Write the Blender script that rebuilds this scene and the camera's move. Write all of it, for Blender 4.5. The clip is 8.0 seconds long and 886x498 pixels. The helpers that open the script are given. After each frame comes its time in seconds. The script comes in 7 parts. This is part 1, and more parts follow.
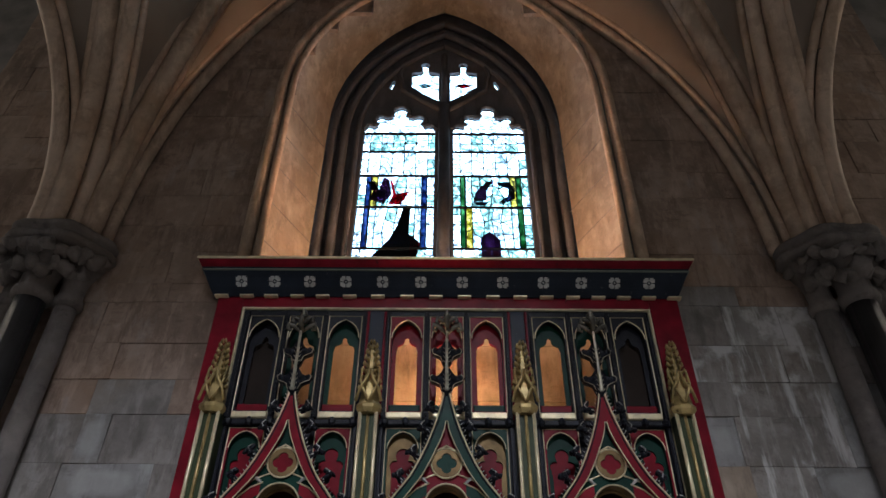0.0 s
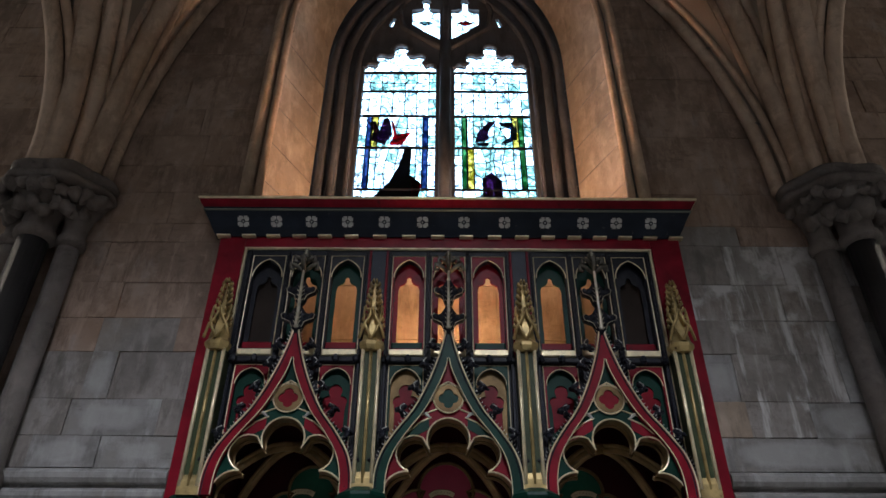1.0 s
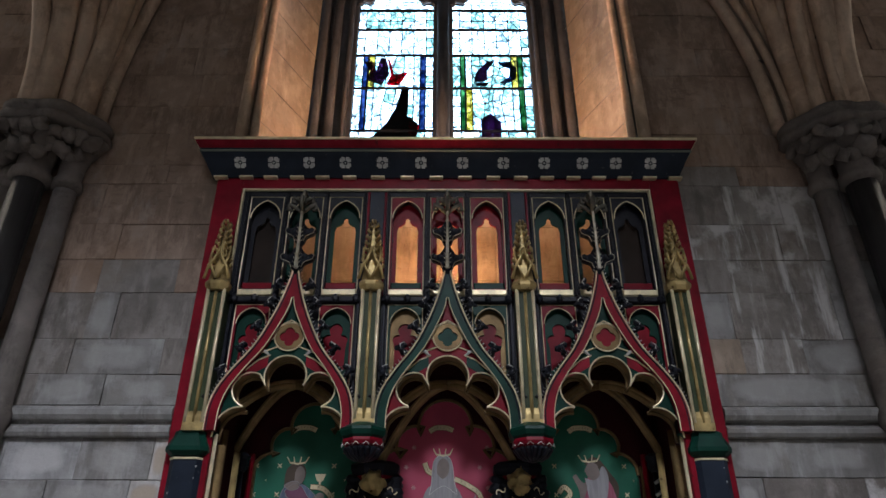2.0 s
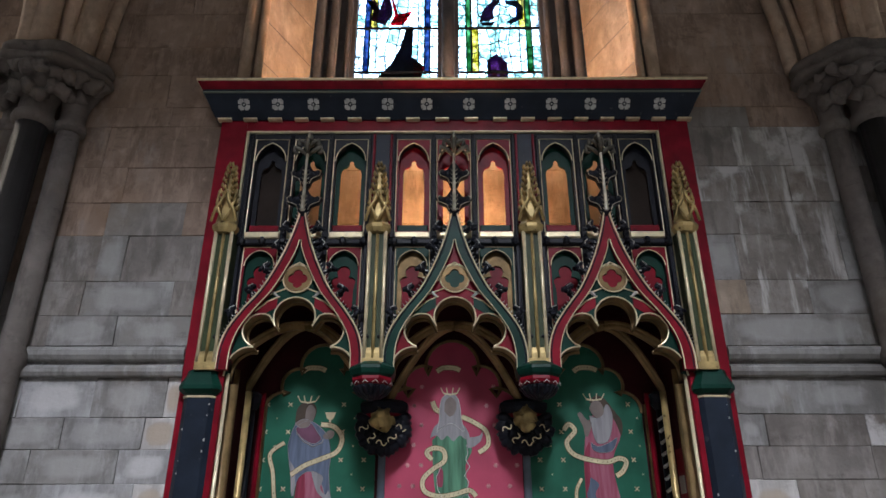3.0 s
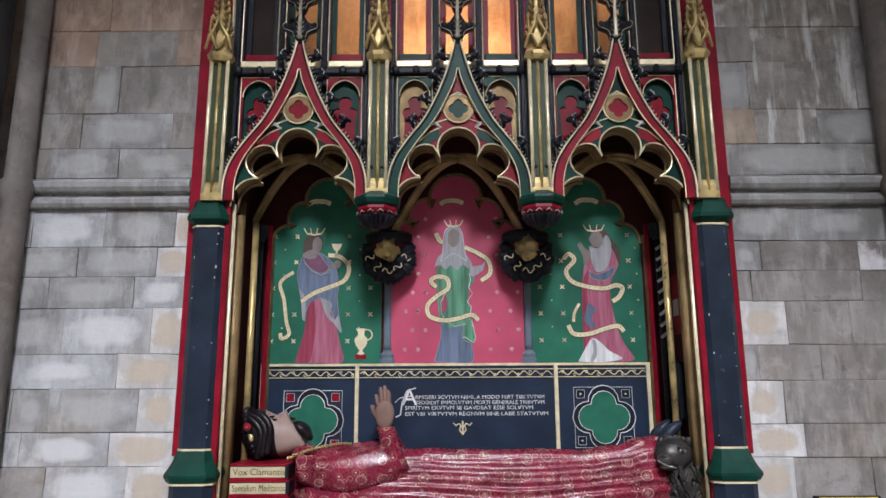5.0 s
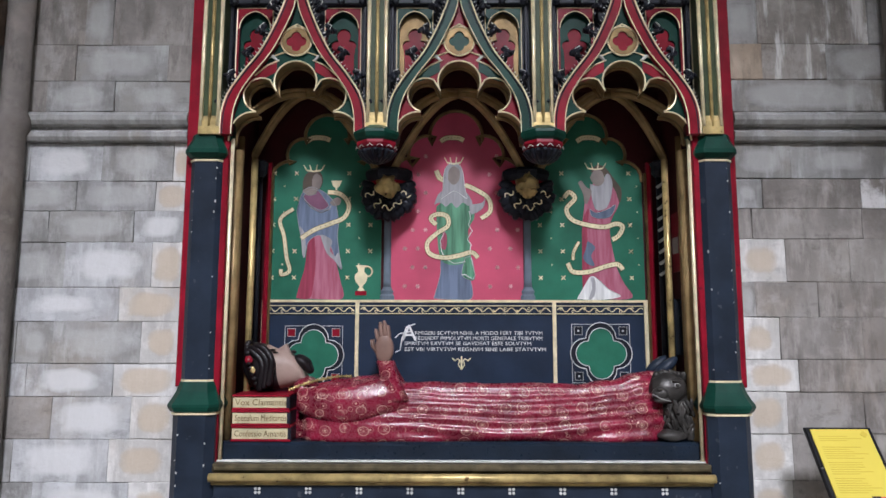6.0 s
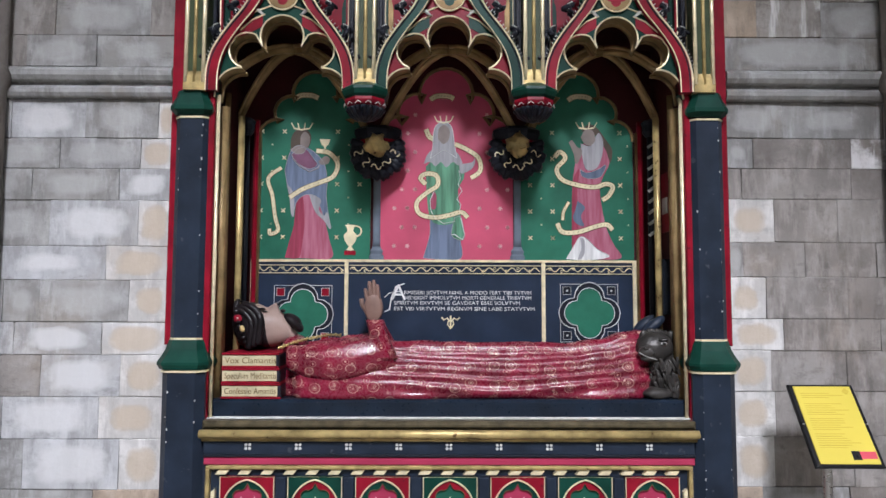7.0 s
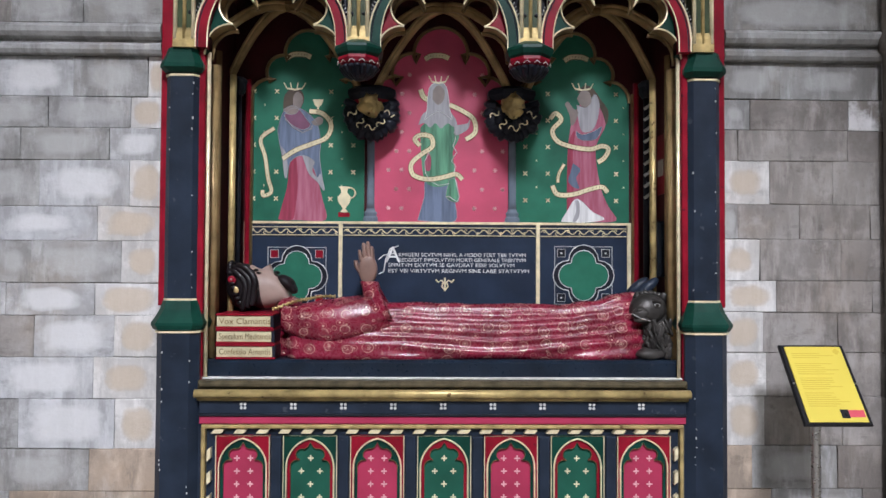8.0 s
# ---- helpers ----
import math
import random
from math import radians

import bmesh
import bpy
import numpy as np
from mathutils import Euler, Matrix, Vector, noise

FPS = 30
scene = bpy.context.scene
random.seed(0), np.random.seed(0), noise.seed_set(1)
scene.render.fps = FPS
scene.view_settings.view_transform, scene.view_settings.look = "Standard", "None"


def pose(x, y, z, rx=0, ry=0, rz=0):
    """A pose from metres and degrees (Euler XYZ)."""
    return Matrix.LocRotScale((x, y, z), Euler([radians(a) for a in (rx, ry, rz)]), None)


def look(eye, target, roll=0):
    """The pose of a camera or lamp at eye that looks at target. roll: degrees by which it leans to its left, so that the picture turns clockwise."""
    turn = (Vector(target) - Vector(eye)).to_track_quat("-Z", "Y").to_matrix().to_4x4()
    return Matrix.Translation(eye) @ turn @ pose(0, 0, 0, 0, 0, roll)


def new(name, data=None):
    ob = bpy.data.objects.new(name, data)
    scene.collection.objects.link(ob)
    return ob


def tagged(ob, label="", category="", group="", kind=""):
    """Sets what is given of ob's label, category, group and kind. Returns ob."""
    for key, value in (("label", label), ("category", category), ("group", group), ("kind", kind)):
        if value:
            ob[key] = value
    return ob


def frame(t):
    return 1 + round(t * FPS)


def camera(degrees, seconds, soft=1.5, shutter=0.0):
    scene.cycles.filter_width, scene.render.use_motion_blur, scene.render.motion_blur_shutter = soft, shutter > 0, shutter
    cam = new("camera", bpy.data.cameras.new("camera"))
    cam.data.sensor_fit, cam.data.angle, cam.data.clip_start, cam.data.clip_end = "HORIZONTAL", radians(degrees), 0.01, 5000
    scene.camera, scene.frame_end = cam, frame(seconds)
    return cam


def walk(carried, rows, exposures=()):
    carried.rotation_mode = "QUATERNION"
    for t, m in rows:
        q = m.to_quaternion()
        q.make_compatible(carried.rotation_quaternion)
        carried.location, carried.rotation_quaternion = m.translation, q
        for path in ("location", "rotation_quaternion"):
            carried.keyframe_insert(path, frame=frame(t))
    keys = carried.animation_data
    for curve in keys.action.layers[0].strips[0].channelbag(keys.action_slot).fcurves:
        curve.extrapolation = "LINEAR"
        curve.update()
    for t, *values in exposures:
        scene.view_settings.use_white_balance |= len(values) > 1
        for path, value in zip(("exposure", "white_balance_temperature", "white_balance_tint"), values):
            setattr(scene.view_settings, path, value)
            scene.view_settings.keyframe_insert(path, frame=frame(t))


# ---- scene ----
cam = camera(66.7, 8.0)
PATH = [
    (0, (-0.018, -2.724, 1.667), (-0.022, -1.136, 2.883), 0.4),
    (0.5, (-0.023, -2.714, 1.655), (-0.026, -1.079, 2.807), 0.5),
    (1, (-0.025, -2.709, 1.646), (-0.029, -1.028, 2.729), 0.4),
    (1.5, (-0.026, -2.701, 1.635), (-0.02, -0.975, 2.645), 0.1),
    (3, (-0.044, -2.681, 1.596), (-0.051, -0.852, 2.406), 0.0),
    (3.5, (-0.055, -2.668, 1.578), (-0.05, -0.8, 2.293), -0.0),
    (4, (-0.058, -2.655, 1.546), (-0.044, -0.753, 2.164), -0.4),
    (4.5, (-0.068, -2.657, 1.53), (-0.067, -0.721, 2.031), -0.5),
    (6, (-0.054, -2.642, 1.451), (-0.066, -0.657, 1.7), 0.1),
    (6.5, (-0.052, -2.633, 1.44), (-0.067, -0.643, 1.637), 0.1),
    (7, (-0.044, -2.632, 1.432), (-0.031, -0.637, 1.575), 0.2),
    (7.5, (-0.047, -2.626, 1.413), (-0.029, -0.628, 1.513), 0.2),
    (8, (-0.047, -2.621, 1.403), (-0.015, -0.622, 1.453), 0.3),
]
EXPOSURE = [(0.0, -1.10), (0.5, -1.14), (1.5, -1.12), (3.0, -0.60), (3.5, -0.40), (4.5, -0.03), (6.0, 0.13), (7.0, 0.22), (7.5, 0.22), (8.0, 0.18)]
walk(cam, [(t, look(eye, target, roll)) for t, eye, target, roll in PATH], EXPOSURE)

# ---- light ----
world = bpy.data.worlds.new("sky")
scene.world = world
world.use_nodes = True
wn = world.node_tree.nodes
sky = wn.new("ShaderNodeTexSky")
sky.sky_type, sky.sun_disc = "NISHITA", False
sky.sun_elevation, sky.sun_rotation = radians(50), radians(200)
world.node_tree.links.new(sky.outputs[0], wn["Background"].inputs[0])
wn["Background"].inputs[1].default_value = 0.12


def area_lamp(name, eye, target, w, h, power, colour):
    data = bpy.data.lights.new(name, "AREA")
    data.shape, data.size, data.size_y, data.energy, data.color = "RECTANGLE", w, h, power, colour
    ob = new(name, data)
    ob.matrix_world = look(eye, target)
    return ob


# daylight entering by the high windows across the nave
NAVE_WINDOWS, ARCADE, SKY_GLOW = (-4.2, 0.55, 4.6), 4.55, 30.0
for wx, pw in zip(NAVE_WINDOWS, (150, 1880, 170)):
    area_lamp("window_daylight", (wx, -10.85, 10.6), (wx * 0.3, 0, 1.6), 1.8, 2.4, pw * 1.35, (0.845, 0.872, 1.0))
# daylight by the aisle windows of the next bays
for s in (-1, 1):
    area_lamp("window_daylight", (s * 4.2, 0.06, 5.1), (s * 2.8, -3.0, 4.4), 1.3, 1.9, 75, (1.0, 0.88, 0.74))
# warm floodlight hidden behind the parapet of the tomb, in the window recess
flood = bpy.data.lights.new("floodlight_bulb", "AREA")
flood.shape, flood.size, flood.size_y, flood.energy, flood.color = "RECTANGLE", 0.75, 0.05, 13.5, (1.0, 0.52, 0.24)
flood_ob = new("floodlight_bulb", flood)
flood_ob.matrix_world = look((0, 0.21, 2.968), (0, 0.30, 5.0))
for s in (-1, 1):
    upper = area_lamp("floodlight_bulb", (s * -0.22, 0.140, 3.362), (s * 1.0, 0.15, 4.55), 0.04, 0.04, 17, (1.0, 0.57, 0.34))
    upper.data.spread = radians(105)

# ---- materials ----


def mat(name, colour, rough=0.6, metal=0.0, vary=0.25, scale=6.0, bump=0.15, second=None, per_object=0.0, fine=90.0, chips=None, shine=0.22):
    """Painted or gilt surface: two scales of tone, fine relief, and worn chips of another colour."""
    m = bpy.data.materials.new(name)
    m.use_nodes = True
    nt = m.node_tree
    n, l = nt.nodes, nt.links
    b = n["Principled BSDF"]
    tc = n.new("ShaderNodeNewGeometry")
    n1 = n.new("ShaderNodeTexNoise")
    n1.inputs["Scale"].default_value, n1.inputs["Detail"].default_value = scale, 6
    n2 = n.new("ShaderNodeTexNoise")
    n2.inputs["Scale"].default_value, n2.inputs["Detail"].default_value = fine, 4
    l.new(tc.outputs["Position"], n1.inputs["Vector"])
    l.new(tc.outputs["Position"], n2.inputs["Vector"])
    mix = n.new("ShaderNodeMix")
    mix.data_type = "RGBA"
    other = second or [c * (1 - vary) for c in colour]
    mix.inputs[6].default_value = (*colour, 1)
    mix.inputs[7].default_value = (*other, 1)
    ramp = n.new("ShaderNodeValToRGB")
    ramp.color_ramp.elements[0].position, ramp.color_ramp.elements[1].position = 0.35, 0.68
    l.new(n1.outputs[0], ramp.inputs[0])
    l.new(ramp.outputs[0], mix.inputs[0])
    out = mix.outputs[2]
    if per_object:
        oi = n.new("ShaderNodeObjectInfo")
        hsv = n.new("ShaderNodeHueSaturation")
        mr = n.new("ShaderNodeMapRange")
        mr.inputs[3].default_value, mr.inputs[4].default_value = 1 - per_object, 1 + per_object
        l.new(oi.outputs["Random"], mr.inputs[0])
        l.new(mr.outputs[0], hsv.inputs["Value"])
        l.new(out, hsv.inputs["Color"])
        out = hsv.outputs[0]
    if chips:
        r2 = n.new("ShaderNodeValToRGB")
        r2.color_ramp.elements[0].position, r2.color_ramp.elements[1].position = 0.66, 0.70
        n3 = n.new("ShaderNodeTexNoise")
        n3.inputs["Scale"].default_value, n3.inputs["Detail"].default_value = 28, 8
        l.new(tc.outputs["Position"], n3.inputs["Vector"])
        l.new(n3.outputs[0], r2.inputs[0])
        mx = n.new("ShaderNodeMix")
        mx.data_type = "RGBA"
        l.new(r2.outputs[0], mx.inputs[0])
        l.new(out, mx.inputs[6])
        mx.inputs[7].default_value = (*chips, 1)
        out = mx.outputs[2]
    l.new(out, b.inputs["Base Color"])
    b.inputs["Metallic"].default_value = metal
    b.inputs["Specular IOR Level"].default_value = shine
    rr = n.new("ShaderNodeMapRange")
    rr.inputs[3].default_value, rr.inputs[4].default_value = max(rough - 0.12, 0.05), min(rough + 0.15, 1)
    l.new(n2.outputs[0], rr.inputs[0])
    l.new(rr.outputs[0], b.inputs["Roughness"])
    bp = n.new("ShaderNodeBump")
    bp.inputs["Strength"].default_value, bp.inputs["Distance"].default_value = bump, 0.004
    l.new(n2.outputs[0], bp.inputs["Height"])
    l.new(bp.outputs[0], b.inputs["Normal"])
    return m


def stone(name, tones, stain, streak=0.0, patch=None, rough=0.85, runs=False, rubbed=0.62):
    """Weathered ashlar: a tone for each block, cloudy stains, grain, pale mineral streaks running down, and an ochre patch."""
    m = bpy.data.materials.new(name)
    m.use_nodes = True
    nt = m.node_tree
    n, l = nt.nodes, nt.links
    b = n["Principled BSDF"]
    geo = n.new("ShaderNodeNewGeometry")
    oi = n.new("ShaderNodeObjectInfo")
    base = n.new("ShaderNodeValToRGB")
    e = base.color_ramp.elements
    e[0].color, e[1].color = (*tones[0], 1), (*tones[-1], 1)
    for i, t in enumerate(tones[1:-1]):
        e.new((i + 1) / (len(tones) - 1)).color = (*t, 1)
    l.new(oi.outputs["Random"], base.inputs[0])
    # each block has its own clouding
    off = n.new("ShaderNodeVectorMath")
    off.operation = "ADD"
    sc = n.new("ShaderNodeVectorMath")
    sc.operation = "SCALE"
    comb = n.new("ShaderNodeCombineXYZ")
    for i in range(3):
        l.new(oi.outputs["Random"], comb.inputs[i])
    l.new(comb.outputs[0], sc.inputs[0])
    sc.inputs["Scale"].default_value = 7.0
    l.new(geo.outputs["Position"], off.inputs[0])
    l.new(sc.outputs[0], off.inputs[1])

    def noise_at(src, scale, detail, rgh=0.55, stretch=None):
        x = n.new("ShaderNodeTexNoise")
        x.inputs["Scale"].default_value, x.inputs["Detail"].default_value, x.inputs["Roughness"].default_value = scale, detail, rgh
        if stretch:
            mp = n.new("ShaderNodeMapping")
            mp.inputs["Scale"].default_value = stretch
            l.new(src, mp.inputs[0])
            src = mp.outputs[0]
        l.new(src, x.inputs["Vector"])
        return x.outputs[0]

    def blend(a, fac, lo, hi, colour, amount):
        r = n.new("ShaderNodeMapRange")
        r.interpolation_type = "SMOOTHSTEP"
        r.inputs[1].default_value, r.inputs[2].default_value, r.inputs[4].default_value = lo, hi, amount
        l.new(fac, r.inputs[0])
        mx = n.new("ShaderNodeMix")
        mx.data_type = "RGBA"
        l.new(r.outputs[0], mx.inputs[0])
        l.new(a, mx.inputs[6])
        mx.inputs[7].default_value = (*colour, 1)
        return mx.outputs[2]

    out = base.outputs[0]
    out = blend(out, noise_at(off.outputs[0], 3.2, 5), 0.40, 0.66, stain, 0.55)
    out = blend(out, noise_at(off.outputs[0], 7.5, 7, 0.65), 0.47, 0.66, [min(1, c * 1.32) for c in tones[0]], 0.55)
    out = blend(out, noise_at(geo.outputs["Position"], 2.3, 6, 0.6), 0.48, 0.70, [c * k for c, k in zip(tones[0], (0.80, 0.68, 0.54))], 0.5)
    out = blend(out, noise_at(geo.outputs["Position"], 3.6, 8, 0.68), 0.54, 0.70, [min(1, c * 1.45) for c in tones[0]], 0.65)
    out = blend(out, noise_at(off.outputs[0], 5.0, 9, 0.75, (0.7, 1.0, 1.8)), 0.55, 0.68, [c * 0.75 for c in stain], 0.55)
    out = blend(out, noise_at(geo.outputs["Position"], 22, 8, 0.7), 0.56, 0.75, [c * 0.6 for c in stain], 0.5)
    out = blend(out, noise_at(geo.outputs["Position"], 1.25, 7, 0.62), 0.47, 0.66, [c * 0.85 for c in stain], 0.62)
    out = blend(out, noise_at(geo.outputs["Position"], 9.0, 8, 0.7), 0.55, 0.72, [min(1, c * 1.5) for c in tones[0]], 0.5)
    if streak:
        out = blend(out, noise_at(geo.outputs["Position"], 4, 8, 0.68, (1.5, 1.0, 0.7)), 0.55, 0.72, (0.56, 0.54, 0.51), streak * 0.7)
    # rain and lime have drawn the tone downwards
    out = blend(out, noise_at(off.outputs[0], 7, 7, 0.65, (2.4, 1.0, 0.5)), 0.50, 0.70, [min(1, c * 1.4) for c in tones[0]], 0.6)
    out = blend(out, noise_at(geo.outputs["Position"], 6, 8, 0.7, (1.8, 1.0, 0.55)), 0.50, 0.66, [c * 0.85 for c in stain], 0.6)
    if runs:
        # salts that have run down the face, and soft white blooms between them
        out = blend(out, noise_at(geo.outputs["Position"], 9, 5, 0.6, (1.6, 1.0, 0.22)), 0.51, 0.64, (0.62, 0.605, 0.59), 0.85)
        out = blend(out, noise_at(geo.outputs["Position"], 3.2, 6, 0.6), 0.52, 0.62, (0.64, 0.625, 0.615), 0.8)
    if patch:
        # a rubbed patch with rounded corners in the middle of the block, its size differing from block to block
        tc = n.new("ShaderNodeTexCoord")
        sep = n.new("ShaderNodeSeparateXYZ")
        l.new(tc.outputs["Generated"], sep.inputs[0])

        def sums(op, p, q):
            x = n.new("ShaderNodeMath")
            x.operation = op
            for i, v in enumerate((p, q)):
                if isinstance(v, float):
                    x.inputs[i].default_value = v
                else:
                    l.new(v, x.inputs[i])
            return x.outputs[0]

        wob = sums("MULTIPLY", sums("SUBTRACT", noise_at(off.outputs[0], 11, 4), 0.5), 0.28)
        fourth = [sums("POWER", sums("ABSOLUTE", sums("ADD", sums("SUBTRACT", sep.outputs[i], 0.5), wob), 0.0), 3.0) for i in (0, 2)]
        edge = sums("POWER", sums("ADD", fourth[0], fourth[1]), 1 / 3)
        size = sums("MULTIPLY_ADD", oi.outputs["Random"], 0.14)
        size.node.inputs[2].default_value = 0.24
        inside = sums("SUBTRACT", size, edge)
        out = blend(out, inside, -0.05, 0.04, patch, rubbed)
        out = blend(out, sums("SUBTRACT", inside, 0.05), -0.03, 0.06, [min(1, c * 1.12) for c in patch], rubbed * 0.8)
    l.new(out, b.inputs["Base Color"])
    b.inputs["Roughness"].default_value = rough
    bp = n.new("ShaderNodeBump")
    bp.inputs["Strength"].default_value, bp.inputs["Distance"].default_value = 0.35, 0.006
    l.new(noise_at(geo.outputs["Position"], 60, 8, 0.7), bp.inputs["Height"])
    bp2 = n.new("ShaderNodeBump")
    bp2.inputs["Strength"].default_value, bp2.inputs["Distance"].default_value = 0.3, 0.02
    l.new(noise_at(off.outputs[0], 9, 4), bp2.inputs["Height"])
    l.new(bp.outputs[0], bp2.inputs["Normal"])
    l.new(bp2.outputs[0], b.inputs["Normal"])
    return m


M_ASHLAR = stone("grey_ashlar", [(0.30, 0.298, 0.29), (0.255, 0.246, 0.228), (0.32, 0.318, 0.31), (0.28, 0.268, 0.243), (0.295, 0.293, 0.29), (0.245, 0.233, 0.215)], (0.165, 0.158, 0.148), 0.7, (0.38, 0.375, 0.36), rubbed=0.4)
# ashlar of the upper courses, browned to carry the warm bounce light
M_WARM_LIT = stone("warm_lit_ashlar", [(0.36, 0.262, 0.20), (0.31, 0.222, 0.168), (0.385, 0.288, 0.225), (0.335, 0.243, 0.186)], (0.165, 0.112, 0.081), 0.35)
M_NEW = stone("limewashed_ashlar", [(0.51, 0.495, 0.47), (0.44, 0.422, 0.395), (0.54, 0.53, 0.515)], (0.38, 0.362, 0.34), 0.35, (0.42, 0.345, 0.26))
M_RUNS = stone("salt_streaked_ashlar", [(0.30, 0.275, 0.25), (0.25, 0.225, 0.20), (0.32, 0.30, 0.275)], (0.14, 0.122, 0.107), 0.9, runs=True)
M_OCHRE = stone("tawny_ashlar", [(0.37, 0.29, 0.22), (0.33, 0.265, 0.205)], (0.20, 0.165, 0.13), 0.3)
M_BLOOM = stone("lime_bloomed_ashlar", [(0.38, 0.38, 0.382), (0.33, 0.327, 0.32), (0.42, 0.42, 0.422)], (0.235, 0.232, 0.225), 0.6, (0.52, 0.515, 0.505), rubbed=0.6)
M_RIB = stone("rib_stone", [(0.52, 0.385, 0.28), (0.58, 0.44, 0.33)], (0.34, 0.245, 0.175))
M_SHAFT = stone("shaft_stone", [(0.17, 0.148, 0.132), (0.21, 0.185, 0.165)], (0.085, 0.073, 0.064))
M_REVEAL = stone("reveal_stone", [(0.38, 0.31, 0.235), (0.32, 0.26, 0.20), (0.41, 0.34, 0.265)], (0.22, 0.175, 0.13))
# near-black tone: backlit shade of tracery and mullions is put into the stone colour
M_TRACERY = stone("backlit_window_stone", [(0.085, 0.088, 0.10), (0.11, 0.112, 0.12)], (0.05, 0.05, 0.056))
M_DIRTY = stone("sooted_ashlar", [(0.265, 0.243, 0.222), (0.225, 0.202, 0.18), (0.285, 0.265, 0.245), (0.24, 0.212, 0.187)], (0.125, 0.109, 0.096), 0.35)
M_MORTAR = mat("mortar", (0.27, 0.25, 0.23), 0.95, vary=0.4, bump=0.4)
M_MARBLE = mat("dark_marble", (0.045, 0.043, 0.042), 0.38, vary=0.5, scale=4, bump=0.05)
M_PLASTER = mat("web_plaster", (0.33, 0.265, 0.21), 0.9, vary=0.25, scale=2, bump=0.3)
M_FLOOR = mat("floor_stone", (0.30, 0.28, 0.25), 0.6, vary=0.35, scale=3)
M_RED = mat("crimson_paint", (0.265, 0.008, 0.022), 0.36, vary=0.45, scale=9, chips=(0.12, 0.008, 0.016), shine=0.14)
M_ROSE = mat("rose_paint", (0.40, 0.036, 0.085), 0.5, vary=0.25, scale=5)
# brighter copy of the rose paint: the picture's glossy haze is in the colour
M_PANEL = mat("hazy_rose_ground", (0.58, 0.080, 0.150), 0.45, vary=0.3, scale=4, shine=0.35)
M_FIELD = mat("deep_green_field", (0.014, 0.098, 0.062), 0.45, vary=0.35, scale=6)
M_OLIVE = mat("olive_green_paint", (0.050, 0.070, 0.030), 0.45, vary=0.4, scale=9)
M_GREEN = mat("dark_green_paint", (0.006, 0.049, 0.033), 0.38, vary=0.45, scale=9, shine=0.14)
M_LEAF = mat("mid_green_paint", (0.026, 0.165, 0.100), 0.42, vary=0.4, scale=5)
M_NAVY = mat("navy_paint", (0.018, 0.027, 0.044), 0.40, vary=0.45, scale=8, chips=(0.045, 0.052, 0.065))
M_BOARD = mat("ink_blue_board", (0.018, 0.030, 0.056), 0.36, vary=0.35, scale=7, shine=0.25)
M_BLACK = mat("blue_black_paint", (0.014, 0.016, 0.024), 0.4, vary=0.5, scale=20, bump=0.4)
M_GOLD = mat("old_gilding", (0.62, 0.465, 0.20), 0.34, metal=0.4, vary=0.6, scale=14, bump=0.35, chips=(0.12, 0.075, 0.03))
M_PALE = mat("pale_gilt_line", (0.92, 0.80, 0.52), 0.34, metal=0.35, vary=0.3, scale=25, bump=0.2)
M_BRONZE = mat("dulled_gilding", (0.22, 0.145, 0.065), 0.42, metal=0.5, vary=0.55, scale=12, bump=0.35)
M_SILVER = mat("silvered_motif", (0.64, 0.64, 0.60), 0.5, vary=0.3, scale=30)
M_CREAM = mat("cream_scroll", (0.80, 0.71, 0.46), 0.55, vary=0.25, scale=18)
mat_star = mat("pale_rose_star", (0.76, 0.42, 0.43), 0.5, vary=0.3, scale=30)
mat_stem = mat("silver_gilt_stem", (0.56, 0.52, 0.40), 0.42, metal=0.3, vary=0.5, scale=30)
mat_finial = mat("silvered_leaf", (0.17, 0.16, 0.13), 0.4, metal=0.4, vary=0.6, scale=30, bump=0.4)
M_RIBGILT = mat("brown_gilding", (0.38, 0.26, 0.12), 0.40, metal=0.3, vary=0.5, scale=12, bump=0.35)
# red of the niche lining, with the shade of the recess mixed into it
M_SHADE = mat("shaded_red_paint", (0.055, 0.006, 0.009), 0.6, vary=0.5, scale=6)


# ---- building tools ----
from mathutils.geometry import delaunay_2d_cdt


def part(name, bm, material, parent=None, label="", smooth=False):
    bmesh.ops.recalc_face_normals(bm, faces=bm.faces)
    me = bpy.data.meshes.new(name)
    bm.to_mesh(me)
    bm.free()
    for m in material if isinstance(material, (list, tuple)) else (material,):
        me.materials.append(m)
    if smooth:
        me.polygons.foreach_set("use_smooth", [True] * len(me.polygons))
    ob = new(name, me)
    if parent:
        ob.parent = parent
    if label:
        tagged(ob, label)
    return ob


def thing(name, label, category, place=(0, 0, 0), group="", kind=""):
    ob = new(name)
    ob.location = place
    ob.empty_display_size = 0.1
    return tagged(ob, label, category, group, kind)


def box(bm, x0, x1, y0, y1, z0, z1, chamfer=0.0):
    """A block; with a chamfer along the edges of its front (low y) face."""
    c = chamfer
    rings = [[(x0, y1, z0), (x1, y1, z0), (x1, y1, z1), (x0, y1, z1)], [(x0, y0 + c, z0), (x1, y0 + c, z0), (x1, y0 + c, z1), (x0, y0 + c, z1)]]
    if c:
        rings.append([(x0 + c, y0, z0 + c), (x1 - c, y0, z0 + c), (x1 - c, y0, z1 - c), (x0 + c, y0, z1 - c)])
    vs = [[bm.verts.new(p) for p in r] for r in rings]
    bm.faces.new(vs[0])
    bm.faces.new(vs[-1])
    for a, b in zip(vs, vs[1:]):
        for i in range(4):
            bm.faces.new((a[i], a[(i + 1) % 4], b[(i + 1) % 4], b[i]))
    return bm


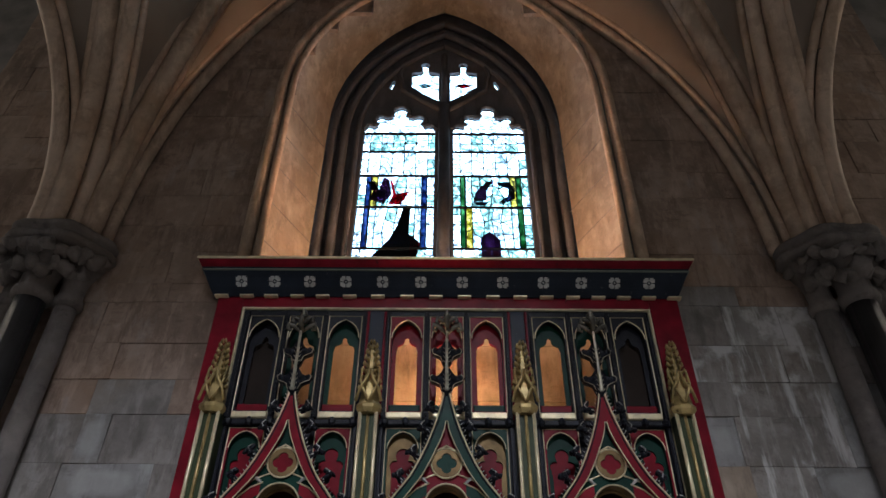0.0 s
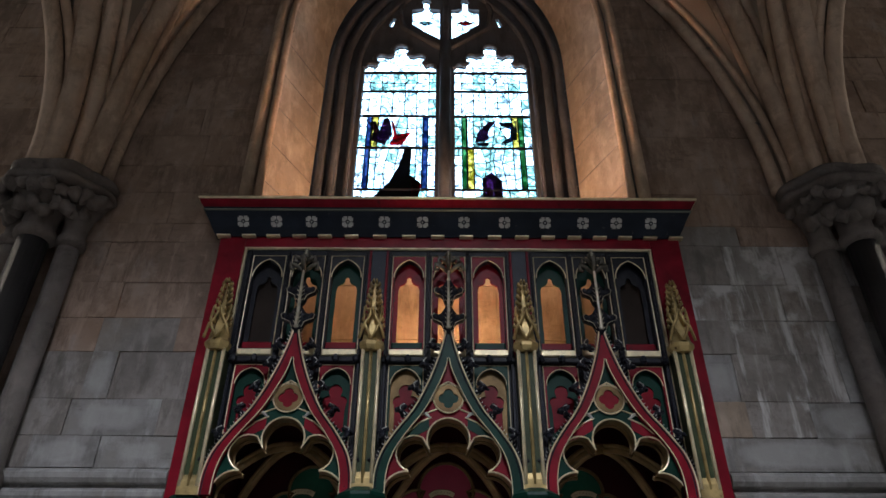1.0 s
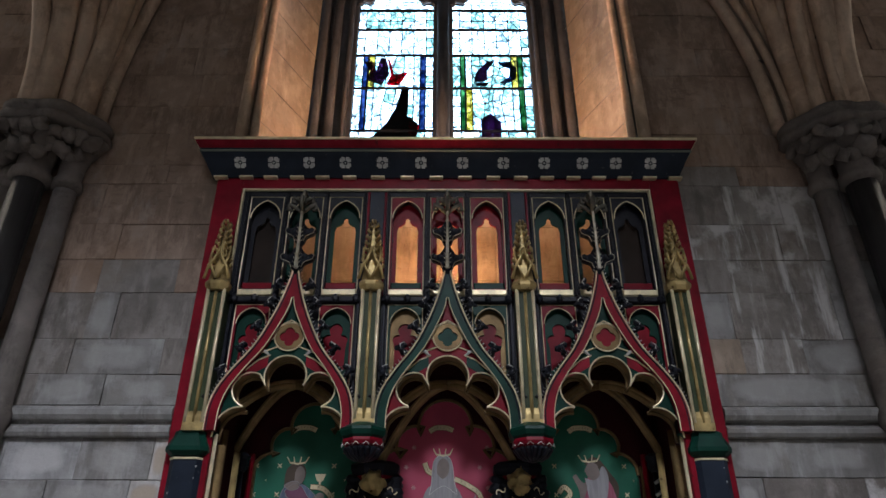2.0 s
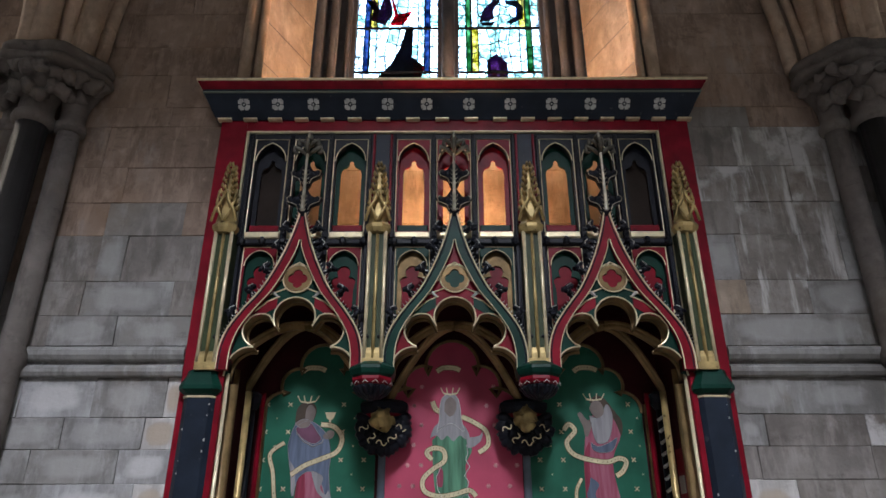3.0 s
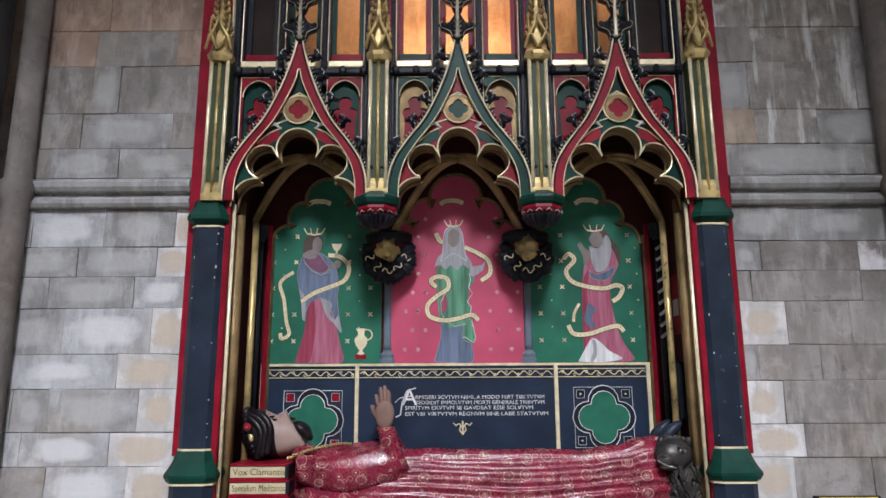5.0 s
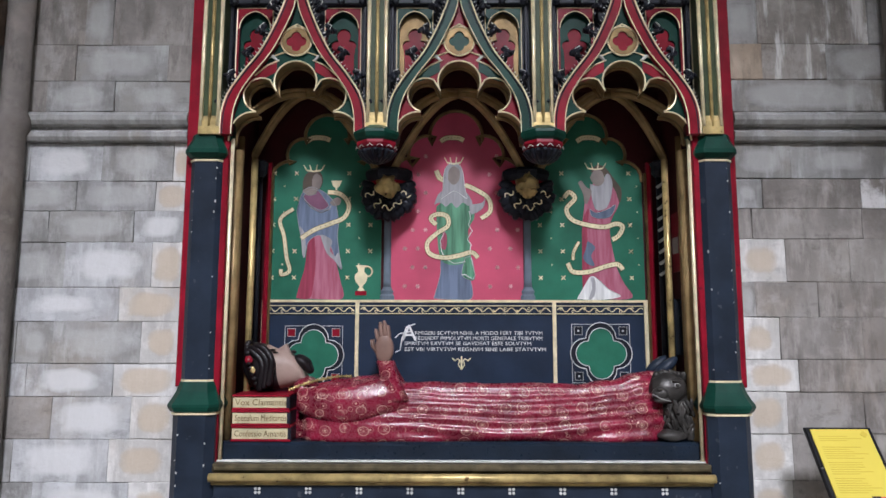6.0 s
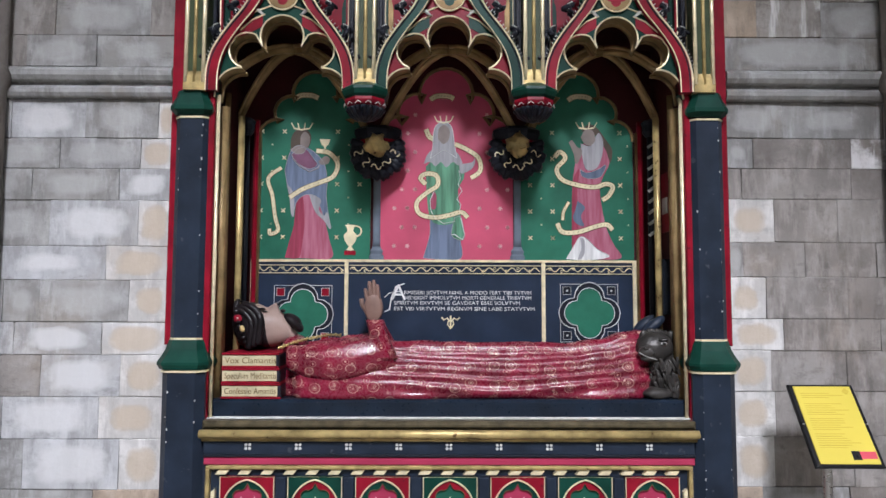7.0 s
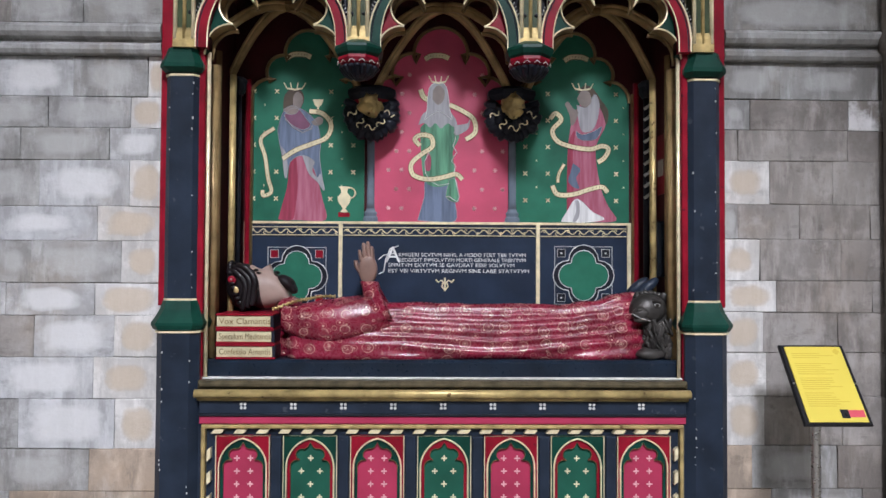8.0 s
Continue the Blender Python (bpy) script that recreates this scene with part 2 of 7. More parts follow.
def prism(bm, outer, y0, y1, holes=()):
    """A plate: an outline in x and z, with holes, from y0 to y1."""
    loops = [list(outer), *[list(h) for h in holes]]
    pts, edges, k = [], [], 0
    for lp in loops:
        pts += [Vector(p[:2]) for p in lp]
        edges += [(k + i, k + (i + 1) % len(lp)) for i in range(len(lp))]
        k += len(lp)
    verts, _, tris, *_ = delaunay_2d_cdt(pts, edges, [], 0, 1e-6)

    def inside(x, z):
        odd = False
        for lp in loops:
            for (xa, za), (xb, zb) in zip(lp, lp[1:] + lp[:1]):
                if (za > z) != (zb > z) and x < (xb - xa) * (z - za) / (zb - za) + xa:
                    odd = not odd
        return odd

    kept = [t for t in tris if inside(sum(verts[i].x for i in t) / 3, sum(verts[i].y for i in t) / 3)]
    used = sorted({i for t in kept for i in t})
    front = {i: bm.verts.new((verts[i].x, y0, verts[i].y)) for i in used}
    back = {i: bm.verts.new((verts[i].x, y1, verts[i].y)) for i in used}
    rim = {}
    for t in kept:
        for side in (front, back):
            bm.faces.new([side[i] for i in t])
        for a, b in ((t[0], t[1]), (t[1], t[2]), (t[2], t[0])):
            rim[(min(a, b), max(a, b))] = rim.get((min(a, b), max(a, b)), 0) + 1
    for (a, b), count in rim.items():
        if count == 1:
            bm.faces.new((front[a], front[b], back[b], back[a]))
    return bm


def tube(bm, pts, r, n=6, closed=False, taper=None, squash=1.0):
    """A round bar along points in space."""
    pts = [Vector(p) for p in pts]
    rings = []
    up = None
    for i, p in enumerate(pts):
        a = pts[i - 1] if i or closed else p
        b = pts[(i + 1) % len(pts)] if i < len(pts) - 1 or closed else p
        d = (b - a).normalized()
        if up is None:
            up = Vector((0, 1, 0)) if abs(d.y) < 0.9 else Vector((1, 0, 0))
        side = d.cross(up).normalized()
        up = side.cross(d).normalized()
        rr = r * (taper[i] if taper else 1)
        rings.append([bm.verts.new(p + side * rr * math.cos(math.tau * k / n) + up * rr * squash * math.sin(math.tau * k / n)) for k in range(n)])
    pairs = list(zip(rings, rings[1:])) + ([(rings[-1], rings[0])] if closed else [])
    for a, b in pairs:
        for k in range(n):
            bm.faces.new((a[k], a[(k + 1) % n], b[(k + 1) % n], b[k]))
    if not closed:
        bm.faces.new(rings[0])
        bm.faces.new(rings[-1])
    return bm


def band(bm, pts, w0, w1, y0, y1):
    """A flat moulding along a line in x and z, from w0 to w1 beside it."""
    rows = []
    for i, (x, z) in enumerate(pts):
        a, b = pts[max(i - 1, 0)], pts[min(i + 1, len(pts) - 1)]
        d = Vector((b[0] - a[0], b[1] - a[1])).normalized()
        nx, nz = -d.y, d.x
        rows.append([bm.verts.new(p) for p in ((x + nx * w0, y0, z + nz * w0), (x + nx * w1, y0, z + nz * w1), (x + nx * w1, y1, z + nz * w1), (x + nx * w0, y1, z + nz * w0))])
    for a, b in zip(rows, rows[1:]):
        for k in range(4):
            bm.faces.new((a[k], a[(k + 1) % 4], b[(k + 1) % 4], b[k]))
    bm.faces.new(rows[0])
    bm.faces.new(rows[-1])
    return bm


def lathe(bm, prof, x, y, n=16, start=0.0, sx=1.0, sy=1.0):
    """A turned body: radius and height pairs about an upright axis."""
    rings = [[bm.verts.new((x + sx * r * math.cos(start + math.tau * k / n), y + sy * r * math.sin(start + math.tau * k / n), z)) for k in range(n)] for r, z in prof]
    for a, b in zip(rings, rings[1:]):
        for k in range(n):
            bm.faces.new((a[k], a[(k + 1) % n], b[(k + 1) % n], b[k]))
    bm.faces.new(rings[0])
    bm.faces.new(rings[-1])
    return bm


def curve(pts, n=6):
    """Catmull-Rom through the points."""
    out = []
    for i in range(len(pts) - 1):
        p = [Vector(pts[min(max(j, 0), len(pts) - 1)]) for j in (i - 1, i, i + 1, i + 2)]
        for k in range(n):
            t = k / n
            out.append(tuple(0.5 * (2 * p[1] + (p[2] - p[0]) * t + (2 * p[0] - 5 * p[1] + 4 * p[2] - p[3]) * t * t + (3 * p[1] - p[0] - 3 * p[2] + p[3]) * t ** 3)))
    out.append(tuple(pts[-1]))
    return out


def arc(cx, cz, r, a0, a1, n=10):
    return [(cx + r * math.cos(radians(a0 + (a1 - a0) * i / n)), cz + r * math.sin(radians(a0 + (a1 - a0) * i / n))) for i in range(n + 1)]


def pointed(x0, x1, z0, spring, rise, n=8):
    """The outline of a pointed-arched opening, closed along its bottom."""
    h = (x1 - x0) / 2
    c = (x0 + x1) / 2
    R = (h * h + rise * rise) / (2 * h)
    a = math.asin(min(1, rise / R))
    left = [(x0 + R - R * math.cos(a * i / n), spring + R * math.sin(a * i / n)) for i in range(n + 1)]
    right = [(2 * c - x, z) for x, z in reversed(left[:-1])]
    return [(x0, z0), *left, *right, (x1, z0)]


def quatrefoil(cx, cz, r, n=8, turn=0.0):
    out = []
    for k in range(4):
        a = 90 * k + turn
        out += arc(cx + r * 0.52 * math.cos(radians(a)), cz + r * 0.52 * math.sin(radians(a)), r * 0.5, a - 92, a + 92, n)
    return out


def text_mesh(name, body, size, x, y, z, material, parent, width=None):
    """Flat lettering that faces the front."""
    cu = bpy.data.curves.new(name, "FONT")
    cu.body, cu.size, cu.extrude, cu.resolution_u = body, size, 0.0006, 3
    ob = new(name, cu)
    me = bpy.data.meshes.new_from_object(ob.evaluated_get(bpy.context.evaluated_depsgraph_get()))
    bpy.data.objects.remove(ob)
    xs = [v.co.x for v in me.vertices]
    k = width / (max(xs) - min(xs)) if width else 1
    for v in me.vertices:
        v.co = Vector((v.co.x * k, -v.co.z, v.co.y))
    me.materials.clear()
    me.materials.append(material)
    made = new(name, me)
    made.location = (x, y, z)
    made.parent = parent
    return made

# ribs of one cluster, west then east: outward offset, place, bearing, radius; then sweep and thickness
RIBS = [
    ((-0.080, 0.06, 0, 4.41), (-0.177, 0.06, 0, 3.31), 0.85, 0.036, "wall_rib"),
    ((-0.043, -0.02, -38, 3.32), (-0.058, 0.007, -42, 2.77), 1.1, 0.058, "diagonal_rib"),
    ((0.026, -0.03, -73, 1.67), (-0.036, -0.048, -74, 2.10), 1.3, 0.040, "transverse_roll"),
    ((0.101, -0.096, -78, 1.98), (0.076, -0.107, -71, 2.17), 1.3, 0.058, "transverse_rib"),
    ((0.157, -0.109, -104, 1.57), (0.079, -0.150, -118, 2.23), 1.3, 0.044, "diagonal_rib"),
]

# ---- the aisle: floor, walls, window, vault ----
WALL = 0.10
WX = -0.025                       # middle line of the window
SPRING, HALF, RISE = 5.15, 0.985, 1.32
bm = bmesh.new()
box(bm, -7.3, 7.3, -11.2, 0.9, -0.2, 0)
tagged(part("floor", bm, M_FLOOR), "worn grey stone flagged church floor", "floor", kind="structure")

opening = pointed(WX - HALF - 0.015, WX + HALF + 0.015, 2.86, SPRING, RISE + 0.22, 12)
bm = bmesh.new()
prism(bm, [(-7, 0), (-0.97, 0), (-0.97, 2.62), (0.97, 2.62), (0.97, 0), (7, 0), (7, 13), (-7, 13)], WALL + 0.012, 0.72, [opening, *[pointed(s * 4.2 - 0.75, s * 4.2 + 0.75, 4.0, 5.3, 1.1, 8) for s in (-1, 1)]])
wall = tagged(part("wall_north", bm, M_MORTAR), "coursed grey ashlar church wall with mortar joints", "wall", kind="structure")
for nm, b in (("wall_west", (-7.3, -7, -11.2, 0.9, 0, 13)), ("wall_east", (7, 7.3, -11.2, 0.9, 0, 13))):
    tagged(part(nm, box(bmesh.new(), *b), M_ASHLAR), "plain grey stone wall closing the church", "wall", kind="structure")
bm = bmesh.new()
prism(bm, [(-7, 0), (7, 0), (7, 13), (-7, 13)], -11.2, -10.9, [pointed(wx - 1.0, wx + 1.0, 8.4, 10.6, 1.2) for wx in NAVE_WINDOWS])
tagged(part("wall_south", bm, M_ASHLAR), "grey stone nave wall with tall high windows", "wall", kind="structure")
# arcade between aisle and nave
bm = bmesh.new()
prism(bm, [(-7, 0), (7, 0), (7, 13), (-7, 13)], -4.6, -4.1, [pointed(c - 1.72, c + 1.72, 0.02, ARCADE, 1.6) for c in (-3.76, 0, 3.76)])
tagged(part("wall_arcade", bm, M_ASHLAR), "stone arcade of pointed arches open to the nave", "wall", kind="structure")
tagged(part("ceiling", box(bmesh.new(), -7.3, 7.3, -11.2, 0.9, 13, 13.2), M_PLASTER), "pale plastered ceiling above the vault", "ceiling", kind="structure")
M_GLOW = bpy.data.materials.new("overcast_sky")
M_GLOW.use_nodes = True
gn = M_GLOW.node_tree.nodes
gn.remove(gn["Principled BSDF"])
em = gn.new("ShaderNodeEmission")
em.inputs[0].default_value, em.inputs[1].default_value = (0.66, 0.84, 1.0, 1), SKY_GLOW
M_GLOW.node_tree.links.new(em.outputs[0], gn["Material Output"].inputs[0])
tagged(part("backdrop", box(bmesh.new(), -4, 4, 3.0, 3.05, 1.0, 12.0), M_GLOW), "bright overcast sky outside the window", "sky", kind="structure")

# reveals of the window: splayed jambs and soffit, from the wall face in to the glass
GLASS = 0.56
def arch_line(h, rise, spring, z0, n=14):
    return pointed(WX - h, WX + h, z0, spring, rise, n)
outer = arch_line(HALF, RISE, SPRING, 2.86)
inner = arch_line(0.815, 1.36, 5.27, 2.86)
bm = bmesh.new()
rows = [[bm.verts.new((x + (u - x) * s, WALL + (0.52 - WALL) * s, z + (w - z) * s)) for (x, z), (u, w) in zip(outer, inner)] for s in (0, 0.5, 1)]
for a, b in zip(rows, rows[1:]):
    for i in range(len(a) - 1):
        bm.faces.new((a[i], a[i + 1], b[i + 1], b[i]))
reveal = tagged(part("trim_window_reveal", bm, M_REVEAL), "splayed warm sandstone window reveal", "window reveal", kind="structure")
# joints of the reveal blocks
for i in range(9):
    z = 3.1 + 0.27 * i
    if z < 5.2:
        for s in (-1, 1):
            bm = bmesh.new()
            tube(bm, [(WX + s * HALF * 0.999, WALL, z), (WX + s * 0.802, 0.52, z)], 0.0022, 4)
            part("joint", bm, M_MORTAR, reveal)
# hood mould: a roll and a hollow round the arch
for r, d, nm in ((0.035, 0.055, "roll"), (0.022, -0.012, "bead")):
    bm = bmesh.new()
    tube(bm, [(x + (d if x > WX else -d) * (1 if z < SPRING else math.cos((z - SPRING) / RISE)), WALL - 0.015, max(z, 3.60) + (d * (z - SPRING) / RISE if z > SPRING else 0)) for x, z in outer], r, 8)
    part(nm, bm, M_RIB, reveal, smooth=True)

# stone tracery of two cusped lights below a pair of top lights
window = thing("window_1", "two-light pointed church window with leaded stained glass", "window", (WX, GLASS, 3.7), kind="structure")
def at_window(ob):
    ob.matrix_parent_inverse = Matrix.Translation((-WX, -GLASS, -3.7))
    return ob
def light_head(c, h):
    """Outline of one light: straight sides and a head of three lobes."""
    zs = 5.262
    pts = [(c - h, 3.2), (c - h, zs), *arc(c - h * 0.84, zs + 0.008, h * 0.16, 180, 40, 6), *arc(c - h * 0.53, zs + 0.095, h * 0.20, 235, 40, 9), *arc(c, zs + 0.180, h * 0.25, 215, 90, 9)]
    rest = [(2 * c - x, z) for x, z in reversed(pts[:-1])]
    return pts + rest
LH = 0.253
lights = [light_head(WX - 0.315, LH), light_head(WX + 0.315, LH)]
def top_light(s):
    c = WX + s * 0.145
    pts = [(c - 0.105, 5.66 if s > 0 else 5.74), (c - 0.105, 5.90), (c - 0.03, 5.912), (c - 0.02, 5.945), *arc(c, 5.985, 0.036, 235, -55, 9), (c + 0.02, 5.945), (c + 0.03, 5.912), (c + 0.105, 5.90), (c + 0.105, 5.74 if s > 0 else 5.66)]
    return pts + ([(c + 0.02, 5.66), (c - 0.105, 5.57)] if s > 0 else [(c + 0.105, 5.57), (c - 0.02, 5.66)])
tops = [top_light(-1), top_light(1)]
eyes = [[(WX + s * 0.395, 5.70), (WX + s * 0.420, 5.715), (WX + s * 0.390, 5.80), (WX + s * 0.365, 5.79)] for s in (-1, 1)]
bm = bmesh.new()
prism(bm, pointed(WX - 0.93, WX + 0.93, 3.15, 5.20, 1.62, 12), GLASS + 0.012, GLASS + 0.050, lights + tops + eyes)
at_window(part("tracery", bm, M_TRACERY, window, "weathered stone tracery, coloured dark as if backlit"))
bm = bmesh.new()
for hole in lights:
    tube(bm, [(x, GLASS + 0.01, z) for x, z in hole[1:-1]], 0.018, 6)
tube(bm, [(WX, GLASS - 0.005, 3.2), (WX, GLASS - 0.005, 5.5)], 0.042, 8)
for s in (-1, 1):
    tube(bm, [(WX + s * 0.02, GLASS, 5.45), (WX + s * 0.16, GLASS, 5.56), (WX + s * 0.31, GLASS, 5.68), (WX + s * 0.34, GLASS, 5.86), (WX + s * 0.30, GLASS, 6.02)], 0.02, 6)
    for q, r in ((0.61, 0.02), (0.70, 0.03), (0.785, 0.034)):
        tube(bm, [(x, GLASS - 0.005, z) for x, z in pointed(WX - q, WX + q, 3.2, 5.20, 1.42 * q / 0.86, 12)][:14] if s < 0 else [(x, GLASS - 0.005, z) for x, z in pointed(WX - q, WX + q, 3.2, 5.20, 1.42 * q / 0.86, 12)][13:], r, 6)
tube(bm, [(WX, GLASS, 5.5), (WX, GLASS, 6.1)], 0.024, 6)
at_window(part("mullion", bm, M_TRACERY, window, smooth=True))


def glass(name, colour, lines=0.35, pale=0.0):
    """Leaded glass: light passes tinted; streaky colour, and fine painted lines."""
    m = bpy.data.materials.new(name)
    m.use_nodes = True
    n, l = m.node_tree.nodes, m.node_tree.links
    out = n["Material Output"]
    n.remove(n["Principled BSDF"])
    tr, gl, mx = n.new("ShaderNodeBsdfTransparent"), n.new("ShaderNodeBsdfGlossy"), n.new("ShaderNodeMixShader")
    no, cr, geo = n.new("ShaderNodeTexNoise"), n.new("ShaderNodeMix"), n.new("ShaderNodeNewGeometry")
    no.inputs["Scale"].default_value, no.inputs["Detail"].default_value = 26, 6
    l.new(geo.outputs["Position"], no.inputs["Vector"])
    rp = n.new("ShaderNodeMapRange")
    rp.inputs[1].default_value, rp.inputs[2].default_value = 0.40, 0.62
    l.new(no.outputs[0], rp.inputs[0])
    cr.data_type = "RGBA"
    cr.inputs[6].default_value = (*[c * 0.5 for c in colour], 1)
    cr.inputs[7].default_value = (*[c + (0.75 - c) * pale for c in colour], 1)
    l.new(rp.outputs[0], cr.inputs[0])
    vo = n.new("ShaderNodeTexVoronoi")
    vo.feature = "DISTANCE_TO_EDGE"
    vo.inputs["Scale"].default_value = 15
    l.new(geo.outputs["Position"], vo.inputs["Vector"])
    vr = n.new("ShaderNodeMapRange")
    vr.inputs[1].default_value, vr.inputs[2].default_value, vr.inputs[3].default_value = 0.012, 0.045, 1 - lines
    l.new(vo.outputs["Distance"], vr.inputs[0])
    mu = n.new("ShaderNodeMix")
    mu.data_type, mu.blend_type = "RGBA", "MULTIPLY"
    mu.inputs[0].default_value = 1.0
    l.new(cr.outputs[2], mu.inputs[6])
    l.new(vr.outputs[0], mu.inputs[7])
    l.new(mu.outputs[2], tr.inputs[0])
    gl.inputs["Roughness"].default_value = 0.15
    mx.inputs[0].default_value = 0.04
    l.new(tr.outputs[0], mx.inputs[1])
    l.new(gl.outputs[0], mx.inputs[2])
    l.new(mx.outputs[0], out.inputs[0])
    return m


G_WHITE = glass("clear_glass", (0.80, 0.92, 1.0), 0.75, 0.2)
G_TINT = glass("pale_green_glass", (0.42, 0.62, 0.62), 0.8, 0.1)
G_PALE = glass("frosted_glass", (0.60, 0.76, 0.84), 0.8, 0.2)
G_BLUE = glass("blue_glass", (0.016, 0.065, 0.19), 0.8, 0.1)
G_GREEN = glass("green_glass", (0.02, 0.16, 0.06), 0.8, 0.12)
G_YELLOW = glass("yellow_glass", (0.34, 0.31, 0.03), 0.9, 0.25)
G_RED = glass("ruby_glass", (0.62, 0.008, 0.05), 0.8, 0.0)
G_DARK = glass("painted_dark_glass", (0.014, 0.020, 0.034), 0.5, 0.0)
G_PLUM = glass("plum_glass", (0.13, 0.015, 0.14), 0.6, 0.1)
M_LEAD = mat("lead_came", (0.014, 0.015, 0.018), 0.9, bump=0.1, shine=0.03)


def pane(outline, material, y=0.0, leaded=True):
    ob = at_window(part("pane", prism(bmesh.new(), outline, GLASS + 0.045 + y, GLASS + 0.049 + y), material, window))
    ob.visible_shadow = False
    if leaded:
        at_window(part("came", tube(bmesh.new(), [(x, GLASS + 0.044 + y, z) for x, z in outline], 0.0042, 4, True), M_LEAD, window))
    return ob


def rounded(pts, n=3):
    pts = [(p[0], p[1], 0) for p in pts]
    return [(x, z) for x, z, _ in curve(pts + pts[:1], n)[:-1]]


def rect(x0, x1, z0, z1):
    return [(x0, z0), (x1, z0), (x1, z1), (x0, z1)]


rnd = random.Random(5)
for k, s in enumerate((-1, 1)):
    c = WX + s * 0.315
    x0, x1 = c - LH, c + LH
    bars = [3.2, 3.72, 4.21, 4.55, 4.83, 5.06, 5.24]
    # border of small squared pieces
    for j in range(24):
        z = 3.25 + 0.083 * j
        for a, b in ((x0, x0 + 0.05), (x1 - 0.05, x1)):
            pane(rect(a, b, z, z + 0.083), rnd.choice([G_WHITE, G_WHITE, G_TINT, G_WHITE]))
    pillar, vein = ((G_BLUE, G_YELLOW), (G_GREEN, G_YELLOW))[k]
    a, b = x0 + 0.05, x1 - 0.05
    for z0, z1 in ((3.25, 3.72), (3.72, 4.21), (4.21, 4.55), (4.55, 4.83)):
        if z0 > 4.1:
            pane(rect(a, a + 0.030, z0, z1), pillar if z0 > 4.3 or k else G_BLUE)
            pane(rect(b - 0.034, b, z0, z1), pillar)
            pane(rect(a + 0.034, a + 0.075, z0, z1), vein if (z0 > 4.5) == (k == 0) else G_PALE)
            pane(rect(b - 0.075, b - 0.034, z0, z1), vein if k and z0 > 4.4 else G_PALE)
            u0, u1 = a + 0.075, b - 0.075
        else:
            u0, u1 = a, b
        # the ground between is leaded in uneven quarries
        cols = 4
        cut = [[(u0 + (u1 - u0) * i / cols + (rnd.uniform(-0.018, 0.018) if 0 < i < cols else 0), z0 + (z1 - z0) * q / 3 + (rnd.uniform(-0.03, 0.03) if 0 < q < 3 else 0)) for i in range(cols + 1)] for q in range(4)]
        for q in range(3):
            for i in range(cols):
                pane([cut[q][i], cut[q][i + 1], cut[q + 1][i + 1], cut[q + 1][i]], rnd.choice([G_TINT, G_TINT, G_WHITE, G_PALE]))
    # canopy work: narrow upright pieces, then a diapered row
    for i in range(5):
        d = (b - a) / 5
        pane(rect(a + d * i, a + d * (i + 1), 4.83, 5.06), rnd.choice([G_WHITE, G_WHITE, G_PALE]))
        for q in range(2):
            pane(rect(a + d * i, a + d * (i + 1), 5.06 + 0.09 * q, 5.15 + 0.09 * q), rnd.choice([G_WHITE, G_PALE, G_TINT]))
            at_window(part("came", tube(bmesh.new(), [(a + d * i, GLASS + 0.043, 5.06 + 0.09 * q), (a + d * (i + 0.5), GLASS + 0.043, 5.13 + 0.09 * q), (a + d * (i + 1), GLASS + 0.043, 5.06 + 0.09 * q)], 0.003, 4), M_LEAD, window))
    head = [p for p in lights[k] if p[1] >= 5.255]
    pane(head, G_WHITE)
    at_window(part("came", tube(bmesh.new(), [(x, GLASS + 0.043, z) for x, z in arc(c, 5.435, 0.04, 200, -20, 8)], 0.0035, 4), M_LEAD, window))
    for z in bars[1:]:
        at_window(part("saddle_bar", tube(bmesh.new(), [(x0 - 0.01, GLASS + 0.035, z), (x1 + 0.01, GLASS + 0.035, z)], 0.009, 6), M_LEAD, window))
    for x in (a, b):
        for z0 in (5.30, 5.33):
            at_window(part("came", tube(bmesh.new(), [(c - 0.12, GLASS + 0.043, z0), (c + 0.12, GLASS + 0.043, z0)], 0.003, 4), M_LEAD, window))
# dark and ruby pieces of the picture, as plain angular shapes
c = WX - 0.315
for pts, m, y in (([(-0.17, 4.0), (-0.15, 4.12), (-0.03, 4.28), (0.02, 4.40), (0.055, 4.56), (0.10, 4.57), (0.095, 4.33), (0.16, 4.27), (0.155, 4.17), (0.09, 4.0)], G_DARK, -0.008),
                  ([(0.105, 4.285), (0.17, 4.255), (0.155, 4.17), (0.105, 4.145)], G_RED, -0.014),
                  ([(-0.20, 4.775), (-0.15, 4.785), (-0.115, 4.705), (-0.09, 4.815), (-0.055, 4.812), (-0.03, 4.67), (-0.08, 4.58), (-0.17, 4.62), (-0.155, 4.70)], G_PLUM, -0.008),
                  ([(-0.05, 4.815), (-0.025, 4.77), (0.0, 4.665), (0.09, 4.685), (0.035, 4.575), (-0.045, 4.575), (-0.02, 4.66)], G_RED, -0.012)):
    pane([(c + x, z) for x, z in pts], m, y, leaded=False)
c = WX + 0.315
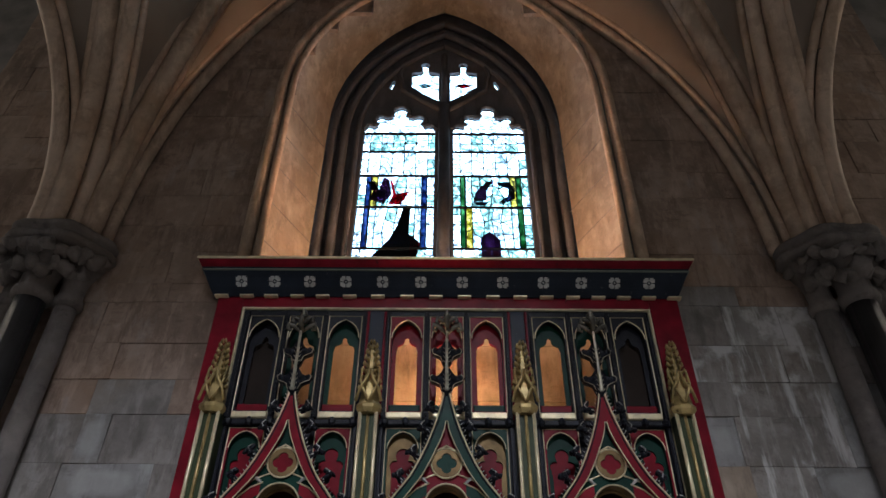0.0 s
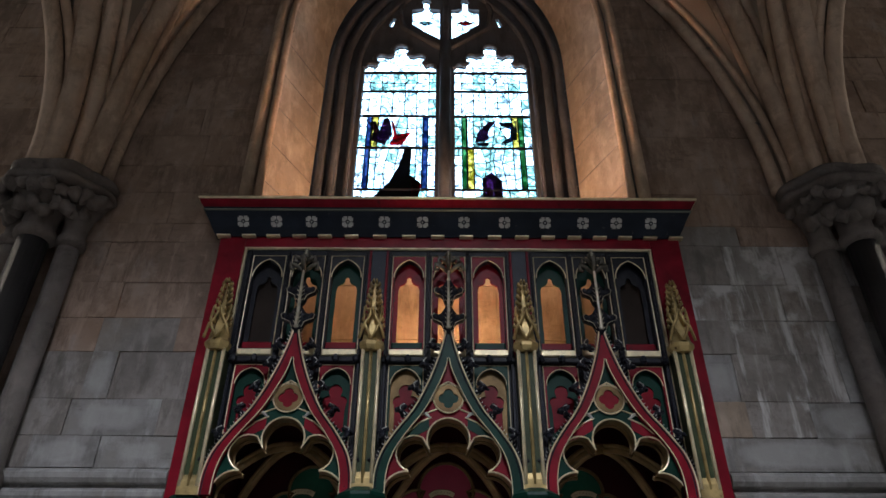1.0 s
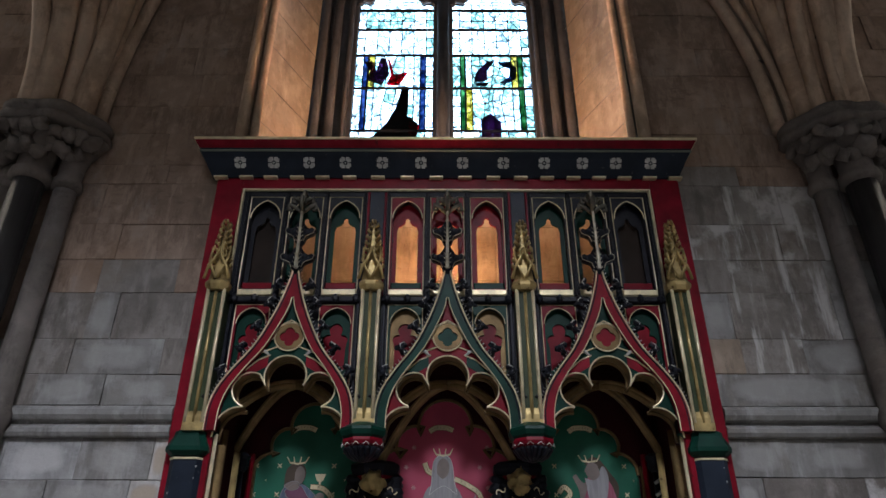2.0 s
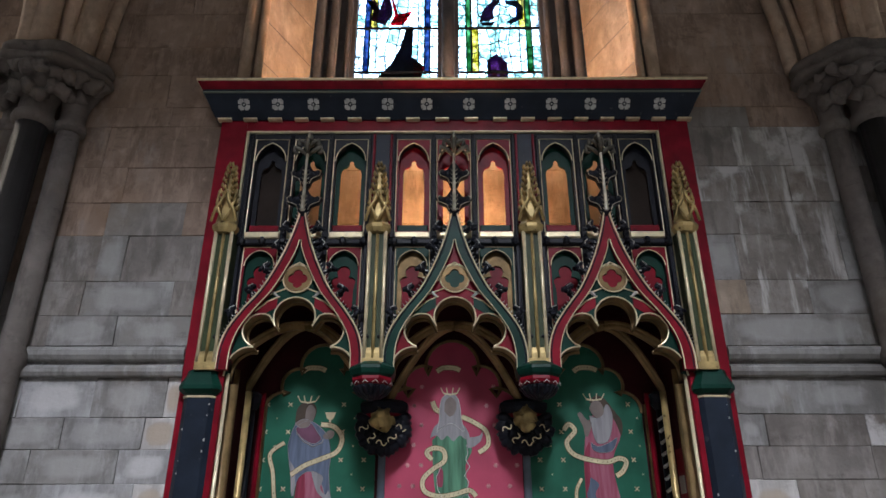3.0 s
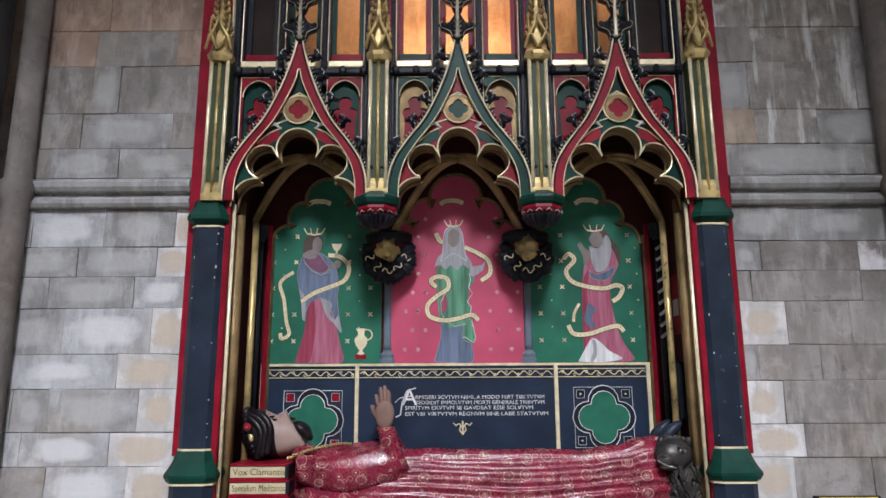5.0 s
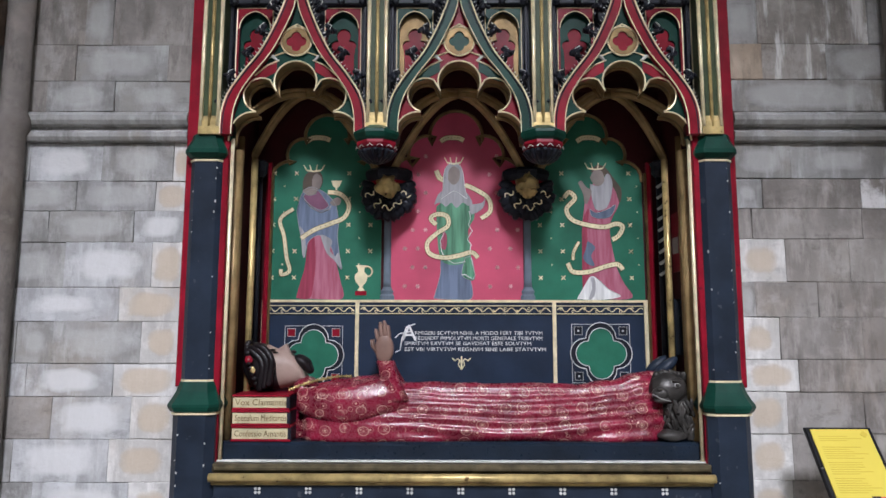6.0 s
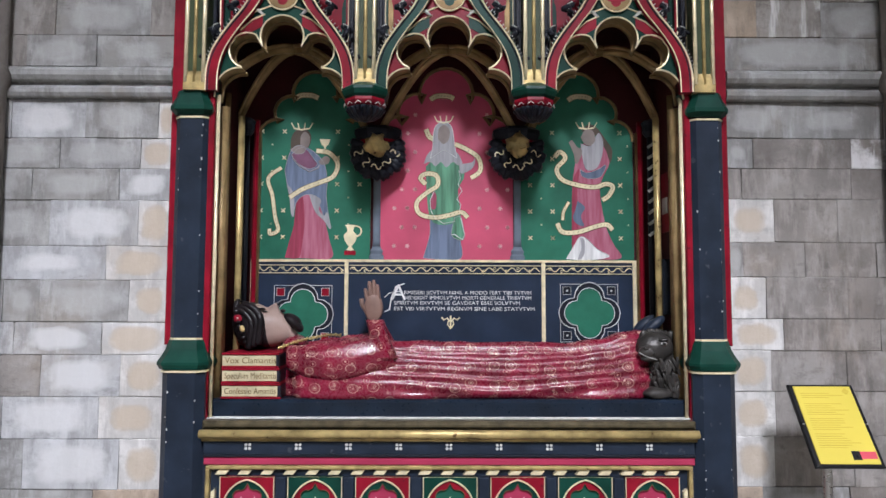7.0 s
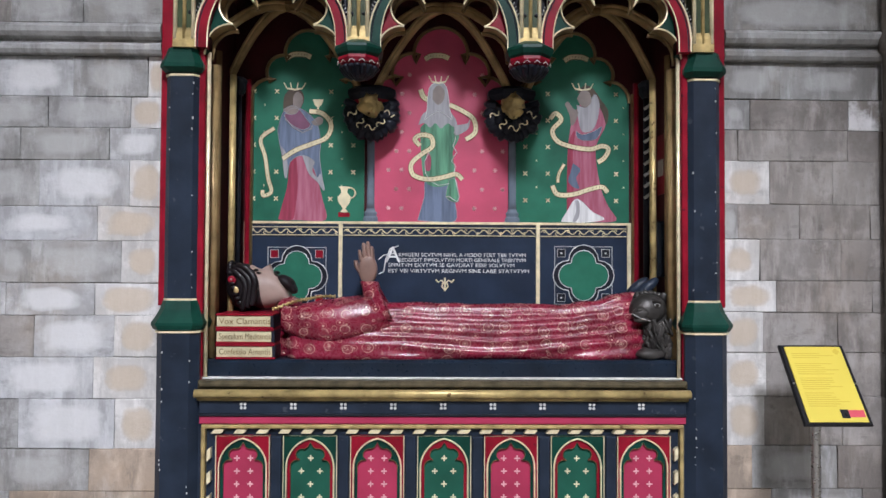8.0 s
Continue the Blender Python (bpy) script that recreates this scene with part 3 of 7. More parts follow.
for pts, m, y in (([(-0.08, 4.0), (-0.08, 4.30), (-0.02, 4.355), (0.045, 4.28), (0.045, 4.0)], G_PLUM, -0.008),
                  ([(-0.05, 4.0), (-0.05, 4.20), (-0.02, 4.22), (-0.02, 4.0)], G_RED, -0.014), ([(-0.005, 4.0), (-0.005, 4.20), (0.03, 4.18), (0.03, 4.0)], G_RED, -0.014),
                  ([(-0.10, 4.69), (-0.025, 4.785), (0.02, 4.785), (-0.03, 4.70), (-0.03, 4.62), (-0.12, 4.60)], G_PLUM, -0.010),
                  ([(0.04, 4.775), (0.12, 4.78), (0.16, 4.72), (0.155, 4.63), (0.08, 4.585), (0.05, 4.60), (0.11, 4.65), (0.115, 4.72), (0.06, 4.745)], G_BLUE, -0.010),
                  ([(-0.11, 4.595), (-0.02, 4.60), (-0.04, 4.57), (-0.10, 4.57)], G_BLUE, -0.012)):
    pane([(c + x, z) for x, z in pts], m, y, leaded=False)
for k, s in enumerate((-1, 1)):
    pane(tops[k], G_WHITE)
    c = WX + s * 0.145
    pane([(c - 0.06, 5.78), (c, 5.80), (c + 0.06, 5.78), (c, 5.75)], G_RED if k else G_TINT, -0.006)
    pane(eyes[k], G_WHITE, leaded=False)

# sill and core of the recess behind the parapet of the tomb
bm = bmesh.new()
box(bm, -0.82, 0.82, 0.46, 0.6, 2.80, 3.88)
for i in range(3):
    box(bm, -0.78 + 0.52 * i + 0.004, -0.78 + 0.52 * (i + 1) - 0.004, 0.452, 0.47, 2.86, 3.12)
    box(bm, -0.65 + 0.45 * i + 0.004, -0.65 + 0.45 * (i + 1) - 0.004, 0.452, 0.47, 3.128, 3.44)
    box(bm, -0.78 + 0.52 * i + 0.004, -0.78 + 0.52 * (i + 1) - 0.004, 0.452, 0.47, 3.448, 3.88)
tagged(part("trim_window_sill", bm, M_REVEAL), "warm stone window sill behind the tomb parapet", "window sill", kind="structure")

# clustered wall shafts with capitals, and the ribs that spring from them
CAP_Z = 3.80
def rib(start, phi, R, amax, r, name, parent, n=18, twin=True):
    """A moulded rib: a quarter of a pointed arch leaning towards phi."""
    a = [amax * i / n for i in range(n + 1)]
    pts = [Vector((start[0] + (R - R * math.cos(t)) * math.cos(phi), start[1] + (R - R * math.cos(t)) * math.sin(phi), start[2] + R * math.sin(t))) for t in a]
    bm = bmesh.new()
    side = Vector((-math.sin(phi), math.cos(phi), 0))
    tube(bm, [p - Vector((math.cos(phi), math.sin(phi), 0)) * -0.02 for p in pts], r, 8)
    if twin:
        for s in (-1, 1):
            tube(bm, [p + side * s * r * 1.25 - Vector((math.cos(phi), math.sin(phi), 0)) * 0.035 for p in pts], r * 0.62, 6)
    part(name, bm, M_RIB, parent, smooth=True)
    # block joints
    for i in range(3, n, 4):
        bm = bmesh.new()
        tube(bm, [pts[i] - (pts[i + 1] - pts[i]) * 0.02, pts[i] + (pts[i + 1] - pts[i]) * 0.02], r * 1.02, 8)
        part("joint", bm, M_MORTAR, parent)
    return pts


def web(curves, name, parent):
    """A curved web of the vault between two ribs."""
    a, b = curves
    bm = bmesh.new()
    rows = [[bm.verts.new(p.lerp(q, s) + Vector((0, 0, 0.10 * math.sin(math.pi * s)))) for s in (0, 0.25, 0.5, 0.75, 1)] for p, q in zip(a, b)]
    for u, v in zip(rows, rows[1:]):
        for k in range(4):
            bm.faces.new((u[k], u[k + 1], v[k + 1], v[k]))
    part(name, bm, M_PLASTER, parent, smooth=True)


for s in (-1, 1):
    out = 0.055 if s < 0 else 0.03
    shaft = thing("wall_shaft", "clustered stone and dark marble wall shafts with a carved capital", "column", (s * 1.88, 0, 0), "wall shafts", "structure")
    inv = Matrix.Translation((-s * 1.88, 0, 0))
    carved = bmesh.new()
    for x, y, r, m, nm in ((1.795, 0.045, 0.052, M_SHAFT, "thin_shaft"), (1.93, -0.03, 0.070, M_MARBLE, "marble_shaft"), (2.07, 0.04, 0.052, M_SHAFT, "thin_shaft")):
        x += out
        part(nm, lathe(bmesh.new(), [(r * 1.6, 0), (r * 1.6, 0.12), (r, 0.2), (r, 2.26), (r * 1.25, 2.28), (r * 1.3, 2.33), (r, 2.36), (r, 3.42)], s * x, y, 16), m, shaft, smooth=True)
        # necking ring, then a bell that swells to the top slab
        lathe(carved, [(r * 1.05, 3.40), (r * 1.32, 3.415), (r * 1.36, 3.435), (r * 1.28, 3.455), (r * 1.08, 3.468), (r * 1.10, 3.53), (r * 1.35, 3.59), (r * 1.9, 3.645), (r * 2.2, 3.68), (r * 1.5, 3.69)], s * x, y, 20)
    rk = random.Random(31 + s)
    # eroded foliage round the bells
    for k in range(26):
        a = math.pi * (1.0 + k % 13 / 12)
        tier = k // 13
        rad = (0.175, 0.235)[tier] + rk.uniform(-0.02, 0.02)
        o = Vector((s * (1.93 + out) + rad * math.cos(a), 0.03 + rad * 0.85 * math.sin(a), (3.555, 3.64)[tier] + rk.uniform(-0.02, 0.02)))
        made = bmesh.ops.create_icosphere(carved, subdivisions=2, radius=rk.uniform(0.030, 0.046), matrix=Matrix.Translation(o))
        for v in made["verts"]:
            v.co += noise.noise_vector(v.co * 24) * 0.028
    part("capital", carved, M_SHAFT, shaft, "eroded carved stone capital", smooth=True)
    bm = lathe(bmesh.new(), [(0.20, 3.672), (0.262, 3.684), (0.278, 3.70), (0.272, 3.718), (0.245, 3.728), (0.240, 3.742), (0.262, 3.752), (0.268, 3.772), (0.255, 3.79), (0.235, 3.798), (0.15, 3.80)], s * (1.93 + out), 0.03, 48, 0, 1.0, 0.86)
    for v in bm.verts:
        a = math.atan2(v.co.y - 0.03, (v.co.x - s * (1.93 + out)))
        k = 1 + 0.05 * math.cos(6 * a)
        v.co.x, v.co.y = s * (1.93 + out) + (v.co.x - s * (1.93 + out)) * k, 0.03 + (v.co.y - 0.03) * k
        v.co += noise.noise_vector(v.co * 9) * 0.006
    part("top_slab", bm, M_SHAFT, shaft, smooth=True)
    ribs = []
    for west, east, amax, r, nm in RIBS:
        dx, y, phi, R = west if s < 0 else east
        ribs.append(rib((s * (1.90 + dx), y, CAP_Z - 0.02), radians(phi if s < 0 else 180 - phi), R, amax, r, nm, shaft))
    for i in range(len(ribs) - 1):
        web((ribs[i], ribs[i + 1]), "vault_web", shaft)
    for ob in shaft.children:
        ob.matrix_parent_inverse = inv

# string course: two rolls along the wall on either side of the tomb
for s in (-1, 1):
    bm = bmesh.new()
    xa, xb = (-7, -1.135) if s < 0 else (1.135, 7)
    for z, r in ((2.34, 0.033), (2.268, 0.027)):
        tube(bm, [(xa, WALL - 0.012, z), (xb, WALL - 0.012, z)], r, 10)
    box(bm, xa, xb, WALL - 0.005, WALL + 0.03, 2.245, 2.375)
    tagged(part("trim_string_course", bm, M_ASHLAR), "double-roll moulded grey stone string course", "string course", kind="structure")

# ---- the painted wall tomb ----
BK = 0.468
CX = -0.006
tomb = thing("wall_tomb", "painted and gilded gothic canopied wall tomb in crimson, green and navy", "tomb", (0, 0, 0))
BAYS = (-0.683 , -0.004, 0.676)
PIERS = (-1.022, -0.342, 0.336, 1.020)


def line(name, pts, r, material, parent, y, closed=False, n=5):
    return part(name, tube(bmesh.new(), [(x, y, z) for x, z in pts], r, n, closed), material, parent)


def sub(name, parent, bm, material, label="", smooth=False):
    return part(name, bm, material, parent, label, smooth)


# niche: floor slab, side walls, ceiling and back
niche = part("niche_lining", box(bmesh.new(), -0.968, 0.968, 0.12, BK + 0.03, 2.60, 2.64), M_SHADE, tomb, "dark red vault of the niche with shade in its colour")
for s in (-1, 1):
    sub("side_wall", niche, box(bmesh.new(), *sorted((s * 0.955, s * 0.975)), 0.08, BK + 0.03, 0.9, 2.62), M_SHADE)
    # jamb mouldings, front to back: gilt roll, dark hollow, spiral-striped shaft, red fillet
    x = s * 0.930
    jamb = sub("jamb", tomb, tube(bmesh.new(), [(s * 0.940, 0.062, 0.95), (s * 0.940, 0.062, 2.25)], 0.008, 8), M_PALE, smooth=True)
    sub("roll", jamb, tube(bmesh.new(), [(s * 0.945, 0.14, 0.98), (s * 0.945, 0.14, 2.22)], 0.026, 8), M_RIBGILT, smooth=True)
    sub("roll", jamb, tube(bmesh.new(), [(s * 0.950, 0.205, 0.98), (s * 0.950, 0.205, 2.30)], 0.016, 8), M_RIBGILT, smooth=True)
    sub("roll", jamb, tube(bmesh.new(), [(s * 0.908, 0.275, 1.0265), (s * 0.908, 0.275, 2.22)], 0.015, 8), M_GOLD, smooth=True)
    sub("inner_shaft", jamb, tube(bmesh.new(), [(s * 0.914, 0.38, 0.98), (s * 0.914, 0.38, 2.18)], 0.0145, 10), M_BLACK, smooth=True)
    for k in range(9 if s > 0 else 0):
        z = 1.72 + 0.05 * k
        sub("stripe", jamb, tube(bmesh.new(), [(s * 0.914 - 0.014, 0.368, z - 0.010), (s * 0.914, 0.365, z), (s * 0.914 + 0.014, 0.368, z + 0.010)], 0.0075, 5), M_SILVER)
    sub("shaft_capital", jamb, lathe(bmesh.new(), [(0.02, 2.16), (0.034, 2.185), (0.034, 2.21), (0.04, 2.225), (0.02, 2.24)], s * 0.914, 0.38, 10), M_BLACK)
    sub("fillet", jamb, box(bmesh.new(), *sorted((s * 0.878, s * 0.900)), 0.432, BK, 0.98, 2.25, 0.012), M_RED)
    sub("fillet", jamb, box(bmesh.new(), *sorted((s * 0.868, s * 0.880)), 0.445, BK, 1.0, 2.20, 0.006), M_BRONZE)
    if s > 0:
        sub("side_shield", jamb, box(bmesh.new(), 0.925, 0.956, 0.255, 0.345, 1.36, 1.60, 0.012), M_NAVY)
        sub("side_painting", jamb, box(bmesh.new(), 0.950, 0.9565, 0.25, 0.34, 1.72, 1.98), M_RED)
        sub("pale_patch", jamb, box(bmesh.new(), 0.946, 0.951, 0.262, 0.325, 1.80, 1.87), mat("worn_white_paint", (0.5, 0.47, 0.44), 0.6))
    sub("jamb_strip", jamb, box(bmesh.new(), *sorted((s * 0.95, s * 0.975)), 0.045, 0.09, 0.90, 2.25, 0.004), M_RED)

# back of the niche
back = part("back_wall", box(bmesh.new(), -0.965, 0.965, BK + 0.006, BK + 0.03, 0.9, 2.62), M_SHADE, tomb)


def cusped(c, h, z0, s):
    """A panel outline with a head of five lobes."""
    half = [(c - h, z0), (c - h, s)]
    half += arc(c - h * 0.66, s + 0.01, h * 0.34, 180, 75, 6)
    half += arc(c - h * 0.42, s + 0.13, h * 0.30, 215, 70, 8)
    half += arc(c, s + 0.22, h * 0.40, 200, 90, 8)
    return half + [(2 * c - x, z) for x, z in reversed(half[:-1])]


PAINT = ((-0.623, 0.262, M_LEAF), (-0.012, 0.312, M_PANEL), (0.598, 0.262, M_LEAF))
panels = []
for c, h, m in PAINT:
    p = sub("painted_panel", back, prism(bmesh.new(), cusped(c, h, 1.60, 2.16), BK, BK + 0.007), m)
    panels.append(p)
    line("cusped_edge", cusped(c, h, 1.61, 2.16)[1:-1], 0.009, M_BRONZE, back, BK - 0.003)
# painted slate columns between the pictures
M_SLATE = mat("slate_blue_paint", (0.15, 0.185, 0.225), 0.55, vary=0.35, scale=12)
for x in (-0.331, 0.320):
    col = sub("painted_column", back, lathe(bmesh.new(), [(0.019, 1.66), (0.0175, 1.70), (0.0165, 2.0), (0.02, 2.02)], x, BK, 14, 0, 1, 0.35), M_SLATE, smooth=True)
    sub("column_base", col, lathe(bmesh.new(), [(0.034, 1.604), (0.034, 1.622), (0.027, 1.630), (0.031, 1.645), (0.022, 1.655), (0.020, 1.664)], x, BK, 14, 0, 1, 0.35), M_SLATE)


def shape(name, pts, m, lift, parent, smooth=4):
    pts = [(p[0], p[1], 0) for p in pts]
    out = [(x, z) for x, z, _ in curve(pts + pts[:1], smooth)[:-1]]
    ob = sub(name, parent, prism(bmesh.new(), out, BK - lift, BK - lift + 0.0009), m)
    edge = {"mantle": M_VEIL, "veil": M_WHITE, "hem": M_WHITE, "collar": M_VEIL, "skirt": M_VEIL, "fall": M_VEIL, "lining": M_VEIL, "bodice": M_VEIL}.get(name)
    if edge:
        line("painted_edge", out, 0.0012, edge, parent, BK - lift - 0.0002, True, 4)
    return ob


def scroll(pts, parent, w=0.0118, lift=0.004):
    pts = [(x, z) for x, z, _ in curve([(p[0], p[1], 0) for p in pts], 7)]
    sub("scroll", parent, band(bmesh.new(), pts, -w, w, BK - lift, BK - lift + 0.001), M_CREAM)
    bm = band(bmesh.new(), pts, -w, -w + 0.0022, BK - lift - 0.0006, BK - lift)
    band(bm, pts, w - 0.0022, w, BK - lift - 0.0006, BK - lift)
    sub("scroll_edge", parent, bm, M_BRONZE)
    # illegible lettering as short strokes
    bm = bmesh.new()
    for i in range(4, len(pts) - 4, 2):
        (x, z), (u, v) = pts[i], pts[i + 1]
        tube(bm, [(x, BK - lift - 0.0004, z - 0.004), (x + (u - x) * 0.3, BK - lift - 0.0004, z + 0.004)], 0.0012, 3)
    sub("writing_strokes", parent, bm, M_BRONZE)


M_ROBE_BLUE = mat("faded_blue_paint", (0.165, 0.21, 0.30), 0.55, vary=0.5, scale=9)
M_ROBE_PINK = mat("faded_pink_paint", (0.44, 0.16, 0.22), 0.55, vary=0.4, scale=10, second=(0.30, 0.06, 0.10))
M_ROBE_ROSE = mat("deep_rose_paint", (0.34, 0.05, 0.09), 0.55, vary=0.35, scale=10)
M_HAIRP = mat("brown_hair_paint", (0.10, 0.075, 0.055), 0.55, vary=0.4, scale=14)
M_ROBE_GREEN = mat("faded_green_paint", (0.14, 0.36, 0.22), 0.55, vary=0.6, scale=9)
M_VEIL = mat("grey_veil_paint", (0.38, 0.375, 0.385), 0.55, vary=0.3, scale=14)
M_SKIN = mat("dull_flesh_paint", (0.27, 0.225, 0.20), 0.55, vary=0.3, scale=14)
M_WHITE = mat("off_white_paint", (0.80, 0.80, 0.78), 0.55, vary=0.35, scale=12)
M_SKYP = mat("grey_blue_paint", (0.13, 0.17, 0.24), 0.55, vary=0.4, scale=9)
for m in (M_ROBE_BLUE, M_ROBE_PINK, M_ROBE_ROSE, M_ROBE_GREEN, M_VEIL, M_WHITE, M_SKYP):
    # painted folds: the tone is drawn out downwards
    n, l = m.node_tree.nodes, m.node_tree.links
    for x in [q for q in n if q.type == "TEX_NOISE" and q.inputs["Scale"].default_value < 30]:
        mp = n.new("ShaderNodeMapping")
        mp.inputs["Scale"].default_value, mp.inputs["Rotation"].default_value = (5.0, 1.0, 0.5), (0, 0.12, 0)
        l.new(x.inputs["Vector"].links[0].from_socket, mp.inputs[0])
        l.new(mp.outputs[0], x.inputs["Vector"])


def crown(cx, z, parent, w=0.05):
    bm = band(bmesh.new(), [(cx - w * 0.7, z), (cx, z - 0.006), (cx + w * 0.7, z)], -0.004, 0.004, BK - 0.004, BK - 0.003)
    for k in (-1, -0.4, 0.3, 1):
        tube(bm, [(cx + k * w * 0.7, BK - 0.0035, z), (cx + k * w, BK - 0.0035, z + 0.026)], 0.0028, 4)
    sub("gilt_crown", parent, bm, M_CREAM)


# first picture: blue mantle over a rose gown, cup, ewer and scrolls
p = panels[0]
shape("gown", [(-0.752, 1.612), (-0.735, 1.68), (-0.714, 1.76), (-0.70, 1.89), (-0.66, 1.93), (-0.60, 1.88), (-0.575, 1.80), (-0.55, 1.70), (-0.535, 1.612), (-0.64, 1.608)], M_ROBE_PINK, 0.0012, p)
shape("gown_shade", [(-0.752, 1.612), (-0.735, 1.68), (-0.714, 1.76), (-0.70, 1.89), (-0.675, 1.90), (-0.665, 1.78), (-0.675, 1.66), (-0.69, 1.610)], M_ROBE_ROSE, 0.0017, p)
shape("mantle", [(-0.760, 2.02), (-0.738, 2.10), (-0.70, 2.13), (-0.640, 2.115), (-0.580, 2.055), (-0.562, 1.97), (-0.566, 1.90), (-0.552, 1.80), (-0.542, 1.745), (-0.575, 1.80), (-0.60, 1.86), (-0.65, 1.905), (-0.70, 1.875), (-0.722, 1.80), (-0.735, 1.89), (-0.748, 1.95)], M_ROBE_BLUE, 0.0024, p)
shape("bodice", [(-0.73, 2.09), (-0.70, 2.12), (-0.665, 2.12), (-0.625, 2.07), (-0.61, 2.045), (-0.640, 2.025), (-0.675, 2.035), (-0.71, 2.06)], mat("mauve_paint", (0.23, 0.10, 0.16), 0.55, vary=0.4, scale=12), 0.0031, p)
line("painted_edge", [(-0.725, 2.075), (-0.69, 2.035), (-0.645, 2.012), (-0.605, 2.03), (-0.60, 2.045)], 0.0035, M_VEIL, p, BK - 0.0032, False, 4)
shape("collar", [(-0.735, 2.115), (-0.70, 2.135), (-0.665, 2.125), (-0.675, 2.10), (-0.71, 2.095)], M_SKIN, 0.0034, p)
shape("hair", [(-0.735, 2.115), (-0.73, 2.18), (-0.695, 2.215), (-0.655, 2.205), (-0.640, 2.17), (-0.655, 2.125), (-0.69, 2.12)], M_HAIRP, 0.0022, p)
shape("pale_oval", [(-0.690, 2.13), (-0.688, 2.18), (-0.668, 2.20), (-0.645, 2.175), (-0.650, 2.135), (-0.668, 2.118)], M_SKIN, 0.0036, p)
shape("sleeve", [(-0.605, 2.06), (-0.575, 2.085), (-0.552, 2.075), (-0.56, 2.05), (-0.59, 2.045)], M_SKIN, 0.0030, p)
shape("lining", [(-0.645, 1.908), (-0.61, 1.895), (-0.590, 1.875), (-0.600, 1.835), (-0.575, 1.805), (-0.560, 1.82), (-0.545, 1.745), (-0.575, 1.785), (-0.615, 1.825)], M_VEIL, 0.0030, p)
shape("sleeve_fall", [(-0.745, 1.95), (-0.735, 1.90), (-0.728, 1.83), (-0.715, 1.80), (-0.712, 1.86), (-0.722, 1.92)], M_VEIL, 0.0030, p)
crown(-0.683, 2.215, p)
scroll([(-0.615, 2.11), (-0.555, 2.10), (-0.515, 2.05), (-0.535, 1.99), (-0.60, 1.96), (-0.675, 1.93), (-0.735, 1.89)], p)
scroll([(-0.775, 2.03), (-0.835, 1.98), (-0.815, 1.90), (-0.800, 1.80), (-0.785, 1.74), (-0.82, 1.72), (-0.825, 1.745)], p, 0.010)
sub("gilt_cup", p, prism(bmesh.new(), [(-0.60, 2.165), (-0.55, 2.165), (-0.560, 2.138), (-0.571, 2.130), (-0.571, 2.10), (-0.579, 2.10), (-0.579, 2.130), (-0.59, 2.138)], BK - 0.004, BK - 0.003), M_CREAM)
ew = [(0, 0.0), (0.018, 0.004), (0.006, 0.022), (0.024, 0.05), (0.030, 0.085), (0.014, 0.105), (0.018, 0.13), (0.024, 0.14)]
shape("gilt_ewer", [(-0.452 + r, 1.645 + z * 0.85) for r, z in ew] + [(-0.452 - r, 1.645 + z * 0.85) for r, z in reversed(ew[1:])], M_CREAM, 0.003, p, 2)
line("ewer_handle", arc(-0.425, 1.735, 0.024, -80, 110, 8), 0.004, M_CREAM, p, BK - 0.003)
sub("ewer_foot", p, box(bmesh.new(), -0.478, -0.426, BK - 0.003, BK - 0.002, 1.625, 1.645), M_RED)
# second picture: green gown, blue skirt, grey veil, winding scroll
p = panels[1]
shape("skirt", [(-0.115, 1.612), (-0.085, 1.72), (-0.075, 1.80), (0.03, 1.80), (0.055, 1.70), (0.06, 1.612), (-0.03, 1.606)], M_ROBE_BLUE, 0.0012, p)
shape("gown", [(-0.105, 2.04), (-0.05, 2.08), (0.04, 2.07), (0.075, 2.00), (0.045, 1.93), (0.055, 1.84), (0.05, 1.79), (-0.02, 1.765), (-0.08, 1.79), (-0.10, 1.90)], M_ROBE_GREEN, 0.0024, p)
shape("fall", [(0.03, 1.80), (0.06, 1.80), (0.075, 1.715), (0.06, 1.695), (0.015, 1.72)], M_ROBE_GREEN, 0.0028, p)
shape("cape", [(-0.115, 2.05), (-0.095, 2.10), (-0.055, 2.125), (0.01, 2.125), (0.045, 2.10), (0.065, 2.055), (0.045, 2.045), (0.02, 2.06), (-0.01, 2.035), (-0.035, 2.06), (-0.06, 2.04), (-0.085, 2.06)], M_VEIL, 0.0030, p)
shape("veil", [(-0.085, 2.075), (-0.075, 2.12), (-0.065, 2.22), (-0.025, 2.25), (0.015, 2.225), (0.03, 2.13), (0.040, 2.08), (0.01, 2.10), (-0.02, 2.115), (-0.05, 2.10)], M_VEIL, 0.0036, p)
shape("pale_oval", [(-0.050, 2.17), (-0.045, 2.215), (-0.020, 2.235), (0.005, 2.21), (0.0, 2.165), (-0.025, 2.145)], M_SKIN, 0.0044, p)
line("painted_edge", [(0.050, 2.02), (0.056, 1.985), (0.046, 1.955), (0.064, 1.925), (0.050, 1.905), (0.040, 1.885), (0.058, 1.862), (0.052, 1.83)], 0.0022, M_WHITE, p, BK - 0.0031, False, 4)
line("painted_edge", [(-0.062, 1.93), (-0.085, 1.88), (-0.080, 1.83), (-0.060, 1.795), (-0.02, 1.772), (0.03, 1.782)], 0.0016, M_WHITE, p, BK - 0.0031, False, 4)
line("painted_edge", [(0.058, 1.80), (0.076, 1.72), (0.066, 1.698), (0.045, 1.71), (0.030, 1.722), (0.014, 1.72)], 0.0022, M_WHITE, p, BK - 0.0031, False, 4)
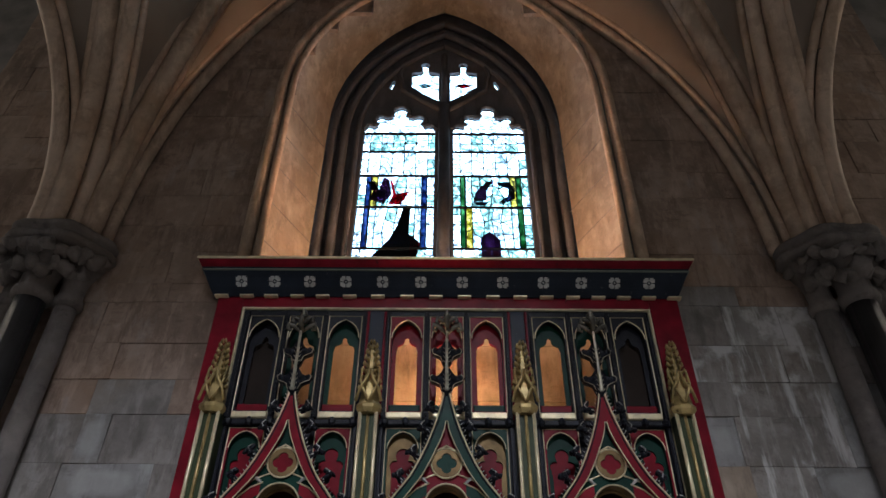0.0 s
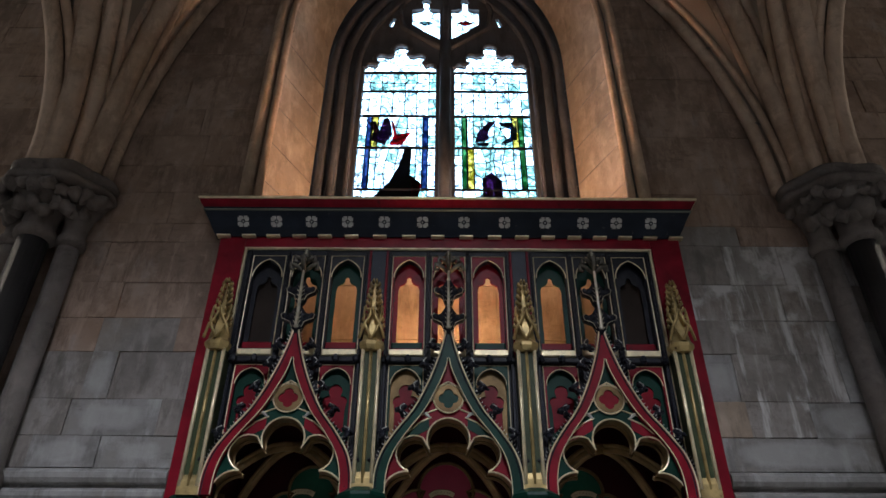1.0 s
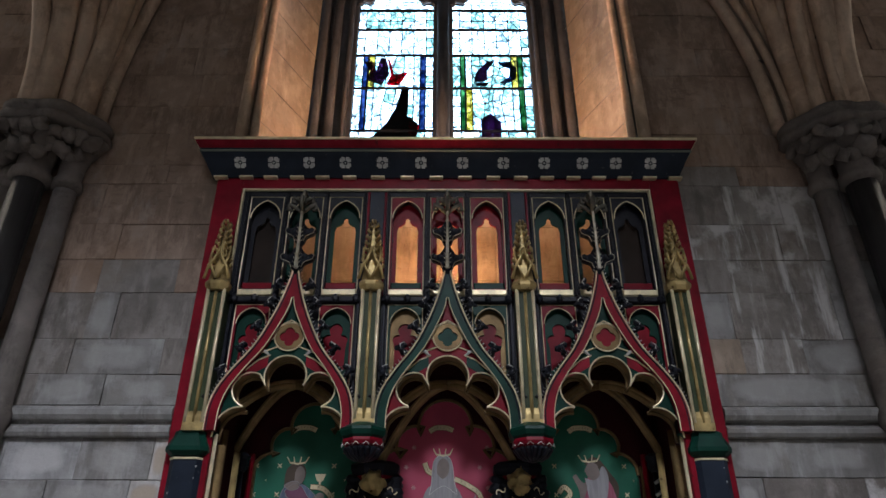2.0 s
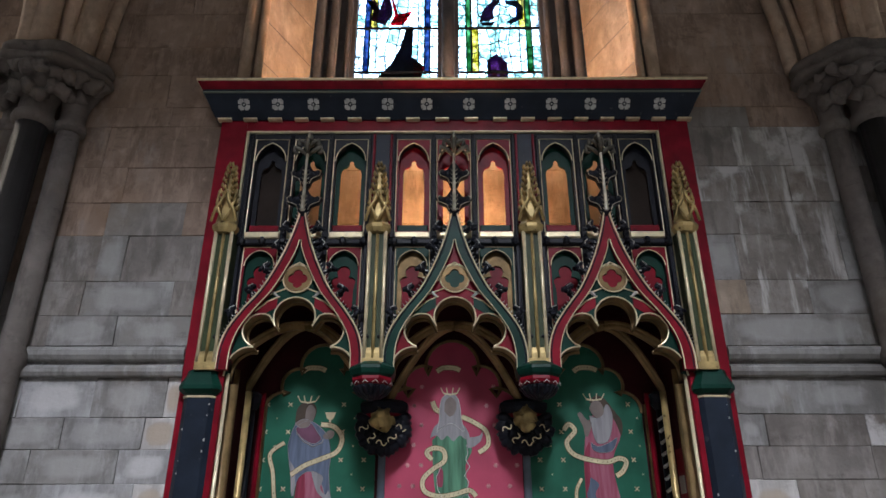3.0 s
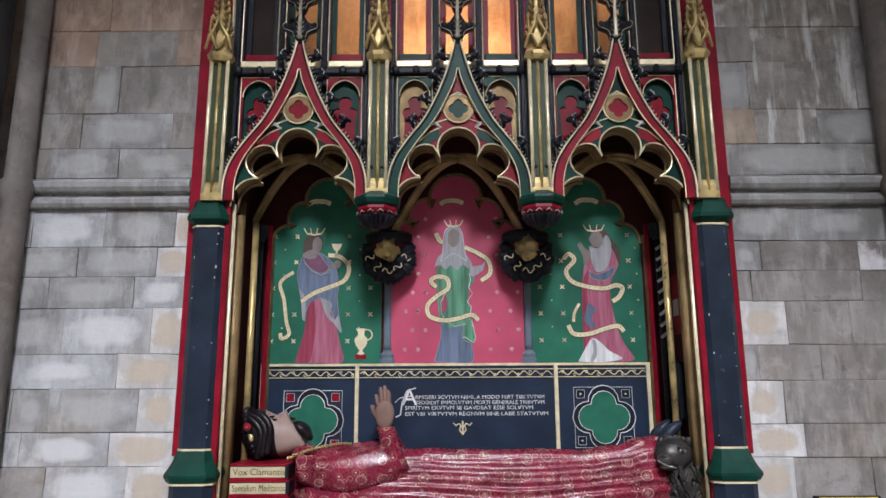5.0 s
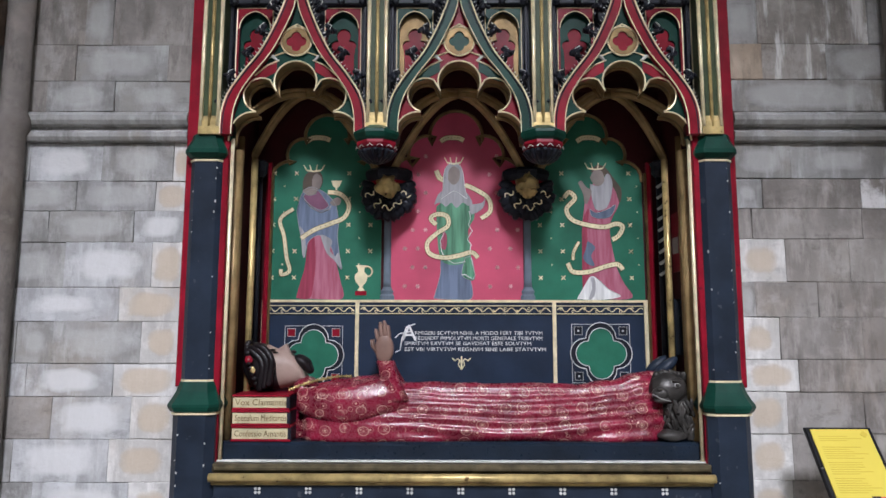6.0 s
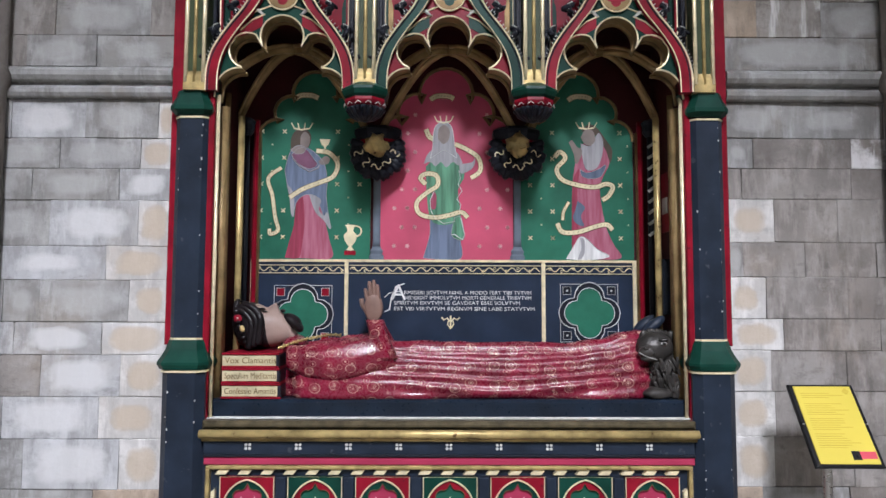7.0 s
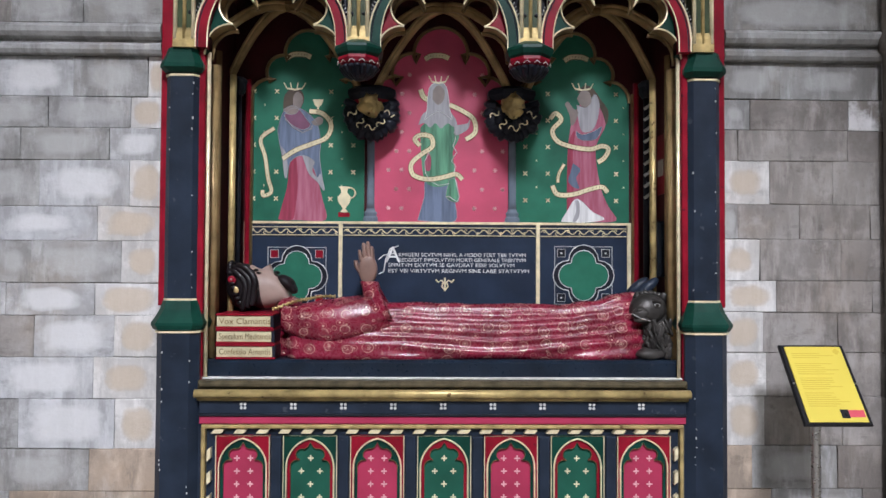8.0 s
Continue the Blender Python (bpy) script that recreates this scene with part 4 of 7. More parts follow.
shape("sleeve", [(0.05, 2.05), (0.11, 2.06), (0.125, 2.085), (0.115, 2.035), (0.06, 2.005)], M_VEIL, 0.0034, p)
shape("ribbon", [(-0.07, 1.93), (-0.055, 1.90), (-0.06, 1.84), (-0.085, 1.85), (-0.08, 1.89)], M_ROBE_PINK, 0.0034, p)
crown(-0.022, 2.252, p, 0.045)
scroll([(-0.105, 2.215), (-0.09, 2.18), (-0.06, 2.165)], p, 0.013, 0.0030)
scroll([(0.03, 2.145), (0.085, 2.12), (0.14, 2.08), (0.148, 2.02), (0.105, 1.985)], p)
scroll([(-0.105, 1.955), (-0.13, 1.985), (-0.10, 2.005), (-0.055, 1.995), (-0.05, 1.95), (-0.10, 1.915), (-0.145, 1.87), (-0.135, 1.82), (-0.07, 1.80), (0.0, 1.81), (0.06, 1.825), (0.09, 1.80)], p)
# third picture: rose robe with a white hem, scrolls on either side
p = panels[2]
shape("robe", [(0.571, 1.612), (0.573, 1.72), (0.574, 1.87), (0.580, 1.98), (0.60, 2.09), (0.64, 2.16), (0.70, 2.18), (0.745, 2.13), (0.752, 2.06), (0.715, 1.98), (0.705, 1.93), (0.715, 1.84), (0.735, 1.75), (0.765, 1.68), (0.800, 1.615), (0.68, 1.608)], M_ROBE_PINK, 0.0012, p)
shape("robe_shade", [(0.572, 1.64), (0.574, 1.87), (0.582, 1.98), (0.61, 2.03), (0.60, 1.93), (0.603, 1.82), (0.60, 1.70)], M_ROBE_ROSE, 0.0018, p)
shape("hem", [(0.545, 1.610), (0.575, 1.66), (0.61, 1.712), (0.645, 1.70), (0.69, 1.655), (0.745, 1.622), (0.65, 1.606)], M_WHITE, 0.0024, p)
shape("hem_fold", [(0.61, 1.708), (0.63, 1.70), (0.63, 1.64), (0.615, 1.612), (0.60, 1.612), (0.615, 1.66)], M_VEIL, 0.0029, p)
shape("lining", [(0.618, 2.15), (0.63, 2.06), (0.648, 2.025), (0.69, 2.035), (0.715, 2.09), (0.722, 2.16), (0.70, 2.20), (0.665, 2.14)], M_VEIL, 0.0026, p)
shape("collar", [(0.615, 2.03), (0.645, 2.012), (0.70, 2.03), (0.735, 2.05), (0.71, 1.995), (0.655, 1.985), (0.62, 2.0)], M_SKYP, 0.0030, p)
shape("fold", [(0.60, 1.88), (0.635, 1.85), (0.615, 1.81), (0.63, 1.765), (0.60, 1.77), (0.578, 1.80), (0.59, 1.84)], M_SKYP, 0.0028, p)
shape("hair", [(0.62, 2.205), (0.65, 2.24), (0.69, 2.23), (0.735, 2.17), (0.765, 2.12), (0.755, 2.06), (0.735, 2.12), (0.70, 2.17), (0.665, 2.21)], M_HAIRP, 0.0022, p)
shape("pale_oval", [(0.618, 2.18), (0.64, 2.215), (0.675, 2.21), (0.685, 2.165), (0.66, 2.14), (0.635, 2.15)], M_SKIN, 0.0042, p)
shape("sleeve", [(0.562, 2.155), (0.578, 2.165), (0.60, 2.135), (0.625, 2.115), (0.605, 2.06), (0.59, 2.06), (0.585, 2.10)], M_SKIN, 0.0036, p)
crown(0.645, 2.225, p)
scroll([(0.495, 2.085), (0.52, 2.11), (0.545, 2.08), (0.505, 2.03), (0.53, 1.98), (0.60, 1.955), (0.68, 1.945), (0.735, 1.96), (0.765, 1.945), (0.745, 1.905), (0.715, 1.885)], p)
scroll([(0.56, 1.875), (0.535, 1.83), (0.53, 1.79)], p, 0.008)
scroll([(0.505, 1.775), (0.53, 1.735), (0.60, 1.735), (0.68, 1.76), (0.735, 1.77), (0.76, 1.745)], p)
for c in (-0.665, -0.03, 0.615):
    scroll([(c - 0.055, 2.355), (c - 0.025, 2.372), (c + 0.025, 2.372), (c + 0.055, 2.36)], back, 0.013)
# small stars powdering the grounds
def star(k, x, z, r):
    bm = bmesh.new()
    for a in (45, 135) if k != 1 else (0, 60, 120):
        d = Vector((math.cos(radians(a)), 0, math.sin(radians(a)))) * r
        tube(bm, [Vector((x, BK - 0.001, z)) - d, Vector((x, BK - 0.001, z)) + d], r * 0.24, 4)
    sub("star", panels[k], bm, M_CREAM if k != 1 else mat_star)


for k, cols in ((0, (-0.868, -0.764, -0.516, -0.412)), (2, (0.380, 0.484, 0.800))):
    for row in range(5):
        for x in cols:
            z = 1.707 + 0.1235 * row
            if not (k == 0 and (x == -0.412 and row in (0, 3, 4) or x == -0.764 and row == 2)) and not (k == 2 and x == 0.38 and row > 2):
                star(k, x, z, 0.0125)
        for x in (-0.82, -0.464) if k == 0 else (0.432, 0.835):
            if row < 4:
                star(k, x, 1.768 + 0.1235 * row, 0.005)
for row in range(8):
    for x in (-0.245, -0.185, 0.150, 0.245):
        if row < 6 or abs(x) < 0.2:
            star(1, x + (0.03 if row % 2 else -0.005), 1.667 + 0.088 * row, 0.0105)
# dado: navy board with a gilt frame, running pattern, quatrefoils and the inscription
dado = part("inscribed_board", box(bmesh.new(), -0.905, 0.87, BK - 0.004, BK + 0.01, 0.98, 1.603), M_BOARD, tomb, "navy board with gold inscription and quatrefoils")
for z, w in ((1.598, 0.006), (1.577, 0.002), (1.541, 0.002)):
    sub("gilt_fillet", dado, box(bmesh.new(), -0.905, 0.87, BK - 0.011, BK - 0.003, z - w, z + w, 0.001), M_PALE)
for x in (-0.897, -0.466, 0.438, 0.858):
    sub("gilt_fillet", dado, box(bmesh.new(), x - 0.009, x + 0.009, BK - 0.012, BK - 0.003, 1.0, 1.594, 0.002), M_PALE)
for x0, x1 in ((-0.885, -0.48), (-0.452, 0.424), (0.452, 0.845)):
    n = int((x1 - x0) / 0.006)
    bm = tube(bmesh.new(), [(x0 + (x1 - x0) * i / n, BK - 0.006, 1.559 + 0.009 * math.sin(0.72 * i)) for i in range(n + 1)], 0.0024, 4)
    for i in range(3, n, 9):
        xx = x0 + (x1 - x0) * i / n
        tube(bm, [(u, BK - 0.006, w) for u, w in arc(xx, 1.558 + (0.006 if i % 2 else -0.006), 0.006, 0, 300, 6)], 0.0018, 4)
    sub("vine_border", dado, bm, M_PALE)
for c, zc in ((-0.664, 1.352), (0.648, 1.362)):
    q = sub("quatrefoil", dado, prism(bmesh.new(), quatrefoil(c, zc, 0.135), BK - 0.008, BK - 0.004), M_BLACK)
    sub("quatrefoil_field", q, prism(bmesh.new(), quatrefoil(c, zc, 0.112), BK - 0.011, BK - 0.008), M_LEAF)
    for r in (0.138, 0.113):
        line("white_outline", quatrefoil(c, zc, r), 0.0021, M_WHITE, q, BK - 0.010, True)
    for h in (0.132, 0.122):
        line("white_outline", [(c - h, zc - h), (c + h, zc - h), (c + h, zc + h), (c - h, zc + h)], 0.0018, M_WHITE if h > 0.13 else M_BLACK, q, BK - 0.0055, True)
    for sx in (-1, 1):
        for sz in (-1, 1):
            a, b = c + sx * 0.102, zc + sz * 0.102
            sub("corner_square", q, box(bmesh.new(), a - 0.017, a + 0.017, BK - 0.007, BK - 0.004, b - 0.017, b + 0.017), M_RED if c < 0 else M_BLACK)
            line("white_outline", [(a - 0.018, b - 0.018), (a + 0.018, b - 0.018), (a + 0.018, b + 0.018), (a - 0.018, b + 0.018)], 0.0015, M_SILVER, q, BK - 0.0072, True)
            if c > 0:
                sub("corner_dot", q, box(bmesh.new(), a - 0.004, a + 0.004, BK - 0.008, BK - 0.006, b - 0.004, b + 0.004), M_SILVER)
for k, (body, x, x1, z) in enumerate((
        ("RMIGERI SCVTVM NIHIL A MODO FERT TIBI TVTVM", -0.202, 0.380, 1.445), ("REDDIDIT IMMOLVTVM MORTI GENERALE TRIBVTVM", -0.202, 0.380, 1.4215),
        ("SPIRITVM EXVTVM SE GAVDEAT ESSE SOLVTVM", -0.249, 0.329, 1.398), ("EST VBI VIRTVTVM REGNVM SINE LABE STATVTVM", -0.249, 0.395, 1.3715))):
    text_mesh("inscription_line", body, 0.0235, x, BK - 0.0055, z, M_WHITE, dado, x1 - x)
text_mesh("inscription_initial", "A", 0.105, -0.262, BK - 0.0055, 1.418, M_WHITE, dado, 0.07)
bm = tube(bmesh.new(), [(-0.29, BK - 0.006, 1.365), (-0.268, BK - 0.006, 1.375), (-0.26, BK - 0.006, 1.43), (-0.24, BK - 0.006, 1.48), (-0.20, BK - 0.006, 1.494)], 0.003, 4)
tube(bm, [(-0.292, BK - 0.006, 1.43), (-0.27, BK - 0.006, 1.45), (-0.215, BK - 0.006, 1.46)], 0.0024, 4)
sub("initial_flourish", dado, bm, M_WHITE)
bm = bmesh.new()
for s in (-1, 1):
    tube(bm, [(0.012, BK - 0.006, 1.318), (0.012 + s * 0.016, BK - 0.006, 1.337), (0.012 + s * 0.03, BK - 0.006, 1.328), (0.012 + s * 0.042, BK - 0.006, 1.340)], 0.0036, 4)
    tube(bm, [(0.012, BK - 0.006, 1.29), (0.012 + s * 0.014, BK - 0.006, 1.308), (0.012 + s * 0.010, BK - 0.006, 1.325)], 0.003, 4)
tube(bm, [(0.012, BK - 0.006, 1.288), (0.012, BK - 0.006, 1.348)], 0.004, 4)
sub("gilt_flourish", dado, bm, M_CREAM)

# vault ribs of the niche
for c in BAYS:
    bm = bmesh.new()
    for s in (-1, 1):
        for y0, z0 in ((0.43, 2.17), (0.10, 2.24)):
            pts = []
            for i in range(9):
                t = i / 8
                pts.append((c + s * (0.318 * (1 - t)), y0 + (0.27 - y0) * t, z0 + (2.515 - z0) * math.sin(t * math.pi / 2) ** 0.95))
            tube(bm, pts, 0.017, 8)
            for d in (-0.022, 0.022):
                tube(bm, [(x, y + d, z + 0.012) for x, y, z in pts], 0.009, 6)
    part("niche_rib", bm, M_RIBGILT, tomb, "dulled gilt rib of the niche vault", True)
# wall corbels: moulded top, gilt knot, dark curling foliage
for x in (-0.322, 0.308):
    y = 0.40
    boss = sub("wall_corbel", tomb, lathe(bmesh.new(), [(0.10, 2.140), (0.108, 2.155), (0.115, 2.17), (0.115, 2.19), (0.09, 2.205)], x, y + 0.02, 8, 0.39, 1, 0.8), M_BLACK, "corbel with gilt knot in dark curled foliage")
    sub("red_moulding", boss, lathe(bmesh.new(), [(0.075, 2.105), (0.098, 2.118), (0.104, 2.142)], x, y + 0.02, 8, 0.39, 1, 0.8), M_RED)
    # gilt knot: one lumpy boss
    rk = random.Random(17)
    prof = [(0.050 * math.sin(math.pi * q / 14) ** 0.8 + 0.002, 2.055 + 0.115 * q / 14) for q in range(15)]
    bm = lathe(bmesh.new(), prof, x, y - 0.050, 26)
    for v in bm.verts:
        v.co += noise.noise_vector(v.co * 42) * 0.020 + noise.noise_vector(v.co * 90) * 0.008
    sub("gilt_knot", boss, bm, M_GOLD, smooth=True)
    # two tiers of curled leaves with uneven tips
    bm = bmesh.new()
    for tier, (rad, count, size, fwd) in enumerate(((0.066, 13, 0.019, 0.055), (0.098, 19, 0.021, 0.03))):
        for i in range(count):
            a = radians(22 - 224 * i / (count - 1)) + rk.uniform(-0.06, 0.06)
            ca, sa = math.cos(a), math.sin(a)
            cz = 2.085
            r1 = rad + rk.uniform(-0.006, 0.006)
            tube(bm, [(x + r1 * 0.5 * ca, y, cz + r1 * 0.5 * sa), (x + r1 * 0.85 * ca, y - fwd, cz + r1 * 0.85 * sa), (x + r1 * 1.12 * ca, y - fwd * 0.9, cz + r1 * 1.12 * sa), (x + r1 * 1.25 * ca, y - fwd * 0.2, cz + r1 * 1.2 * sa)], size, 6, False, [0.7, 1.1, 1.0, 0.4])
    lathe(bm, [(0.02, 1.975), (0.06, 1.995), (0.085, 2.06), (0.08, 2.13)], x, y + 0.02, 12, 0, 1, 0.6)
    for v in bm.verts:
        v.co += noise.noise_vector(v.co * 55) * 0.009
    sub("foliage", boss, bm, M_BLACK, smooth=True)
    for u, w, turn in ((-0.082, 2.075, 0.4), (-0.045, 2.030, 0.9), (0.0, 2.008, -0.2), (0.045, 2.030, 0.6), (0.082, 2.075, -0.5)):
        bm = tube(bmesh.new(), curve([(x + u + math.cos(turn) * g - math.sin(turn) * q, y - 0.082 + 0.3 * abs(u), w + math.sin(turn) * g + math.cos(turn) * q) for g, q in ((-0.022, -0.006), (-0.016, 0.008), (-0.004, 0.006), (0.004, -0.006), (0.016, -0.008), (0.022, 0.006))], 3), 0.0030, 5)
        sub("gilt_vein", boss, bm, M_PALE)

# ---- tomb chest ----
chest = part("tomb_chest", box(bmesh.new(), -0.955, 0.955, 0.03, BK, 0.0, 0.90), M_NAVY, tomb, "chest with painted arcaded front")
slab = part("effigy_slab", box(bmesh.new(), -0.945, 0.945, 0.075, BK, 0.90, 1.026, 0.012), mat("ink_blue_slab", (0.009, 0.017, 0.030), 0.3, vary=0.5, scale=10, bump=0.3, chips=(0.03, 0.036, 0.045), shine=0.3), tomb, "navy painted slab below the effigy")
sub("white_line", slab, box(bmesh.new(), -0.95, 0.95, 0.05, 0.09, 0.953, 0.960, 0.002), M_SILVER)
ledge = sub("moulded_ledge", chest, box(bmesh.new(), -0.952, 0.955, 0.0, 0.1, 0.922, 0.954, 0.012), mat("tarnished_gilt", (0.13, 0.105, 0.06), 0.45, metal=0.4, vary=0.6, scale=18, bump=0.5), "tarnished gilt moulded ledge")
sub("gilt_roll", ledge, tube(bmesh.new(), [(-0.955, -0.012, 0.908), (0.958, -0.012, 0.908)], 0.017, 10), M_GOLD, smooth=True)
sub("gilt_roll", ledge, tube(bmesh.new(), [(-0.950, 0.004, 0.886), (0.955, 0.004, 0.886)], 0.009, 8), M_GOLD, smooth=True)
sub("frieze", chest, box(bmesh.new(), -0.945, 0.95, 0.010, 0.05, 0.826, 0.884, 0.003), M_NAVY)
sub("fillet", chest, box(bmesh.new(), -0.945, 0.95, 0.004, 0.05, 0.817, 0.828, 0.003), M_BLACK)
sub("red_band", chest, box(bmesh.new(), -0.945, 0.95, 0.012, 0.05, 0.787, 0.817, 0.003), M_ROSE)


def rosette(r, big):
    bm = bmesh.new()
    if big:
        for k in range(4):
            a = radians(45 + 90 * k)
            # a notched petal that leaves the middle open
            petal = [(0.30, -0.26), (0.72, -0.56), (1.12, -0.16), (0.92, 0.0), (1.12, 0.16), (0.72, 0.56), (0.30, 0.26), (0.38, 0.0)]
            prism(bm, [(r * (p * math.cos(a) - q * math.sin(a)), r * (p * math.sin(a) + q * math.cos(a))) for p, q in petal], -0.004, 0)
        prism(bm, arc(0, 0, r * 0.15, 0, 315, 7), -0.006, 0)
    else:
        for k in range(4):
            a = radians(45 + 90 * k)
            u, w = r * 0.6 * math.cos(a), r * 0.6 * math.sin(a)
            prism(bm, arc(u, w, r * 0.36, 0, 300, 5), -0.002, 0)
    return bm


def motif(name, bm, m, parent, x, y, z, rx=0.0):
    ob = part(name, bm, m, parent)
    ob.matrix_local = Matrix.Translation((x, y, z)) @ Matrix.Rotation(rx, 4, "X")
    return ob


def four_petals(cx, cz, r):
    """A small four-petalled flower outline."""
    return [(cx + r * (0.62 + 0.38 * math.cos(4 * a)) * math.cos(a), cz + r * (0.62 + 0.38 * math.cos(4 * a)) * math.sin(a)) for a in [math.tau * k / 24 for k in range(24)]]


for i in range(9):
    motif("frieze_rosette", rosette(0.017, False), M_SILVER, chest, -0.775 + 0.1935 * i, 0.010, 0.857)
frame_l = sub("panel_frame", chest, box(bmesh.new(), -0.935, 0.94, 0.006, 0.05, 0.770, 0.785, 0.004), M_GOLD)
for s, x in ((-1, -0.928), (1, 0.932)):
    sub("frame_side", frame_l, box(bmesh.new(), x - 0.008, x + 0.008, 0.006, 0.05, 0.1, 0.770, 0.004), M_GOLD)
# barber-striped bead inside the frame
for i in range(21):
    x = -0.898 + 0.0866 * i
    sub("gilt_stripe", frame_l, prism(bmesh.new(), [(x, 0.752), (x + 0.040, 0.752), (x + 0.052, 0.766), (x + 0.012, 0.766)], 0.006, 0.03), M_PALE)
for s in (-0.905, 0.909):
    for i in range(7):
        z = 0.105 + 0.0900 * i
        sub("gilt_stripe", frame_l, prism(bmesh.new(), [(s - 0.007, z), (s + 0.007, z + 0.012), (s + 0.007, z + 0.054), (s - 0.007, z + 0.042)], 0.006, 0.03), M_PALE)
for i in range(7):
    c = 0.004 + 0.2597 * (i - 3)
    a, b = (M_ROSE, M_GREEN) if i % 2 == 0 else (M_FIELD, M_RED)
    w = 0.103
    bay = sub("arcade_panel", chest, prism(bmesh.new(), rect(c - w, c + w, 0.1, 0.742), 0.012, 0.03, [pointed(c - 0.088, c + 0.088, 0.12, 0.62, 0.108, 10)]), M_RED if i % 2 == 0 else M_GREEN)
    line("white_frame", [(c - w, 0.1), (c - w, 0.742), (c + w, 0.742), (c + w, 0.1)], 0.0022, M_PALE, bay, 0.010)
    line("gilt_arch", pointed(c - 0.092, c + 0.092, 0.12, 0.62, 0.112, 10), 0.0034, M_PALE, bay, 0.010)
    # cusped inner arch
    cusp = [(c - 0.077, 0.12), (c - 0.077, 0.600), *arc(c - 0.052, 0.622, 0.026, 190, 70, 6), *arc(c - 0.032, 0.668, 0.024, 215, 70, 6), (c - 0.012, 0.696), (c, 0.716)]
    cusp += [(2 * c - x, z) for x, z in reversed(cusp[:-1])]
    sub("cusped_arch", bay, prism(bmesh.new(), pointed(c - 0.094, c + 0.094, 0.11, 0.62, 0.112, 10), 0.018, 0.028, [cusp]), b)
    line("gilt_cusp", cusp[1:-1], 0.0016, M_BRONZE, bay, 0.017)
    sub("painted_field", bay, prism(bmesh.new(), rect(c - 0.09, c + 0.09, 0.11, 0.72), 0.0272, 0.0295), a)
    for r in range(6):
        for q in ((-1, 1) if r % 2 else (0,)):
            x, z = c + q * 0.036, 0.652 - 0.05 * r
            if i % 2:
                sub("field_flower", bay, prism(bmesh.new(), four_petals(x, z, 0.0125), 0.0262, 0.0272), M_CREAM)
            else:
                for u in (-1, 1) if not q else (q,):
                    sub("field_flower", bay, prism(bmesh.new(), four_petals(c + u * 0.026, z, 0.0125), 0.0262, 0.0272), mat_star)
    if i < 6:
        sub("navy_strip", chest, box(bmesh.new(), c + w + 0.006, c + 0.2597 - w - 0.006, 0.004, 0.03, 0.1, 0.742, 0.004), M_NAVY)
sub("plinth", chest, box(bmesh.new(), -0.955, 0.955, -0.03, 0.05, 0, 0.1, 0.01), M_NAVY)

# ---- piers at either end ----
for s in (-1, 1):
    x = s * 1.036
    def octa(h, y0, y1, c):
        return [(x - h, y1), (x - h, y0 + c), (x - h + c, y0), (x + h - c, y0), (x + h, y0 + c), (x + h, y1)]
    def column(name, rows, m, parent, label=""):
        bm = bmesh.new()
        rings = [[bm.verts.new((u, v, z)) for u, v in octa(h, y0, 0.12, c)] for h, y0, c, z in rows]
        for a, b in zip(rings, rings[1:]):
            for k in range(6):
                bm.faces.new((a[k], a[(k + 1) % 6], b[(k + 1) % 6], b[k]))
        bm.faces.new(rings[0])
        bm.faces.new(rings[-1])
        return part(name, bm, m, parent, label)
    pier = column("pier", [(0.083, 0.0, 0.030, 0.0), (0.083, 0.0, 0.030, 1.14)], M_NAVY, tomb, "navy octagonal pier with green mouldings")
    column("upper_shaft", [(0.067, 0.030, 0.022, 1.26), (0.067, 0.030, 0.022, 2.152)], M_NAVY, pier)
    column("base_moulding", [(0.092, -0.010, 0.03, 1.150), (0.101, -0.017, 0.03, 1.168), (0.101, -0.017, 0.03, 1.178), (0.090, -0.004, 0.028, 1.198), (0.079, 0.012, 0.026, 1.225), (0.073, 0.021, 0.025, 1.248), (0.070, 0.026, 0.022, 1.262)], M_GREEN, pier)
    column("cap_moulding", [(0.070, 0.022, 0.022, 2.160), (0.084, 0.0, 0.025, 2.176), (0.084, 0.0, 0.025, 2.192), (0.062, 0.012, 0.02, 2.235), (0.058, 0.014, 0.02, 2.255)], M_GREEN, pier)
    for z, h, y0 in ((1.142, 0.088, -0.005), (1.266, 0.069, 0.027), (2.150, 0.071, 0.025)):
        column("gilt_fillet", [(h, y0, 0.026, z - 0.004), (h, y0, 0.026, z + 0.004)], M_PALE, pier)
    rc = random.Random(20 + s)
    bm = bmesh.new()
    for _ in range(22):
        z = rc.uniform(0.45, 1.12) if _ % 2 else rc.uniform(1.28, 2.13)
        h = 0.083 if z < 1.14 else 0.067
        yf = 0.0 if z < 1.14 else 0.030
        u = x + rc.choice((-1, 1)) * (h - (0.030 if z < 1.14 else 0.022)) + rc.uniform(-0.004, 0.004)
        w = rc.uniform(0.0008, 0.0026)
        box(bm, u - w, u + w, yf - 0.0012, yf + 0.003, z - w * rc.uniform(0.8, 2.5), z + w * rc.uniform(0.8, 2.5))
    tagged(part("paint_chips", bm, M_SILVER, pier), "pale chips of lost paint", kind="stuff")
    sub("red_edge", pier, box(bmesh.new(), *sorted((s * 1.10, s * 1.135)), 0.072, 0.12, 1.24, 2.26, 0.004), M_RED)
    sub("red_edge", pier, box(bmesh.new(), *sorted((s * 0.952, s * 0.972)), 0.048, 0.12, 0.95, 2.26, 0.003), M_RED)

